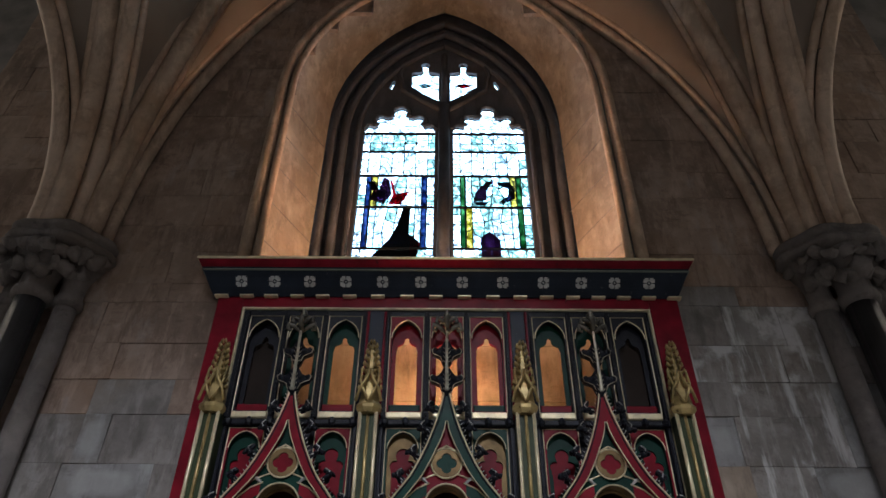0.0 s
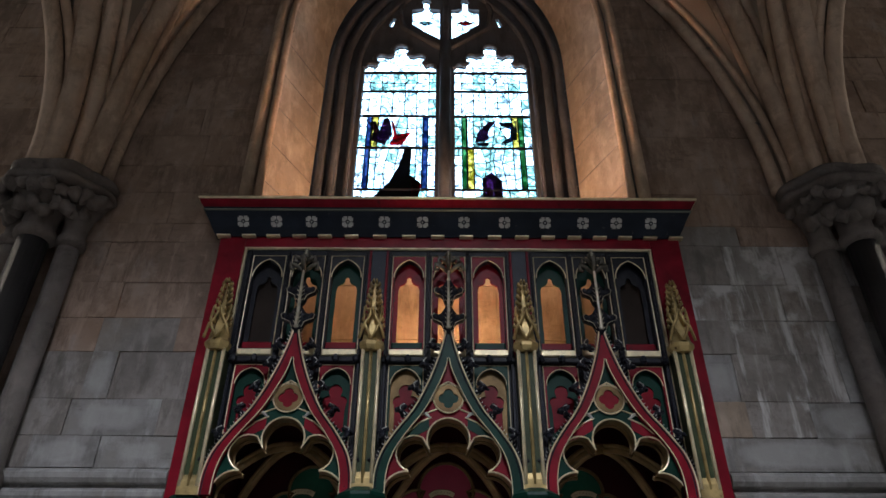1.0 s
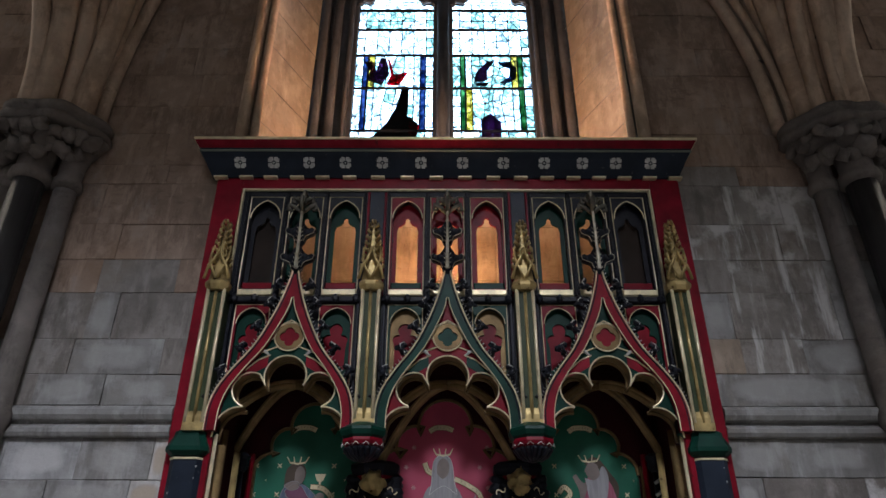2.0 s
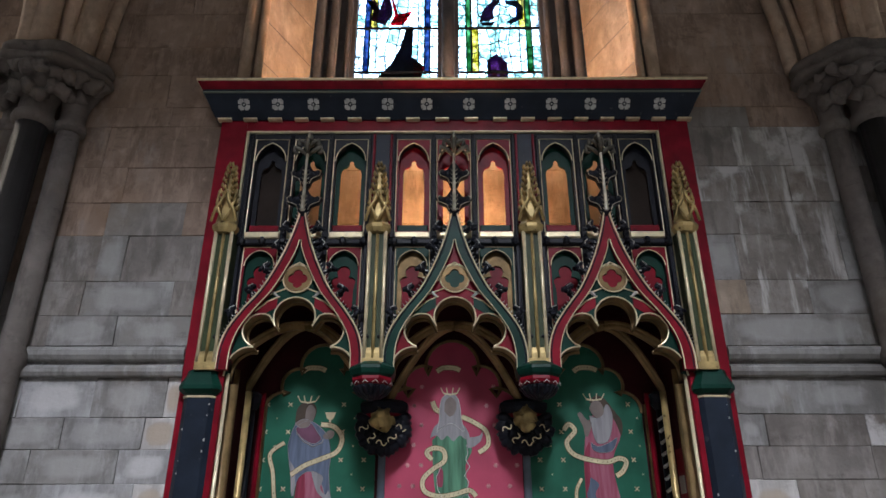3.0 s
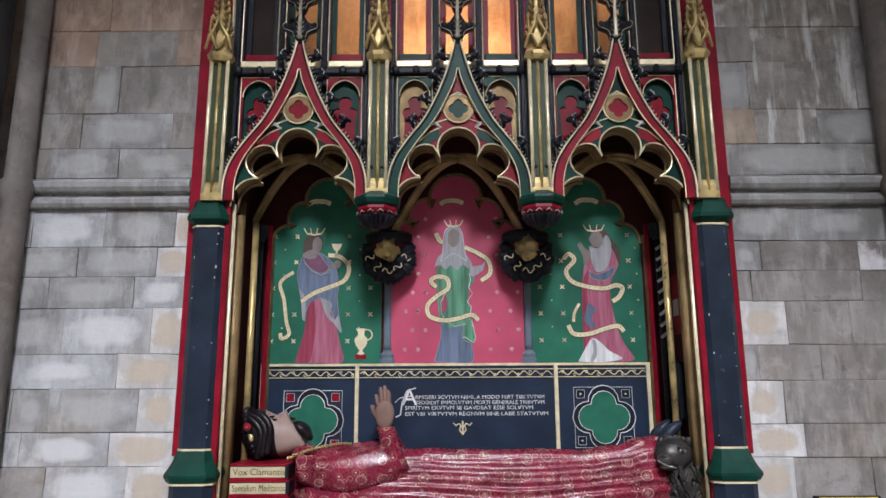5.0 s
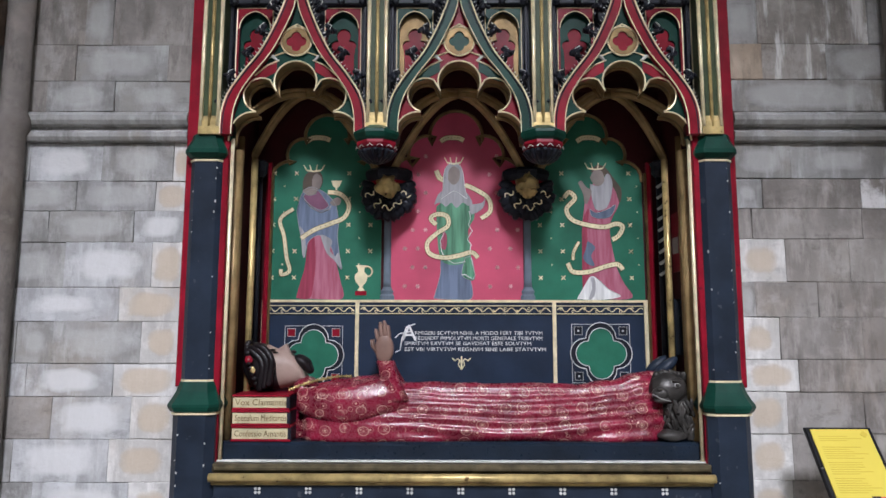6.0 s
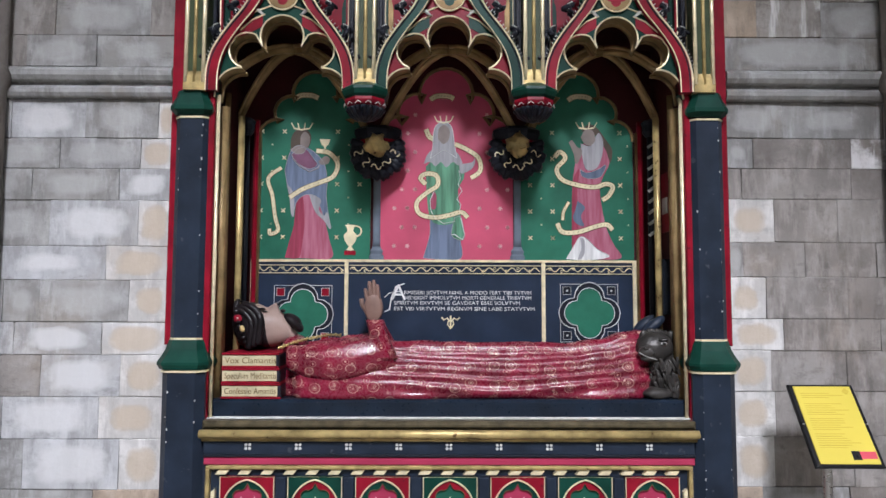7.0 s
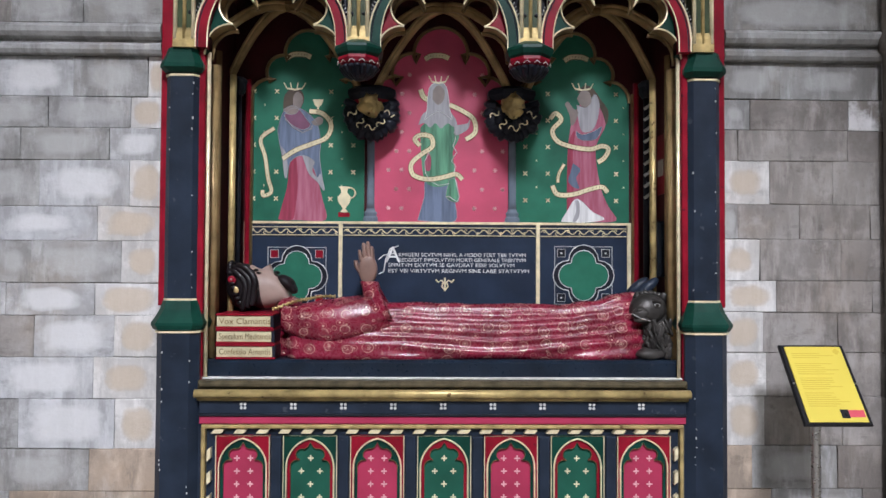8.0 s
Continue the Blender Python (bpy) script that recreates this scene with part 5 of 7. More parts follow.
# ---- canopy: arches, gables, shafts, pierced parapet and cornice ----
def cinque(c, k=1.0):
    """Foot-to-foot outline of the five-lobed arch of a bay."""
    half = [(c - 0.268, 2.235), (c - 0.262, 2.275), *arc(c - 0.170, 2.262, 0.094, 165, 84, 7)]
    half += arc(c - 0.140, 2.428, 0.073, 253, 62, 12)
    half += arc(c, 2.487, 0.088, 208, 90, 10)
    return half + [(2 * c - x, z) for x, z in reversed(half[:-1])]


def ogee(c, grow=0.0):
    """Outline of the gable of a bay, foot to apex to foot."""
    pts = [(0.297, 2.255), (0.294, 2.34), (0.270, 2.425), (0.215, 2.512), (0.148, 2.60), (0.096, 2.70), (0.056, 2.80), (0.026, 2.90), (0.006, 2.99)]
    half = [(c - x, z) for x, z, _ in curve([(max(a + grow, 0.0) if grow < 0 else a + grow, b, 0) for a, b in pts], 3)]
    return half + [(2 * c - x, z) for x, z in reversed(half)]


def panel_hole(c):
    return pointed(c - 0.071, c + 0.071, 2.905, 3.275, 0.098, 6)


def low_hole(c, s, g=0.0):
    """Arched recess whose foot slants along the gable beside it."""
    arch = pointed(c - 0.066 - g, c + 0.066 + g, 2.3, 2.735, 0.075 + g, 6)[1:-1]
    left, right = (2.46, 2.635) if s < 0 else (2.635, 2.46)
    return [(c - 0.066 - g, left - g), *arch, (c + 0.066 + g, right - g)]


OFFS = (-0.190, 0.0, 0.190)
plate_edge = [(-1.132, 2.25)]
for c in BAYS:
    plate_edge += [(c - 0.29, 2.25), (c - 0.29, 2.33), (c - 0.2, 2.5), (c, 2.62), (c + 0.2, 2.5), (c + 0.29, 2.33), (c + 0.29, 2.25)]
plate_edge += [(1.132, 2.25), (1.132, 3.50), (-1.132, 3.50)]
holes = [panel_hole(c + o) for c in BAYS for o in OFFS] + [low_hole(c + s * 0.187, s) for c in BAYS for s in (-1, 1)]
screen = part("parapet_screen", prism(bmesh.new(), plate_edge, 0.080, 0.112, holes), M_BLACK, tomb, "blue-black pierced screen with painted arched panels")
for x0, x1, z0, z1 in ((-1.135, -1.008, 2.25, 3.505), (0.992, 1.135, 2.25, 3.505), (-1.008, 0.992, 3.438, 3.505)):
    sub("red_border", screen, box(bmesh.new(), x0, x1, 0.072, 0.09, z0, z1, 0.002), M_RED)
bm = box(bmesh.new(), -1.004, -0.992, 0.064, 0.09, 2.30, 3.441, 0.004)
box(bm, 0.976, 0.988, 0.064, 0.09, 2.30, 3.441, 0.004)
box(bm, -0.992, 0.976, 0.064, 0.09, 3.430, 3.441, 0.004)
sub("gilt_frame", screen, bm, M_PALE)

for bi, c in enumerate(BAYS):
    tint, other = (M_GREEN, M_RED) if bi != 1 else (M_RED, M_GREEN)
    for o in OFFS:
        x = c + o
        w = 0.079
        cell = sub("arched_panel", screen, prism(bmesh.new(), rect(x - w, x + w, 2.90, 3.392), 0.0735, 0.080, [panel_hole(x)]), M_BLACK if bi != 1 else M_RED)
        line("gilt_line", [(x - w, 2.90), (x - w, 3.392), (x + w, 3.392), (x + w, 2.90)], 0.0027, M_PALE, cell, 0.071)
        line("gilt_line", panel_hole(x)[1:-1], 0.0032, M_PALE, cell, 0.071)
        # pierced back of the recess, with shoulders and a narrow neck
        hole = [(x - 0.050, 2.952), (x - 0.050, 3.225), (x - 0.043, 3.25), (x - 0.020, 3.262), (x - 0.011, 3.275), (x - 0.010, 3.292), (x, 3.300), (x + 0.010, 3.292), (x + 0.011, 3.275), (x + 0.020, 3.262), (x + 0.043, 3.25), (x + 0.050, 3.225), (x + 0.050, 2.952)]
        sub("recess", cell, prism(bmesh.new(), rect(x - 0.078, x + 0.078, 2.90, 3.385), 0.112, 0.120, [hole]), M_BLACK if abs(x) > 0.75 else tint)
        sub("recess_sill", cell, box(bmesh.new(), x - 0.07, x + 0.07, 0.09, 0.112, 2.905, 2.945, 0.006), M_RED if bi != 1 else M_GREEN)
        sub("gilt_sill", cell, box(bmesh.new(), x - w, x + w, 0.062, 0.085, 2.868, 2.899, 0.005), M_PALE)
        for s in (-1, 1):
            bm = tube(bmesh.new(), [(x + s * 0.0905, 0.068, 2.87), (x + s * 0.0905, 0.068, 3.42)], 0.006, 6)
            for k in range(26):
                z = 2.88 + 0.021 * k
                tube(bm, [(x + s * 0.0905 - 0.006, 0.063, z), (x + s * 0.0905 + 0.006, 0.063, z + 0.012)], 0.0022, 4)
            sub("twisted_colonnette", cell, bm, M_BLACK)
    # rail with knops, and trefoiled panels below it
    bm = box(bmesh.new(), c - 0.295, c + 0.295, 0.052, 0.085, 2.832, 2.860, 0.006)
    for k in range(7):
        lathe(bm, [(0.006, 2.826), (0.016, 2.836), (0.017, 2.852), (0.006, 2.866)], c - 0.27 + 0.09 * k, 0.05, 7)
    sub("rail", screen, bm, M_BLACK)
    for s in (-1, 1):
        x = c + s * 0.187
        low = sub("trefoil_panel", screen, prism(bmesh.new(), [(x - 0.076, 2.45 if s < 0 else 2.63), (x - 0.076, 2.824), (x + 0.076, 2.824), (x + 0.076, 2.63 if s < 0 else 2.45)], 0.0735, 0.080, [low_hole(x, s)]), other if bi != 1 else M_GREEN)
        tre = [(x - 0.045, 2.53 if s < 0 else 2.615), (x - 0.045, 2.62), *arc(x - 0.030, 2.668, 0.024, 215, 75, 6), *arc(x, 2.715, 0.030, 205, -25, 8), *arc(x + 0.030, 2.668, 0.024, 105, -35, 6), (x + 0.045, 2.62), (x + 0.045, 2.615 if s < 0 else 2.53)]
        sub("trefoil", low, prism(bmesh.new(), low_hole(x, s, 0.008), 0.098, 0.106, [tre]), M_GREEN if bi != 1 else M_BRONZE)
        sub("recess", low, prism(bmesh.new(), low_hole(x, s, 0.007), 0.106, 0.110), M_RED)
        line("gilt_line", [(x - 0.076, 2.45 if s < 0 else 2.63), (x - 0.076, 2.824), (x + 0.076, 2.824), (x + 0.076, 2.63 if s < 0 else 2.45)], 0.0027, M_PALE, low, 0.071)
        line("gilt_line", low_hole(x, s)[1:-1], 0.0027, M_PALE, low, 0.071)
        bm = tube(bmesh.new(), [(x + s * 0.094, 0.068, 2.42), (x + s * 0.094, 0.068, 2.83)], 0.008, 6)
        sub("twisted_colonnette", low, bm, M_BLACK)

    # arch and gable
    main, field = (M_RED, M_GREEN) if bi != 1 else (M_GREEN, M_RED)
    og, inner_og = ogee(c), [p for p in ogee(c, -0.046) if abs(p[0] - c) > 0.002]
    n = len(og)
    gable = part("ogee_gable", prism(bmesh.new(), og + list(reversed(inner_og)), 0.008, 0.075), main, tomb, "ogee gable with gilt edges, crockets and leaf finial")
    line("gilt_edge", og, 0.0040, M_PALE, gable, 0.006)
    line("gilt_edge", inner_og, 0.0032, M_PALE, gable, 0.010)
    hollow = ogee(c, -0.010)
    line("hollow_line", [p for p in hollow if p[1] < 2.97], 0.0028, M_BLACK, gable, 0.0075)
    # spandrels with sunk coloured fields
    ci = cinque(c)
    inner_low = inner_og
    span = part("spandrel", prism(bmesh.new(), inner_low + list(reversed(ci)), 0.040, 0.075), field, gable)
    line("gilt_cusp", ci, 0.0038, M_PALE, span, 0.036)
    sub_b = M_RED if bi != 1 else M_GREEN
    for s in (-1, 1):
        line("gilt_rib", [(c + s * 0.043, 2.615), (c + s * 0.12, 2.585)], 0.0034, M_PALE, span, 0.036)
        line("gilt_rib", [(c + s * 0.070, 2.578), (c + s * 0.120, 2.556), (c + s * 0.170, 2.512)], 0.0034, M_PALE, span, 0.036)
        line("gilt_rib", [(c + s * 0.06, 2.66), (c + s * 0.09, 2.64)], 0.004, M_PALE, span, 0.036)
        line("gilt_rib", [(c + s * 0.190, 2.475), (c + s * 0.232, 2.425)], 0.0034, M_PALE, span, 0.036)
        part("field", prism(bmesh.new(), [(c + s * 0.080, 2.530), (c + s * 0.080, 2.572), (c + s * 0.120, 2.552), (c + s * 0.168, 2.508), (c + s * 0.185, 2.482), (c + s * 0.13, 2.500)], 0.037, 0.042), sub_b, span)
        bm = tube(bmesh.new(), [(c + s * 0.075, 0.036, 2.575), (c + s * 0.095, 0.030, 2.592), (c + s * 0.11, 0.036, 2.60)], 0.008, 5, False, [0.5, 1, 0.4])
        part("leaf", bm, M_SILVER, span)
    line("gilt_rib", [(c - 0.042, 2.712), (c, 2.735), (c + 0.042, 2.712)], 0.004, M_PALE, span, 0.036)
    # quatrefoil in a ring
    ring = part("ring", prism(bmesh.new(), arc(c, 2.658, 0.063, 0, 348, 29), 0.030, 0.045, [quatrefoil(c, 2.658, 0.042)]), M_BRONZE, gable)
    line("ring_edge", arc(c, 2.658, 0.063, 0, 348, 29), 0.0034, M_PALE, ring, 0.030, True)
    part("quatrefoil_field", prism(bmesh.new(), arc(c, 2.658, 0.055, 0, 348, 29), 0.0365, 0.044), M_RED if bi != 1 else M_GREEN, ring)
    # moulded soffit of the arch
    bm = bmesh.new()
    rows = [[bm.verts.new((c + (x - c) * k, y, 2.2 + (z - 2.2) * (1 - (1 - k) * 0.6))) for x, z in ci] for y, k in ((0.045, 1.0), (0.085, 0.985), (0.12, 1.0), (0.15, 1.03))]
    for a, b in zip(rows, rows[1:]):
        for i in range(len(a) - 1):
            bm.faces.new((a[i], a[i + 1], b[i + 1], b[i]))
    part("arch_soffit", bm, M_RIBGILT, gable)
    line("inner_roll", [(c + (x - c) * 0.97, z - 0.008) for x, z in ci], 0.008, M_BRONZE, gable, 0.10)

    # crockets climbing the gable
    def crocket(x, z, ang, size):
        bm = bmesh.new()
        e = Vector((math.cos(ang), 0, math.sin(ang)))
        u = Vector((-math.sin(ang), 0, math.cos(ang)))
        if u.z < 0:
            u = -u
        o = Vector((x, 0.022, z))
        for at, r, sq in ((e * 0.35, 0.30, 0.8), (e * 0.80 + u * 0.22, 0.34, 0.9), (e * 0.72 + u * 0.62, 0.25, 0.8), (e * 0.55 + Vector((0, -0.30, 0)), 0.22, 0.7), (e * 1.10 + u * 0.02, 0.20, 0.7)):
            made = bmesh.ops.create_icosphere(bm, subdivisions=2, radius=size * r, matrix=Matrix.Translation(o + at * size))
            for v in made["verts"]:
                v.co += noise.noise_vector(v.co * 70) * size * 0.16
        ob = part("crocket", bm, M_BLACK, gable, smooth=True)
        part("gilt_vein", tube(bmesh.new(), [p + Vector((0, -size * 0.27, 0)) for p in (o + e * size * 0.2, o + e * size * 0.7 + u * size * 0.1, o + e * size * 0.98 + u * size * 0.42, o + e * size * 0.75 + u * size * 0.78)], 0.0026, 4), M_SILVER, ob)
    for s in (-1, 1):
        for hw, z, sl in ((0.296, 2.385, 20), (0.243, 2.475, 35), (0.170, 2.575, 30), (0.110, 2.68, 20), (0.066, 2.79, 12), (0.036, 2.885, 5)):
            crocket(c + s * hw, z, radians(sl) if s > 0 else radians(180 - sl), 0.050 if z > 2.4 else 0.038)
    # fringe of small pale leaves along the edge
    bm = bmesh.new()
    og2 = ogee(c, 0.008)
    for i in range(4, len(og2) - 4):
        x, z = og2[i]
        a, b = og2[i - 1], og2[i + 1]
        for f in (0.0, 0.5):
            px, pz = x + (b[0] - x) * f, z + (b[1] - z) * f
            s = -1 if px < c else 1
            tube(bm, [(px, 0.012, pz), (px + s * 0.005, 0.008, pz + 0.002), (px + s * 0.007, 0.012, pz + 0.008)], 0.0020, 4, False, [1, 0.9, 0.3])
    part("leaf_fringe", bm, M_SILVER, gable)
    # stem and leaf finial
    top = 3.385
    fin = part("finial", tube(bmesh.new(), [(c, -0.004, 2.97), (c, -0.006, 3.15), (c, -0.002, top)], 0.0068, 7, False, [1.4, 1, 0.8]), mat_stem, gable, "blue-black and gilt leaf finial")
    bm = bmesh.new()
    for zc, r in ((3.295, 0.062), (3.335, 0.045)):
        for s in (-1, 1):
            tube(bm, [(c, 0.012, zc - 0.03), (c + s * r * 0.5, 0.0, zc - 0.005), (c + s * r, 0.004, zc + 0.012), (c + s * r * 1.05, 0.004, zc - 0.016), (c + s * r * 0.75, 0.004, zc - 0.022)], 0.0105, 6, False, [0.8, 1.1, 1.1, 1, 0.6])
    tube(bm, [(c, 0.0, 3.27), (c, -0.03, 3.30), (c, -0.03, 3.33), (c, -0.015, 3.335)], 0.012, 6)
    lathe(bm, [(0.008, 3.335), (0.02, 3.35), (0.016, 3.37), (0.004, 3.39)], c, 0.012, 8)
    for v in bm.verts:
        v.co += noise.noise_vector(v.co * 60) * 0.006
    part("finial_leaves", bm, mat_finial, fin, smooth=True)
    bm = bmesh.new()
    for zc, r in ((3.165, 0.066), (3.030, 0.074)):
        for s in (-1, 1):
            # a broad leaf hugging the stem, its tip curled outwards and up
            leaf = [(0.004, -0.085), (0.30, -0.055), (0.42, -0.030), (0.62, -0.022), (0.95, -0.012), (1.02, 0.006), (0.86, 0.018), (0.66, 0.010), (0.50, 0.014), (0.34, 0.030), (0.18, 0.050), (0.004, 0.060)]
            out = [(c + s * r * u, zc + w) for u, w in leaf]
            prism(bm, out if s > 0 else out[::-1], 0.002, 0.034)
            for u, w, rad in ((0.45, 0.0, 0.018), (0.80, 0.004, 0.015), (0.98, 0.004, 0.010), (0.25, -0.03, 0.014)):
                made = bmesh.ops.create_icosphere(bm, subdivisions=2, radius=rad, matrix=Matrix.Translation((c + s * r * u, 0.012, zc + w)))
                for v in made["verts"]:
                    v.co += noise.noise_vector(v.co * 70) * 0.006
            part("gilt_vein", tube(bmesh.new(), [(x, -0.001, z) for x, z in out[1:7]], 0.0022, 4), mat_stem, fin)
            for q in range(4):
                z = zc - 0.06 + 0.022 * q
                part("gilt_vein", tube(bmesh.new(), [(c, -0.008, z), (c + s * 0.012, -0.004, z + 0.006), (c + s * 0.016, -0.004, z + 0.014)], 0.0024, 4, False, [1, 0.8, 0.4]), mat_stem, fin)
    part("finial_leaves", bm, M_BLACK, fin, smooth=True)

# shafts between the bays, each with a crocketed gilt pinnacle
for i, x in enumerate(PIERS):
    end = i in (0, 3)
    z0 = 2.255 if end else 2.27
    sh = part("buttress_shaft", box(bmesh.new(), x - 0.043, x + 0.043, 0.008, 0.085, z0, 2.87, 0.012), M_OLIVE, tomb, "green and gilt buttress shaft with crocketed pinnacle")
    for dx, r in ((-0.035, 0.0085), (0.035, 0.0085), (0.0, 0.0075)):
        sub("gilt_roll", sh, tube(bmesh.new(), [(x + dx, 0.006 if r > 0.005 else 0.004, z0 + 0.03), (x + dx, 0.006 if r > 0.005 else 0.004, 2.87)], r, 8), M_GOLD if dx == 0 else M_PALE, smooth=True)
    bm = bmesh.new()
    lathe(bm, [(0.060, z0 - 0.002), (0.060, z0 + 0.05), (0.046, z0 + 0.085), (0.03, z0 + 0.125)], x, 0.045, 4, math.pi / 4, 1.0, 1.05)
    sub("gilt_foot", sh, bm, M_GOLD)
    ped = sub("pinnacle", sh, lathe(bmesh.new(), [(0.062, 2.865), (0.080, 2.885), (0.082, 2.90), (0.066, 2.915), (0.058, 2.955), (0.044, 3.04), (0.030, 3.13), (0.020, 3.19), (0.006, 3.215)], x, 0.02, 8, math.pi / 8, 0.72, 0.6), M_GOLD)
    bm = bmesh.new()
    for s in (-1, 1):
        # small ogee gablet at the foot, then crockets up the spire
        tube(bm, [(x + s * 0.055, -0.022, 2.91), (x + s * 0.040, -0.032, 2.965), (x + s * 0.016, -0.036, 3.005), (x, -0.034, 3.06)], 0.007, 6)
        tube(bm, [(x + s * 0.002, -0.03, 2.91), (x + s * 0.022, -0.034, 2.95), (x + s * 0.038, -0.03, 3.0), (x + s * 0.040, -0.01, 3.07)], 0.006, 6)
        for k in range(8):
            z = 2.97 + 0.030 * k
            r = 0.044 - 0.0042 * k
            tube(bm, [(x + s * (r - 0.008), 0.0, z), (x + s * (r + 0.006), -0.008, z + 0.008), (x + s * (r + 0.004), -0.010, z + 0.022)], 0.008, 5, False, [1, 1.1, 0.5])
            tube(bm, [(x + s * r * 0.5, -0.015, z + 0.012), (x + s * r * 0.5, -0.026, z + 0.02), (x + s * r * 0.4, -0.022, z + 0.032)], 0.0065, 5, False, [1, 1, 0.5])
    sub("crocket", ped, bm, M_GOLD, smooth=True)
    if not end:
        # navy strip with red edges behind the pinnacle
        strip = sub("navy_strip", sh, box(bmesh.new(), x - 0.036, x + 0.036, 0.070, 0.085, 2.86, 3.425, 0.003), M_NAVY)
        for s in (-1, 1):
            sub("red_fillet", strip, box(bmesh.new(), x + s * 0.041 - 0.006, x + s * 0.041 + 0.006, 0.066, 0.085, 2.86, 3.425, 0.003), M_RED)
        # hanging corbel under the shaft
        cor = sub("pendant_corbel", tomb, lathe(bmesh.new(), [(0.075, 2.218), (0.092, 2.232), (0.100, 2.25), (0.098, 2.262), (0.062, 2.285)], x, 0.045, 8, math.pi / 8), M_GREEN, "pendant corbel, green over red over dark foliage")
        bm = lathe(bmesh.new(), [(0.066, 2.192), (0.080, 2.198), (0.086, 2.210), (0.084, 2.222)], x, 0.045, 8, math.pi / 8)
        sub("red_moulding", cor, bm, M_RED)
        bm = lathe(bmesh.new(), [(0.010, 2.138), (0.030, 2.145), (0.05, 2.165), (0.064, 2.195), (0.05, 2.20)], x, 0.05, 14)
        for k in range(9):
            a = math.pi + math.pi * k / 8
            u, w = math.cos(a), math.sin(a)
            tube(bm, [(x + 0.025 * u, 0.05 + 0.025 * w, 2.145), (x + 0.052 * u, 0.05 + 0.052 * w, 2.165), (x + 0.068 * u, 0.05 + 0.068 * w, 2.186), (x + 0.078 * u, 0.05 + 0.078 * w, 2.180)], 0.012, 6, False, [0.7, 1.1, 1.1, 0.6])
        sub("foliage", cor, bm, M_BLACK, smooth=True)
        for k in range(6):
            a = math.pi * (1.12 + 0.76 * k / 5)
            bm = tube(bmesh.new(), [(x + 0.086 * math.cos(a + q), 0.045 + 0.086 * math.sin(a + q), 2.192 + zz) for q, zz in ((-0.15, 0), (0, 0.010), (0.15, 0))], 0.0018, 4)
            sub("gilt_vein", cor, bm, M_SILVER)

# cornice
def ring_rows(rows):
    bm = bmesh.new()
    rings = []
    for y, z in rows:
        d = 0.07 - y
        a = 1.142 + d * 0.58
        rings.append([bm.verts.new(p) for p in ((CX - 0.006 - a, 0.112, z), (CX - 0.006 - a, y, z), (CX - 0.006 + a, y, z), (CX - 0.006 + a, 0.112, z))])
    for a, b in zip(rings, rings[1:]):
        for k in range(3):
            bm.faces.new((a[k], a[k + 1], b[k + 1], b[k]))
    bm.faces.new(rings[0])
    bm.faces.new(rings[-1])
    return bm


cornice = part("cornice", ring_rows([(0.062, 3.502), (0.052, 3.512), (0.030, 3.535), (0.002, 3.572), (-0.022, 3.598)]), M_NAVY, tomb, "overhanging navy and crimson cornice with silvered rosettes")
sub("green_bead", cornice, ring_rows([(-0.020, 3.597), (-0.030, 3.599), (-0.030, 3.604), (-0.020, 3.606)]), mat("sage_paint", (0.20, 0.24, 0.20), 0.5))
sub("navy_fillet", cornice, ring_rows([(-0.022, 3.605), (-0.032, 3.614)]), M_NAVY)
sub("red_cove", cornice, ring_rows([(-0.032, 3.613), (-0.044, 3.622), (-0.062, 3.640)]), M_RED)
sub("gilt_fillet", cornice, ring_rows([(-0.066, 3.640), (-0.068, 3.642), (-0.068, 3.652), (-0.05, 3.654)]), M_PALE)
for x in (0.0, 0.164, 0.337, 0.515, 0.696, 0.885, 1.089, 1.289, 1.489, 1.676, 1.840, 2.010):
    motif("rosette", rosette(0.030, True), M_SILVER, cornice, x - 1.018, 0.013, 3.556, radians(40))
for x in (0.0, 0.125, 0.245, 0.374, 0.50, 0.633, 0.772, 0.916, 1.059, 1.20, 1.34, 1.475, 1.605, 1.735, 1.86, 1.985, 2.11, 2.235):
    x -= 1.150
    sub("dentil", cornice, box(bmesh.new(), x, x + 0.066, 0.046, 0.08, 3.495, 3.505, 0.002), M_PALE)
# boards added behind the outer panels; their dark brown stands in for shade
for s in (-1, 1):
    sub("end_wall", screen, box(bmesh.new(), *sorted((s * 0.775 + CX, s * 0.98)), 0.135, 0.16, 2.87, 3.48), mat("dim_brown_board", (0.035, 0.024, 0.018), 0.7, vary=0.5, scale=5))

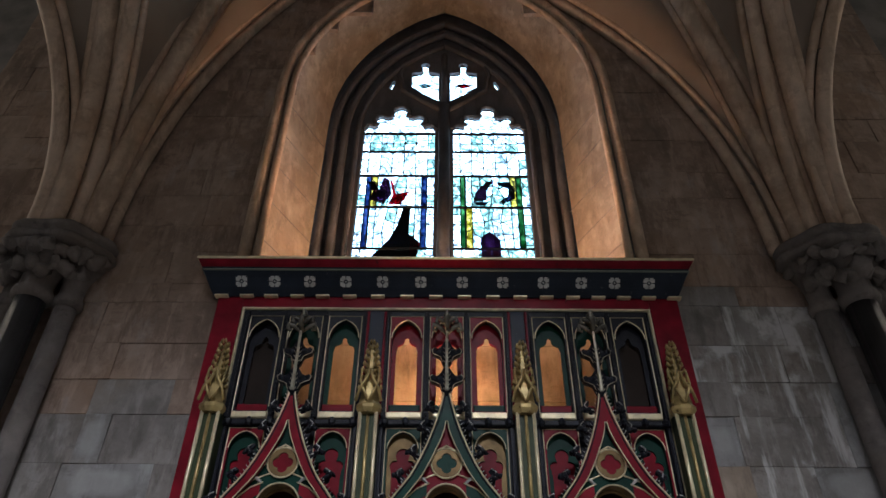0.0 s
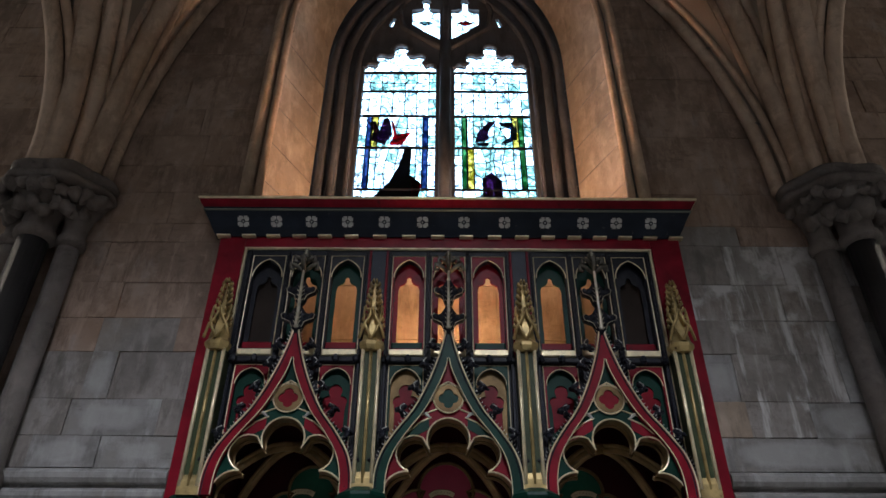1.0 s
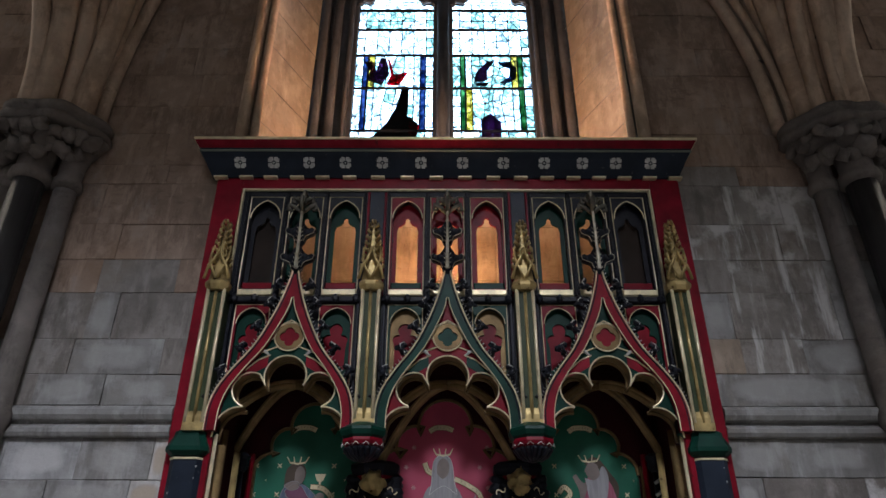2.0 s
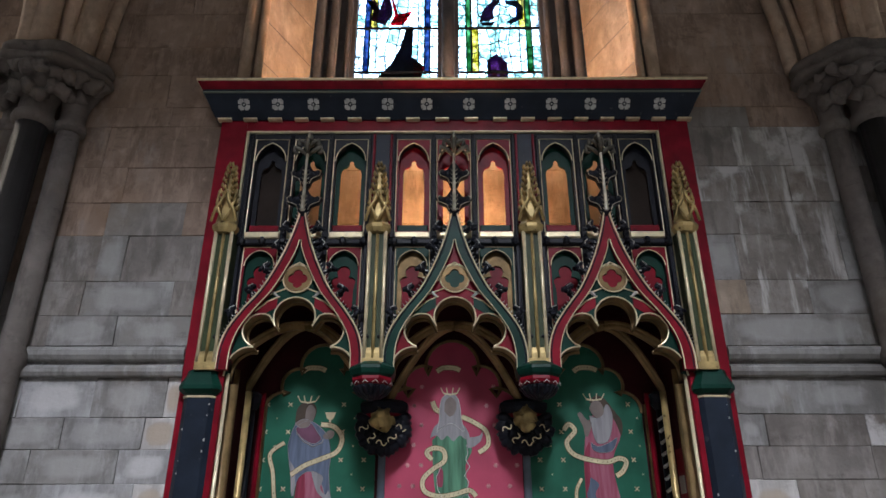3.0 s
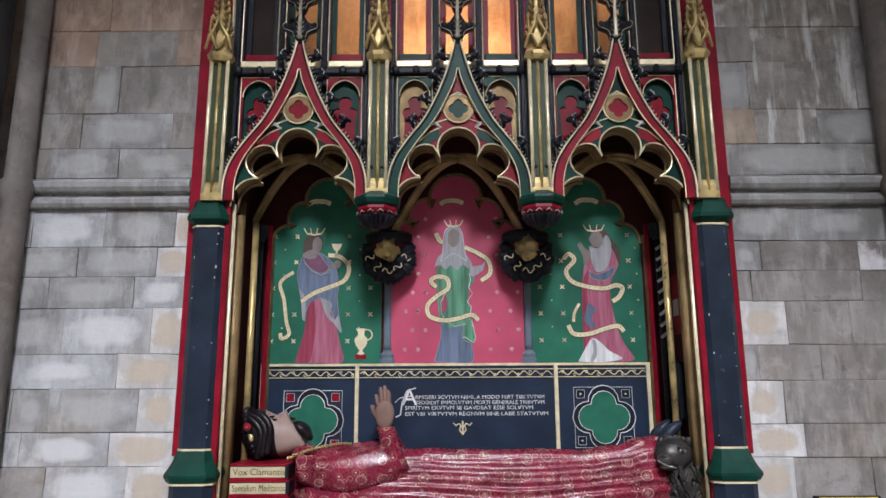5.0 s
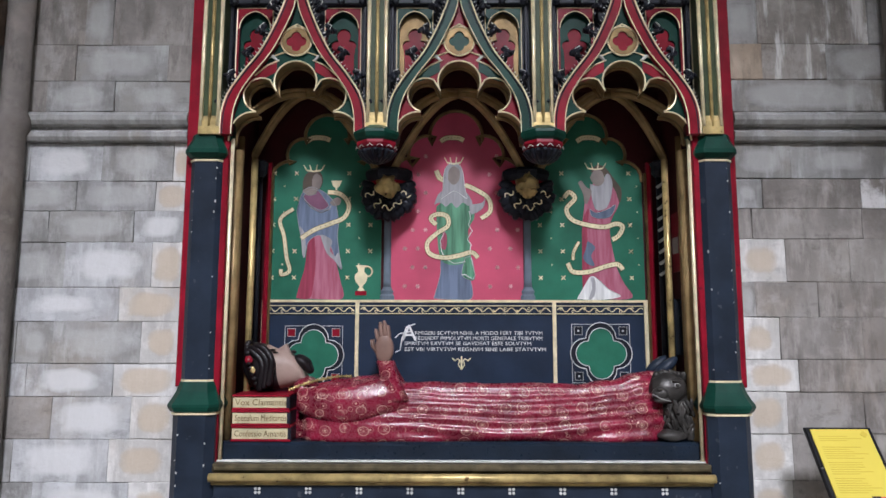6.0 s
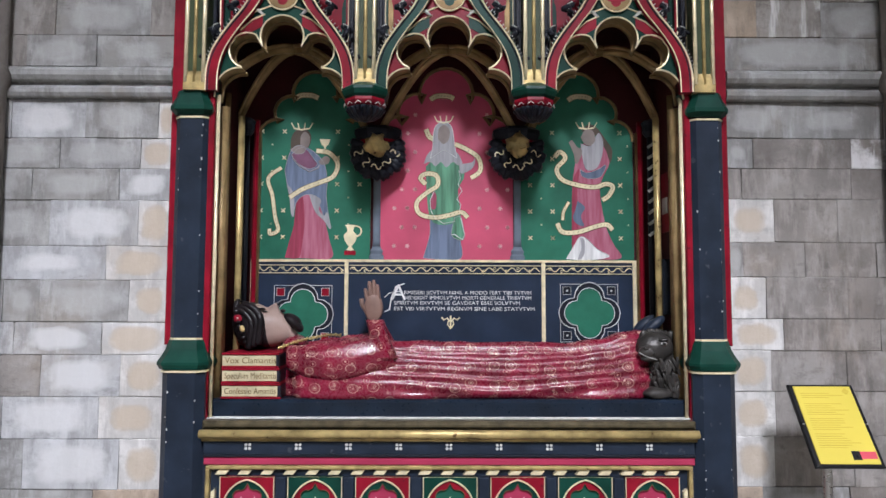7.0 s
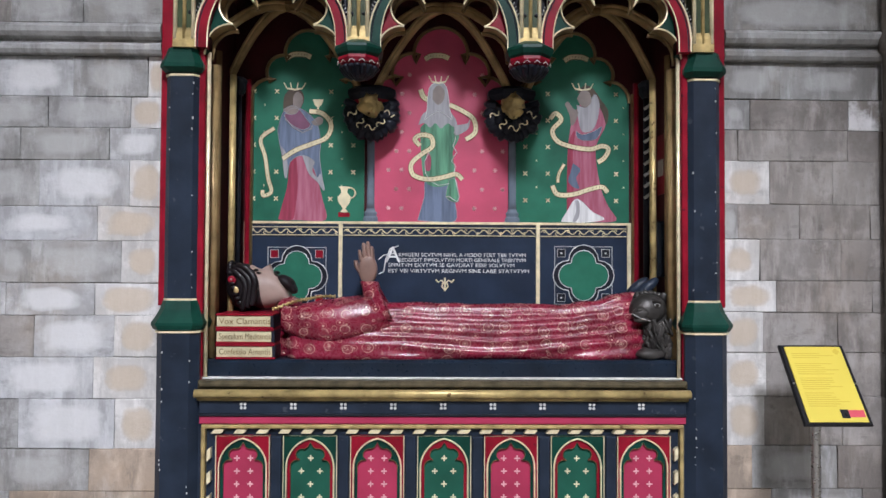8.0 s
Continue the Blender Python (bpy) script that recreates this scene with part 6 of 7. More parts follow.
# ---- effigy, beast and books on the slab ----
def robe_material():
    """Crimson drapery powdered with gilt medallions, glossy where rubbed."""
    m = mat("crimson_drapery", (0.225, 0.013, 0.036), 0.27, vary=0.5, scale=9, bump=0.3, shine=0.5)
    n, l = m.node_tree.nodes, m.node_tree.links
    b = n["Principled BSDF"]
    src = b.inputs["Base Color"].links[0].from_socket
    geo = n.new("ShaderNodeNewGeometry")
    mp = n.new("ShaderNodeMapping")
    mp.inputs["Scale"].default_value = (1, 0.10, 1.2)
    l.new(geo.outputs["Position"], mp.inputs[0])
    r = None
    for scale, rand, stops in ((12.5, 0.35, ((0.0, 0.85), (0.06, 0.85), (0.085, 0.0), (0.10, 0.0), (0.115, 0.55), (0.135, 0.55), (0.15, 0.06), (0.265, 0.06), (0.28, 0.65), (0.30, 0.65), (0.315, 0))), (27.0, 0.95, ((0.0, 0.85), (0.12, 0.85), (0.15, 0), (0.33, 0), (0.345, 0.4), (0.38, 0.4), (0.395, 0)))):
        vo = n.new("ShaderNodeTexVoronoi")
        vo.inputs["Scale"].default_value, vo.inputs["Randomness"].default_value = scale, rand
        l.new(mp.outputs[0], vo.inputs["Vector"])
        cr = n.new("ShaderNodeValToRGB")
        e = cr.color_ramp.elements
        e[0].position, e[1].position = stops[0][0], stops[-1][0]
        e[0].color, e[1].color = (stops[0][1],) * 3 + (1,), (stops[-1][1],) * 3 + (1,)
        for p, v in stops[1:-1]:
            e.new(p).color = (v, v, v, 1)
        l.new(vo.outputs["Distance"], cr.inputs[0])
        if r is None:
            r = cr
        else:
            mxx = n.new("ShaderNodeMath")
            mxx.operation = "MAXIMUM"
            l.new(r.outputs[0], mxx.inputs[0])
            l.new(cr.outputs[0], mxx.inputs[1])
            r = mxx
    no = n.new("ShaderNodeTexNoise")
    no.inputs["Scale"].default_value = 24
    l.new(geo.outputs["Position"], no.inputs["Vector"])
    mul = n.new("ShaderNodeMath")
    mul.operation = "MULTIPLY"
    l.new(r.outputs[0], mul.inputs[0])
    rr = n.new("ShaderNodeMapRange")
    rr.inputs[1].default_value, rr.inputs[2].default_value = 0.36, 0.52
    l.new(no.outputs[0], rr.inputs[0])
    l.new(rr.outputs[0], mul.inputs[1])
    mx = n.new("ShaderNodeMix")
    mx.data_type = "RGBA"
    l.new(mul.outputs[0], mx.inputs[0])
    l.new(src, mx.inputs[6])
    mx.inputs[7].default_value = (0.60, 0.40, 0.31, 1)
    l.new(mx.outputs[2], b.inputs["Base Color"])
    return m


M_ROBE = robe_material()
M_HAIR = mat("dark_painted_hair", (0.013, 0.010, 0.011), 0.32, vary=0.5, scale=14, bump=0.4)
M_FLESH = mat("dulled_flesh", (0.235, 0.145, 0.115), 0.38, vary=0.35, scale=9)


def loft(bm, rings, slot=0):
    vs = [[bm.verts.new(p) for p in r] for r in rings]
    fs = [bm.faces.new((a[k], a[(k + 1) % len(a)], b[(k + 1) % len(a)], b[k])) for a, b in zip(vs, vs[1:]) for k in range(len(a))]
    fs += [bm.faces.new(vs[0]), bm.faces.new(vs[-1])]
    for f in fs:
        f.material_index = slot


def egg(bm, c, r, slot, n=14, wob=0.0, tilt=0.0):
    rings = []
    rot = Matrix.Rotation(radians(tilt), 3, "Y")
    for i in range(1, n):
        a = math.pi * i / n
        rings.append([Vector(c) + rot @ Vector((r[0] * math.sin(a) * math.cos(math.tau * k / 16), r[1] * math.sin(a) * math.sin(math.tau * k / 16), -r[2] * math.cos(a))) for k in range(16)])
    if wob:
        rings = [[p + noise.noise_vector(p * 22) * wob for p in g] for g in rings]
    loft(bm, rings, slot)


def effigy():
    """A recumbent robed figure, one solid carving."""
    bm = bmesh.new()
    y0 = 0.275
    keys = [(-0.70, 0.07, 0.10), (-0.66, 0.11, 0.155), (-0.60, 0.165, 0.195), (-0.50, 0.19, 0.215), (-0.36, 0.19, 0.225), (-0.20, 0.175, 0.215), (0.0, 0.172, 0.208), (0.25, 0.168, 0.205), (0.5, 0.165, 0.205), (0.65, 0.162, 0.222), (0.76, 0.155, 0.252), (0.82, 0.13, 0.262), (0.845, 0.08, 0.25)]
    n, m = 90, 96
    rings = []
    for i in range(n + 1):
        x = -0.70 + 1.545 * i / n
        j = max(q for q in range(len(keys) - 1) if keys[q][0] <= x + 1e-6)
        a, b = keys[j], keys[j + 1]
        t = min(1, (x - a[0]) / (b[0] - a[0]))
        t = t * t * (3 - 2 * t)
        w, h = a[1] + (b[1] - a[1]) * t, a[2] + (b[2] - a[2]) * t
        fold = min(1, max(0, (x + 0.30) / 0.2)) + 0.25
        ring = []
        for k in range(m + 1):
            th = math.pi * k / m
            # folds run the length of the robe and wander a little
            f = math.sin(19 * th + 1.2 * math.sin(2.3 * x + 1.1) + 1.6 * noise.noise(Vector((x * 2.2, th * 1.5, 0))))
            f = 1.35 * (1 - 2 * abs(math.asin(max(-1, min(1, f))) / math.pi)) ** 1.6 - 0.6 if th < 2.4 else f
            g = 0.0105 * fold * f + 0.005 * noise.noise(Vector((x * 9, th * 5, 3)))
            ring.append(Vector((x, y0 - (w + g) * math.copysign(abs(math.cos(th)) ** 0.75, math.cos(th)), 1.026 + (h + g) * math.sin(th) ** 0.72 if 0 < k < m else 1.026)))
        rings.append(ring)
    loft(bm, rings, 0)
    # wide sleeves falling from shoulder to elbow
    for s, yy in ((-1, 0.135), (1, 0.40)):
        rings = []
        for i in range(15):
            t = i / 14
            x = -0.655 + 0.40 * t
            r = 0.035 + 0.052 * math.sin(math.pi * min(1, 0.06 + 0.80 * t))
            z = 1.180 - 0.035 * math.sin(math.pi * t) + 0.035 * t
            rings.append([Vector((x - 0.045 * t * math.sin(a), yy + r * 0.8 * math.cos(a), z + r * math.sin(a) + 0.010 * (1 - abs(math.sin(3.5 * a + 2.2 * t))) ** 2 * min(1, 3 * t))) for a in [math.tau * q / 48 for q in range(48)]])
        loft(bm, rings, 0)
        # forearm rising to the joined palms
        b = Vector((-0.262, yy, 1.185))
        e = Vector((-0.318, 0.275 + s * 0.016, 1.335))
        loft(bm, [[b.lerp(e, t) + Vector((r * math.cos(a), r * math.sin(a), 0)) for a in [math.tau * q / 12 for q in range(12)]] for t, r in ((0, 0.055), (0.4, 0.045), (0.8, 0.036), (1.0, 0.038))], 0)
        for q, (dx, top, rr) in enumerate(((-0.030, 1.470, 0.0085), (-0.012, 1.500, 0.0092), (0.006, 1.506, 0.0092), (0.023, 1.486, 0.0085))):
            p0, p1 = Vector((-0.320 + dx * 0.8, 0.275 + s * 0.011, 1.40)), Vector((-0.330 + dx, 0.275 + s * 0.010, top))
            loft(bm, [[p0.lerp(p1, t) + Vector((rr * k * math.cos(a), rr * k * 0.9 * math.sin(a), 0)) for a in [math.tau * u / 8 for u in range(8)]] for t, k in ((0, 1.1), (0.5, 1.08), (0.85, 0.95), (1, 0.5))], 2)
        egg(bm, (-0.322, 0.275 + s * 0.013, 1.385), (0.040, 0.014, 0.062), 2)
        tube(bm, [(-0.345, 0.275 + s * 0.012, 1.36), (-0.372, 0.275 + s * 0.012, 1.40), (-0.374, 0.275 + s * 0.012, 1.425)], 0.009, 6)
        for f in bm.faces[-17:]:
            f.material_index = 2
    # head on the books: one profile from crown to beard, then locks and circlet
    prof = [(-0.915, 1.325, 1.265, 0.03), (-0.897, 1.378, 1.228, 0.066), (-0.868, 1.404, 1.210, 0.084), (-0.838, 1.410, 1.206, 0.088), (-0.808, 1.404, 1.208, 0.084), (-0.786, 1.394, 1.212, 0.079), (-0.766, 1.386, 1.215, 0.075), (-0.748, 1.384, 1.22, 0.070), (-0.730, 1.384, 1.225, 0.065), (-0.714, 1.372, 1.23, 0.062), (-0.700, 1.366, 1.235, 0.058), (-0.684, 1.352, 1.235, 0.055), (-0.665, 1.32, 1.235, 0.052), (-0.648, 1.285, 1.238, 0.048)]
    vs = []
    for x, hi, lo, w in prof:
        zc, rz = (hi + lo) / 2, (hi - lo) / 2
        row = []
        for q in range(24):
            a = math.tau * q / 24
            p = Vector((x + 0.03 * (zc - 1.31) - 0.012 * math.sin(a), y0 + w * math.cos(a), zc + rz * math.copysign(abs(math.sin(a)) ** 0.85, math.sin(a))))
            if -0.755 < x < -0.72 and abs(p.y - y0) < 0.024 and p.z > zc:
                p.z += 0.012 if x < -0.74 else 0.023
            if x < -0.80:
                p += noise.noise_vector(p * 45) * 0.007
            row.append(bm.verts.new(p))
        vs.append(row)
    for (a, b), x in zip(zip(vs, vs[1:]), [p[0] for p in prof]):
        for q in range(24):
            f = bm.faces.new((a[q], a[(q + 1) % 24], b[(q + 1) % 24], b[q]))
            z = f.calc_center_median().z
            f.material_index = 1 if x < -0.815 or (x < -0.775 and z < 1.34) else 6
    bm.faces.new(vs[0]).material_index = 1
    bm.faces.new(vs[-1]).material_index = 6
    # pointed beard and moustache
    egg(bm, (-0.668, y0 - 0.004, 1.325), (0.046, 0.040, 0.027), 1, 14, 0.008, 42)
    egg(bm, (-0.645, y0 - 0.006, 1.305), (0.030, 0.030, 0.020), 1, 12, 0.008, 50)
    egg(bm, (-0.706, y0 - 0.022, 1.372), (0.012, 0.026, 0.007), 1, 10, 0.002, 20)
    # brow and closed eye
    for dz, dx in ((0.008, -0.012), (-0.004, 0.0)):
        egg(bm, (-0.776 + dx, y0 - 0.050, 1.374 + dz), (0.011, 0.012, 0.0035), 1, 7)
    # padded cap tail: a broad dark band from brow to collar, folded over at the top
    tail = curve([(-0.860, y0 - 0.066, 1.398), (-0.828, y0 - 0.080, 1.392), (-0.795, y0 - 0.088, 1.365), (-0.780, y0 - 0.094, 1.330), (-0.784, y0 - 0.094, 1.290), (-0.792, y0 - 0.090, 1.235)], 4)
    for shift in (0.0, -0.020, -0.040):
        tube(bm, [(x + shift, y - 0.3 * shift * (1 if shift > -0.03 else 0.8), z + 0.5 * shift) for x, y, z in tail], 0.015, 8)
        for f in bm.faces[-(8 * (len(tail) - 1) + 2):]:
            f.material_index = 1
    # circlet across the hair with a red roundel and pale links
    for q in range(30):
        a = math.tau * q / 30
        egg(bm, (-0.868 - 0.035 * math.sin(a), y0 + 0.092 * math.cos(a), 1.306 + 0.106 * math.sin(a)), (0.013, 0.009, 0.012), 1, 6)
    egg(bm, (-0.876, y0 - 0.094, 1.342), (0.017, 0.004, 0.017), 3, 9, 0.003)
    egg(bm, (-0.876, y0 - 0.099, 1.342), (0.005, 0.003, 0.005), 6, 6)
    egg(bm, (-0.858, y0 - 0.096, 1.298), (0.011, 0.007, 0.016), 4, 8, 0.003, -20)
    egg(bm, (-0.655, y0, 1.222), (0.052, 0.112, 0.048), 0, tilt=-25)
    # gilt chain of the collar
    for q in range(27):
        t = q / 26
        egg(bm, (-0.70 + 0.25 * t, y0 - 0.115 + 0.02 * t + 0.006 * math.sin(9 * t), 1.222 + 0.052 * math.sin(t * 1.7)), (0.0065, 0.0065, 0.0065) if q % 2 else (0.0045, 0.010, 0.010), 4, 6, 0.002)
    # shoes
    egg(bm, (0.862, y0 - 0.05, 1.312), (0.024, 0.026, 0.066), 5, tilt=50)
    egg(bm, (0.855, y0 + 0.05, 1.315), (0.024, 0.026, 0.062), 5, tilt=50)
    ob = part("effigy_statue", bm, [M_ROBE, M_HAIR, M_FLESH, M_RED, M_GOLD, M_NAVY, mat("pale_painted_flesh", (0.33, 0.235, 0.195), 0.4, vary=0.3, scale=12)], None, smooth=True)
    return tagged(ob, "recumbent painted effigy in a crimson gold-flowered robe on a slab", "statue")


effigy()


def beast():
    bm = bmesh.new()
    egg(bm, (0.895, 0.215, 1.135), (0.060, 0.085, 0.118), 0, 18, 0.02)
    # broad round head with brow, muzzle and long mouth
    egg(bm, (0.845, 0.158, 1.228), (0.076, 0.060, 0.064), 0, 20, 0.006)
    egg(bm, (0.802, 0.116, 1.212), (0.036, 0.030, 0.027), 0, 14, 0.004)
    egg(bm, (0.806, 0.112, 1.187), (0.032, 0.026, 0.013), 0, 12, 0.003)
    egg(bm, (0.793, 0.096, 1.230), (0.013, 0.010, 0.008), 0, 8)
    tube(bm, curve([(0.768, 0.106, 1.212), (0.785, 0.088, 1.200), (0.812, 0.084, 1.190), (0.838, 0.096, 1.184)], 3), 0.0026, 5)
    for f in bm.faces[-(5 * 9 + 2):]:
        f.material_index = 1
    for x in (0.868,):
        egg(bm, (x, 0.104, 1.247), (0.013, 0.008, 0.010), 1, 9)
        egg(bm, (x, 0.098, 1.247), (0.008, 0.006, 0.007), 0, 8)
        egg(bm, (x, 0.106, 1.262), (0.019, 0.012, 0.007), 0, 8, 0.002)
    for x in (0.805, 0.918):
        egg(bm, (x, 0.165, 1.278), (0.018, 0.014, 0.022), 0, 8, 0.004)
    egg(bm, (0.845, 0.120, 1.048), (0.060, 0.034, 0.022), 0, 12, 0.012)
    rl = random.Random(4)
    for q in range(90):
        a, z = rl.uniform(-0.2, 2.7), rl.uniform(1.045, 1.17)
        egg(bm, (0.893 + 0.064 * math.cos(a), 0.195 - 0.085 * math.sin(a), z), (0.008, 0.008, 0.030), 0, 7, 0.006, rl.uniform(-30, 30))
    for q in range(26):
        a = math.tau * q / 26
        egg(bm, (0.862 + 0.070 * math.cos(a), 0.190, 1.226 + 0.066 * math.sin(a)), (0.015, 0.014, 0.020), 0, 7, 0.008, rl.uniform(-60, 60))
    ob = part("lion_statue", bm, [mat("blackened_bronze_paint", (0.060, 0.055, 0.050), 0.35, metal=0.3, vary=0.6, scale=16, bump=0.5), mat("worn_silver_paint", (0.34, 0.33, 0.31), 0.4, vary=0.4, scale=30)], None, smooth=True)
    return tagged(ob, "dark carved lion crouching at the feet of the effigy", "statue")


beast()
M_PAGE = mat("yellowed_page_edge", (0.58, 0.50, 0.31), 0.6, vary=0.3, scale=20, bump=0.3)
for k, title in enumerate(("Confessio Amantis", "Speculum Meditantis", "Vox Clamantis")):
    z = 1.0265 + 0.0605 * k
    x0, x1 = -0.908, -0.672 - 0.004 * k
    bk = thing("book", "thick painted book with crimson boards and lettered page edge", "book", (x0, 0.08, z), "books under the head")
    inv = Matrix.Translation((-x0, -0.08, -z))
    bits = [part("page_block", box(bmesh.new(), x0 + 0.002, x1 - 0.010, 0.086, 0.42, z + 0.008, z + 0.052, 0.002), M_PAGE, bk),
            part("lower_board", box(bmesh.new(), x0, x1, 0.080, 0.425, z, z + 0.008, 0.002), M_RED, bk),
            part("upper_board", box(bmesh.new(), x0, x1, 0.080, 0.425, z + 0.052, z + 0.060, 0.002), M_RED, bk),
            part("spine", box(bmesh.new(), x1 - 0.012, x1 + 0.002, 0.082, 0.424, z + 0.006, z + 0.054, 0.003), M_BLACK, bk)]
    bits.append(text_mesh("title", title, 0.034, x0 + 0.012, 0.0852, z + 0.019, M_BRONZE, bk, 0.205))
    for ob in bits:
        ob.matrix_parent_inverse = inv

# ---- reading stand beside the tomb ----
sign = thing("information_stand", "yellow information sheet in a black frame on a steel post", "sign stand", (1.36, -0.2, 0))
inv = Matrix.Translation((-1.36, 0.2, 0))
M_STEEL = mat("brushed_steel", (0.55, 0.54, 0.52), 0.28, metal=1.0, vary=0.15, bump=0.05)
M_YELLOW = mat("yellow_sheet", (0.58, 0.465, 0.07), 0.45, vary=0.06, scale=4, bump=0.02)
M_FRAME = mat("black_plastic", (0.012, 0.012, 0.013), 0.3, vary=0.2, bump=0.05)
M_PRINT = mat("faint_print", (0.50, 0.38, 0.05), 0.6, vary=0.05)
tilt = Matrix.Translation((1.362, -0.215, 0.985)) @ Matrix.Rotation(radians(-35), 4, "X") @ Matrix.Rotation(radians(0), 4, "Z")
def on_sheet(name, bm, m, label=""):
    for v in bm.verts:
        v.co = tilt @ v.co
    return part(name, bm, m, sign, label)
on_sheet("frame", box(bmesh.new(), -0.119, 0.119, -0.006, 0.008, -0.156, 0.156, 0.003), M_FRAME)
on_sheet("sheet", box(bmesh.new(), -0.104, 0.104, -0.0095, -0.004, -0.146, 0.146, 0.0005), M_YELLOW)
rw = random.Random(8)
for k in range(26):
    z = 0.118 - 0.0082 * k
    if k in (3, 4, 11, 18):
        continue
    w = rw.uniform(0.09, 0.155)
    on_sheet("print_line", box(bmesh.new(), -0.086, -0.086 + w, -0.0102, -0.009, z - 0.0014, z + 0.0014), M_PRINT)
on_sheet("pink_block", box(bmesh.new(), 0.045, 0.100, -0.0103, -0.009, -0.128, -0.102), mat("pink_print", (0.55, 0.07, 0.10), 0.5, vary=0.05))
on_sheet("dark_block", box(bmesh.new(), 0.016, 0.045, -0.0103, -0.009, -0.132, -0.100), M_FRAME)
on_sheet("crest_mark", prism(bmesh.new(), quatrefoil(0.082, 0.126, 0.012), -0.0103, -0.009), M_PRINT)
for a in (-1, 1):
    for b in (-1, 1):
        on_sheet("screw", lathe(bmesh.new(), [(0.004, -0.002), (0.004, 0.002)], a * 0.112, -0.007, 8), M_STEEL)
part("post", lathe(bmesh.new(), [(0.016, 0.02), (0.016, 0.90), (0.014, 0.945)], 1.348, -0.185, 16), M_STEEL, sign, smooth=True)
part("collar", lathe(bmesh.new(), [(0.018, 0.845), (0.021, 0.85), (0.021, 0.885), (0.017, 0.89)], 1.348, -0.185, 16), M_FRAME, sign)
part("base_plate", lathe(bmesh.new(), [(0.16, 0.0), (0.16, 0.012), (0.15, 0.022), (0.02, 0.026)], 1.348, -0.185, 32), M_STEEL, sign)
for ob in sign.children:
    ob.matrix_parent_inverse = inv
fl = thing("floodlight", "small black floodlight behind the tomb parapet", "floodlight", (0, 0.27, 2.87))
bm = box(bmesh.new(), -0.38, 0.38, 0.18, 0.24, 2.90, 2.96, 0.006)
h = part("housing", bm, M_FRAME, fl)
h2 = part("bracket", box(bmesh.new(), -0.03, 0.03, 0.19, 0.23, 2.86, 2.91), M_FRAME, fl)
for ob in (h, h2):
    ob.matrix_parent_inverse = Matrix.Translation((0, -0.27, -2.87))

# ---- ashlar blocks of the wall, each its own piece ----
UPPER = [3.60, 3.80, 3.98, 4.20, 4.40, 4.66, 4.86, 5.10, 5.33, 5.52, 5.77, 5.98, 6.22, 6.45, 6.70, 6.95, 7.2]
def window_edge(z):
    """Half-width of the window opening at a height."""
    if z < SPRING:
        return HALF + 0.01
    R = (HALF * HALF + RISE * RISE) / (2 * HALF)
    u = z - SPRING
    return HALF - R + math.sqrt(max(R * R - u * u, 0)) + 0.01 if u < RISE else 0.0


def ashlar(x0, x1, z0, z1, material, j):
    """One dressed block with worn, slightly uneven edges."""
    g, b = 0.0007, 0.0022
    y = WALL + j.uniform(-0.004, 0.003)
    bm = bmesh.new()
    box(bm, x0 + g, x1 - g, y, WALL + 0.03, z0 + g, z1 - g, b)
    for v in bm.verts:
        v.co += Vector((j.uniform(-1, 1), 0, j.uniform(-1, 1))) * 0.0022
    return part("stone_block", bm, material, wall)


# w is the upper-course ashlar with warm light in its colour
STONES = {"n": M_NEW, "b": M_BLOOM, "g": M_ASHLAR, "d": M_DIRTY, "s": M_RUNS, "w": M_WARM_LIT, "o": M_OCHRE}
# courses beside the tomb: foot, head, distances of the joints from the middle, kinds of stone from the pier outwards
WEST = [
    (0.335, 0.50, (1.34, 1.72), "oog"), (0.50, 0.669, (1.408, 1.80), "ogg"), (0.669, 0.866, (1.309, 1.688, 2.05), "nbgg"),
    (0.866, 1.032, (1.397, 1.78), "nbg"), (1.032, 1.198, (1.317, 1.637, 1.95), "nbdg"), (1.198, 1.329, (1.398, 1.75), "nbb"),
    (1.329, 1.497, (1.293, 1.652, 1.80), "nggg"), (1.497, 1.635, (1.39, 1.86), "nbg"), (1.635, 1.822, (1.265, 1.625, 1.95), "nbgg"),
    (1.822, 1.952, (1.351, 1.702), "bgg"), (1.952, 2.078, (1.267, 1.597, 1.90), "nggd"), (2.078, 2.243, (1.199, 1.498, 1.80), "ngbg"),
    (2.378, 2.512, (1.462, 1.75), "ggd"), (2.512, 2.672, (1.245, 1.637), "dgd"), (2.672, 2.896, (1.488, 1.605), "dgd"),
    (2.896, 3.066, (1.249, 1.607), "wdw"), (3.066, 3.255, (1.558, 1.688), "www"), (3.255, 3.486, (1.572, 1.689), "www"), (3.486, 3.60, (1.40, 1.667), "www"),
]
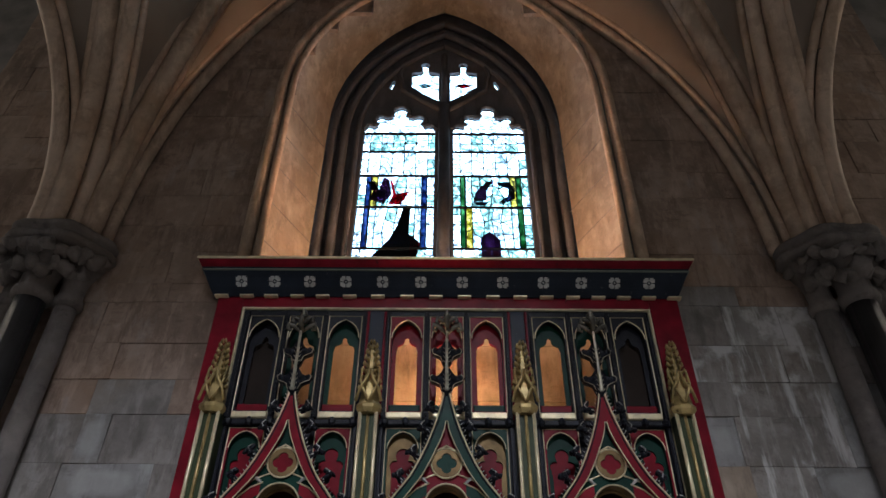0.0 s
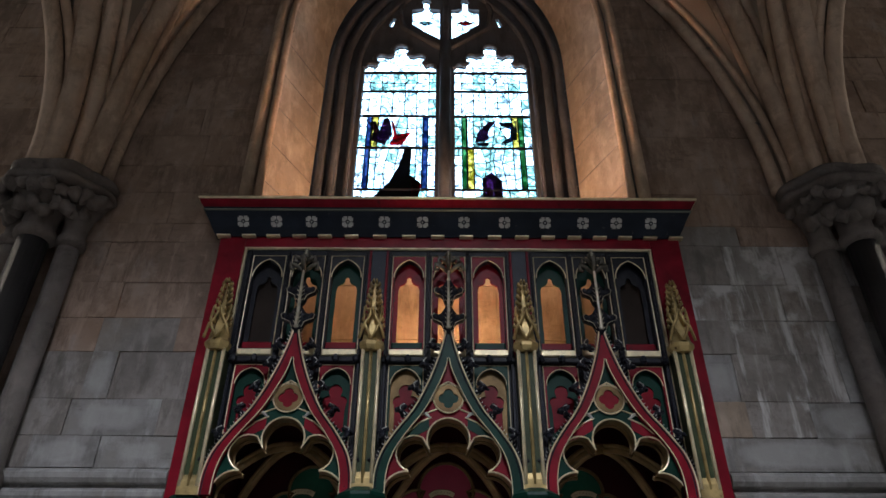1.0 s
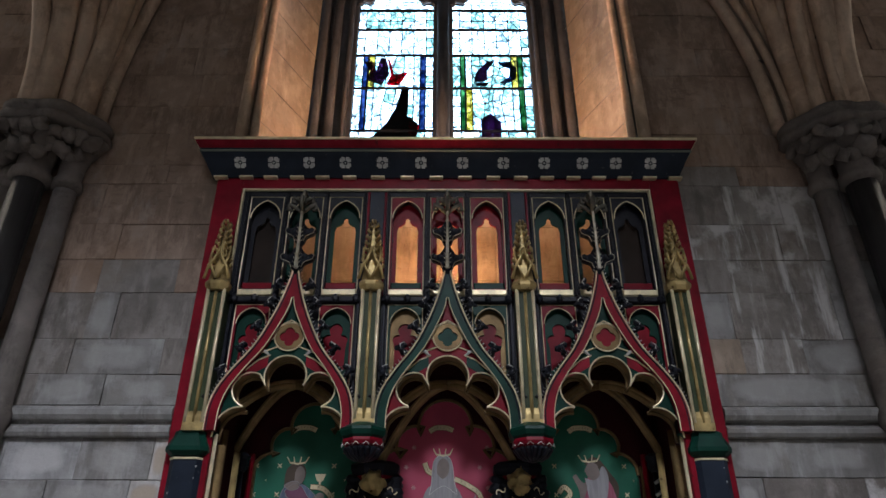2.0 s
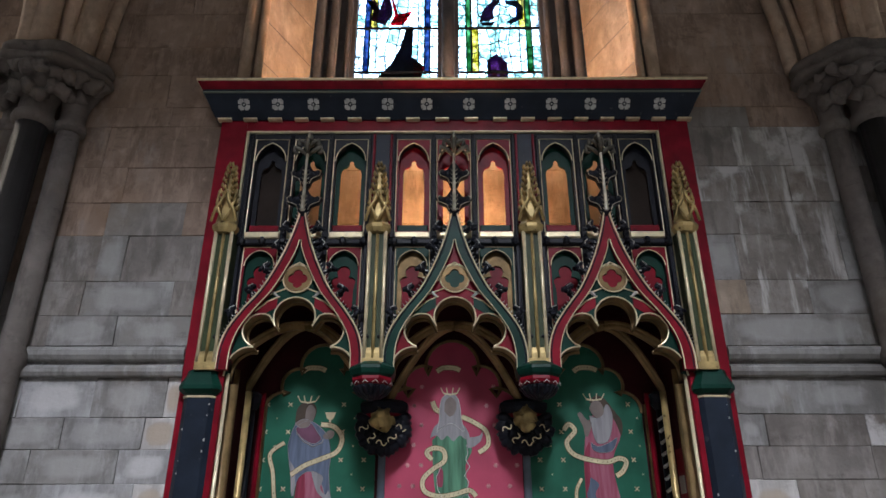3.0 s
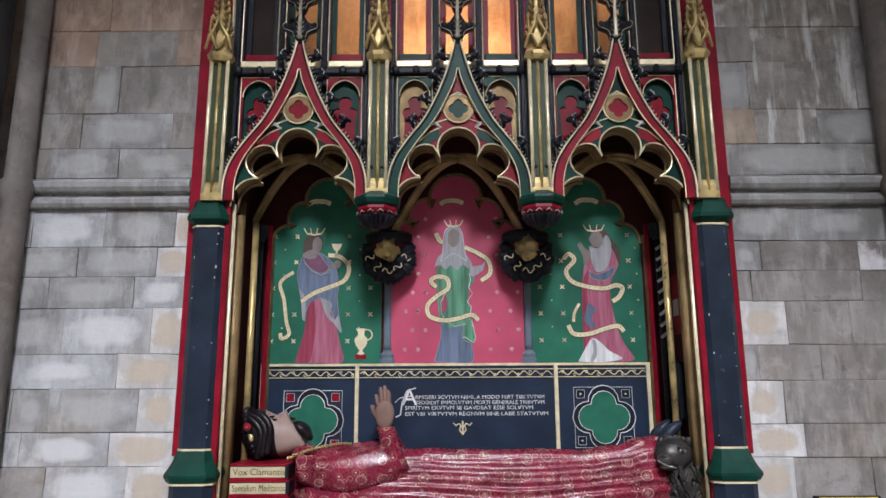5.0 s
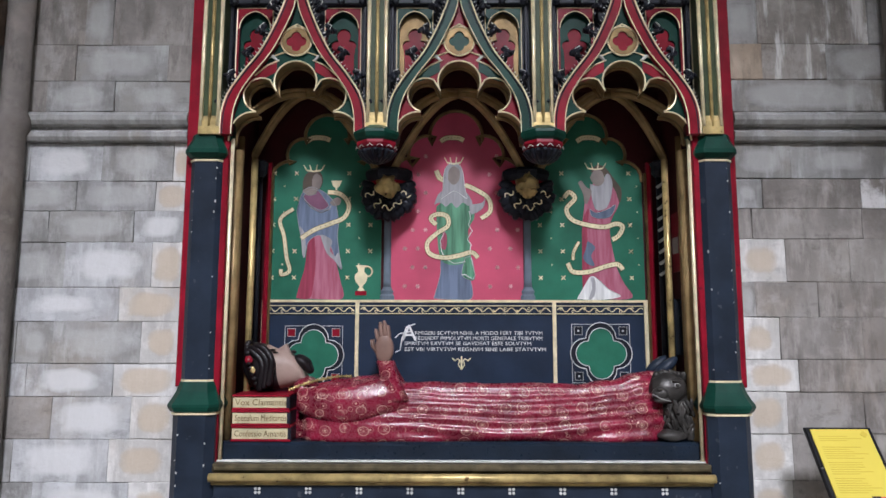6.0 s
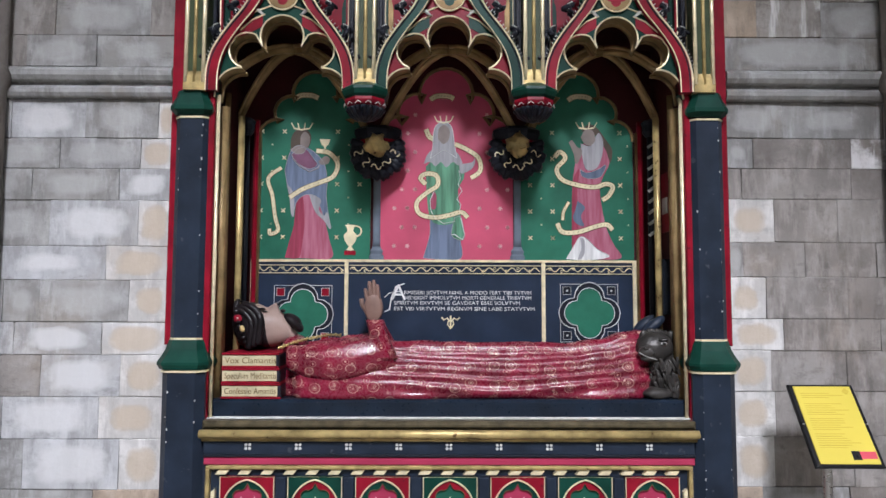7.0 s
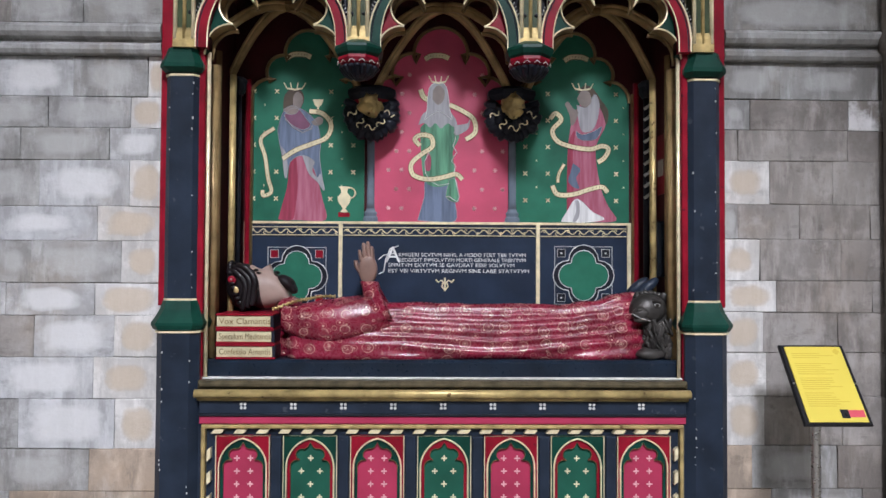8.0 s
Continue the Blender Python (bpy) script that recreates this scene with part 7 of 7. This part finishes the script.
EAST = [
    (0.335, 0.51, (1.33, 1.70), "ogd"), (0.51, 0.684, (1.25, 1.60), "ogd"), (0.684, 0.881, (1.302, 1.62), "ndd"),
    (0.881, 1.059, (1.313, 1.55), "ndd"), (1.059, 1.221, (1.298, 1.606), "ndd"), (1.221, 1.35, (1.357, 1.75), "ndd"),
    (1.35, 1.518, (1.288, 1.621), "ndd"), (1.518, 1.661, (1.199, 1.452, 1.743), "gddd"), (1.661, 1.838, (1.33, 1.589), "ndd"),
    (1.838, 1.965, (1.20, 1.65), "ddd"), (1.965, 2.091, (1.25, 1.655), "gds"), (2.091, 2.243, (1.375, 1.80), "ggs"),
    (2.378, 2.519, (1.80,), "gd"), (2.519, 2.676, (1.28, 1.553), "osg"), (2.676, 2.899, (1.269, 1.738), "gsg"),
    (2.899, 3.068, (1.30, 1.745), "dsg"), (3.068, 3.26, (1.572, 1.86), "ssd"), (3.26, 3.482, (1.351, 1.62), "dss"), (3.482, 3.60, (1.45, 1.78), "dww"),
]


def lay(s, z0, z1, x, right, j, joints=(), kinds=""):
    """One course from x outwards: the joints that are given, then blocks of chance length."""
    k = 0
    while x < right:
        e = joints[k] if k < len(joints) else min(x + j.uniform(0.27, 0.58), right)
        if right - e < 0.12:
            e = right
        if k < len(kinds):
            m = STONES[kinds[k]]
        elif z0 < 2.3:
            m = M_ASHLAR if s < 0 or j.random() < 0.2 else M_DIRTY
        else:
            m = M_DIRTY if z0 < 3.3 and j.random() < 0.45 else M_WARM_LIT
        if e - x > 0.02:
            ashlar(*((-e, -x) if s < 0 else (x, e)), z0, z1, m, j)
        x, k = e, k + 1


j = random.Random(11)
for s, table in ((-1, WEST), (1, EAST)):
    for z0, z1 in ((0.0, 0.17), (0.17, 0.335)):
        lay(s, z0, z1, 1.128, 2.9, j)
    for z0, z1, joints, kinds in table:
        lay(s, z0, z1, 1.128, 2.9, j, joints, kinds)
    for z0, z1 in zip(UPPER, UPPER[1:]):
        lay(s, z0, z1, max(0.0, min(window_edge(z0), window_edge(z1)) + (0.06 if z1 > SPRING + 0.2 else 0.0)), 2.95, j)
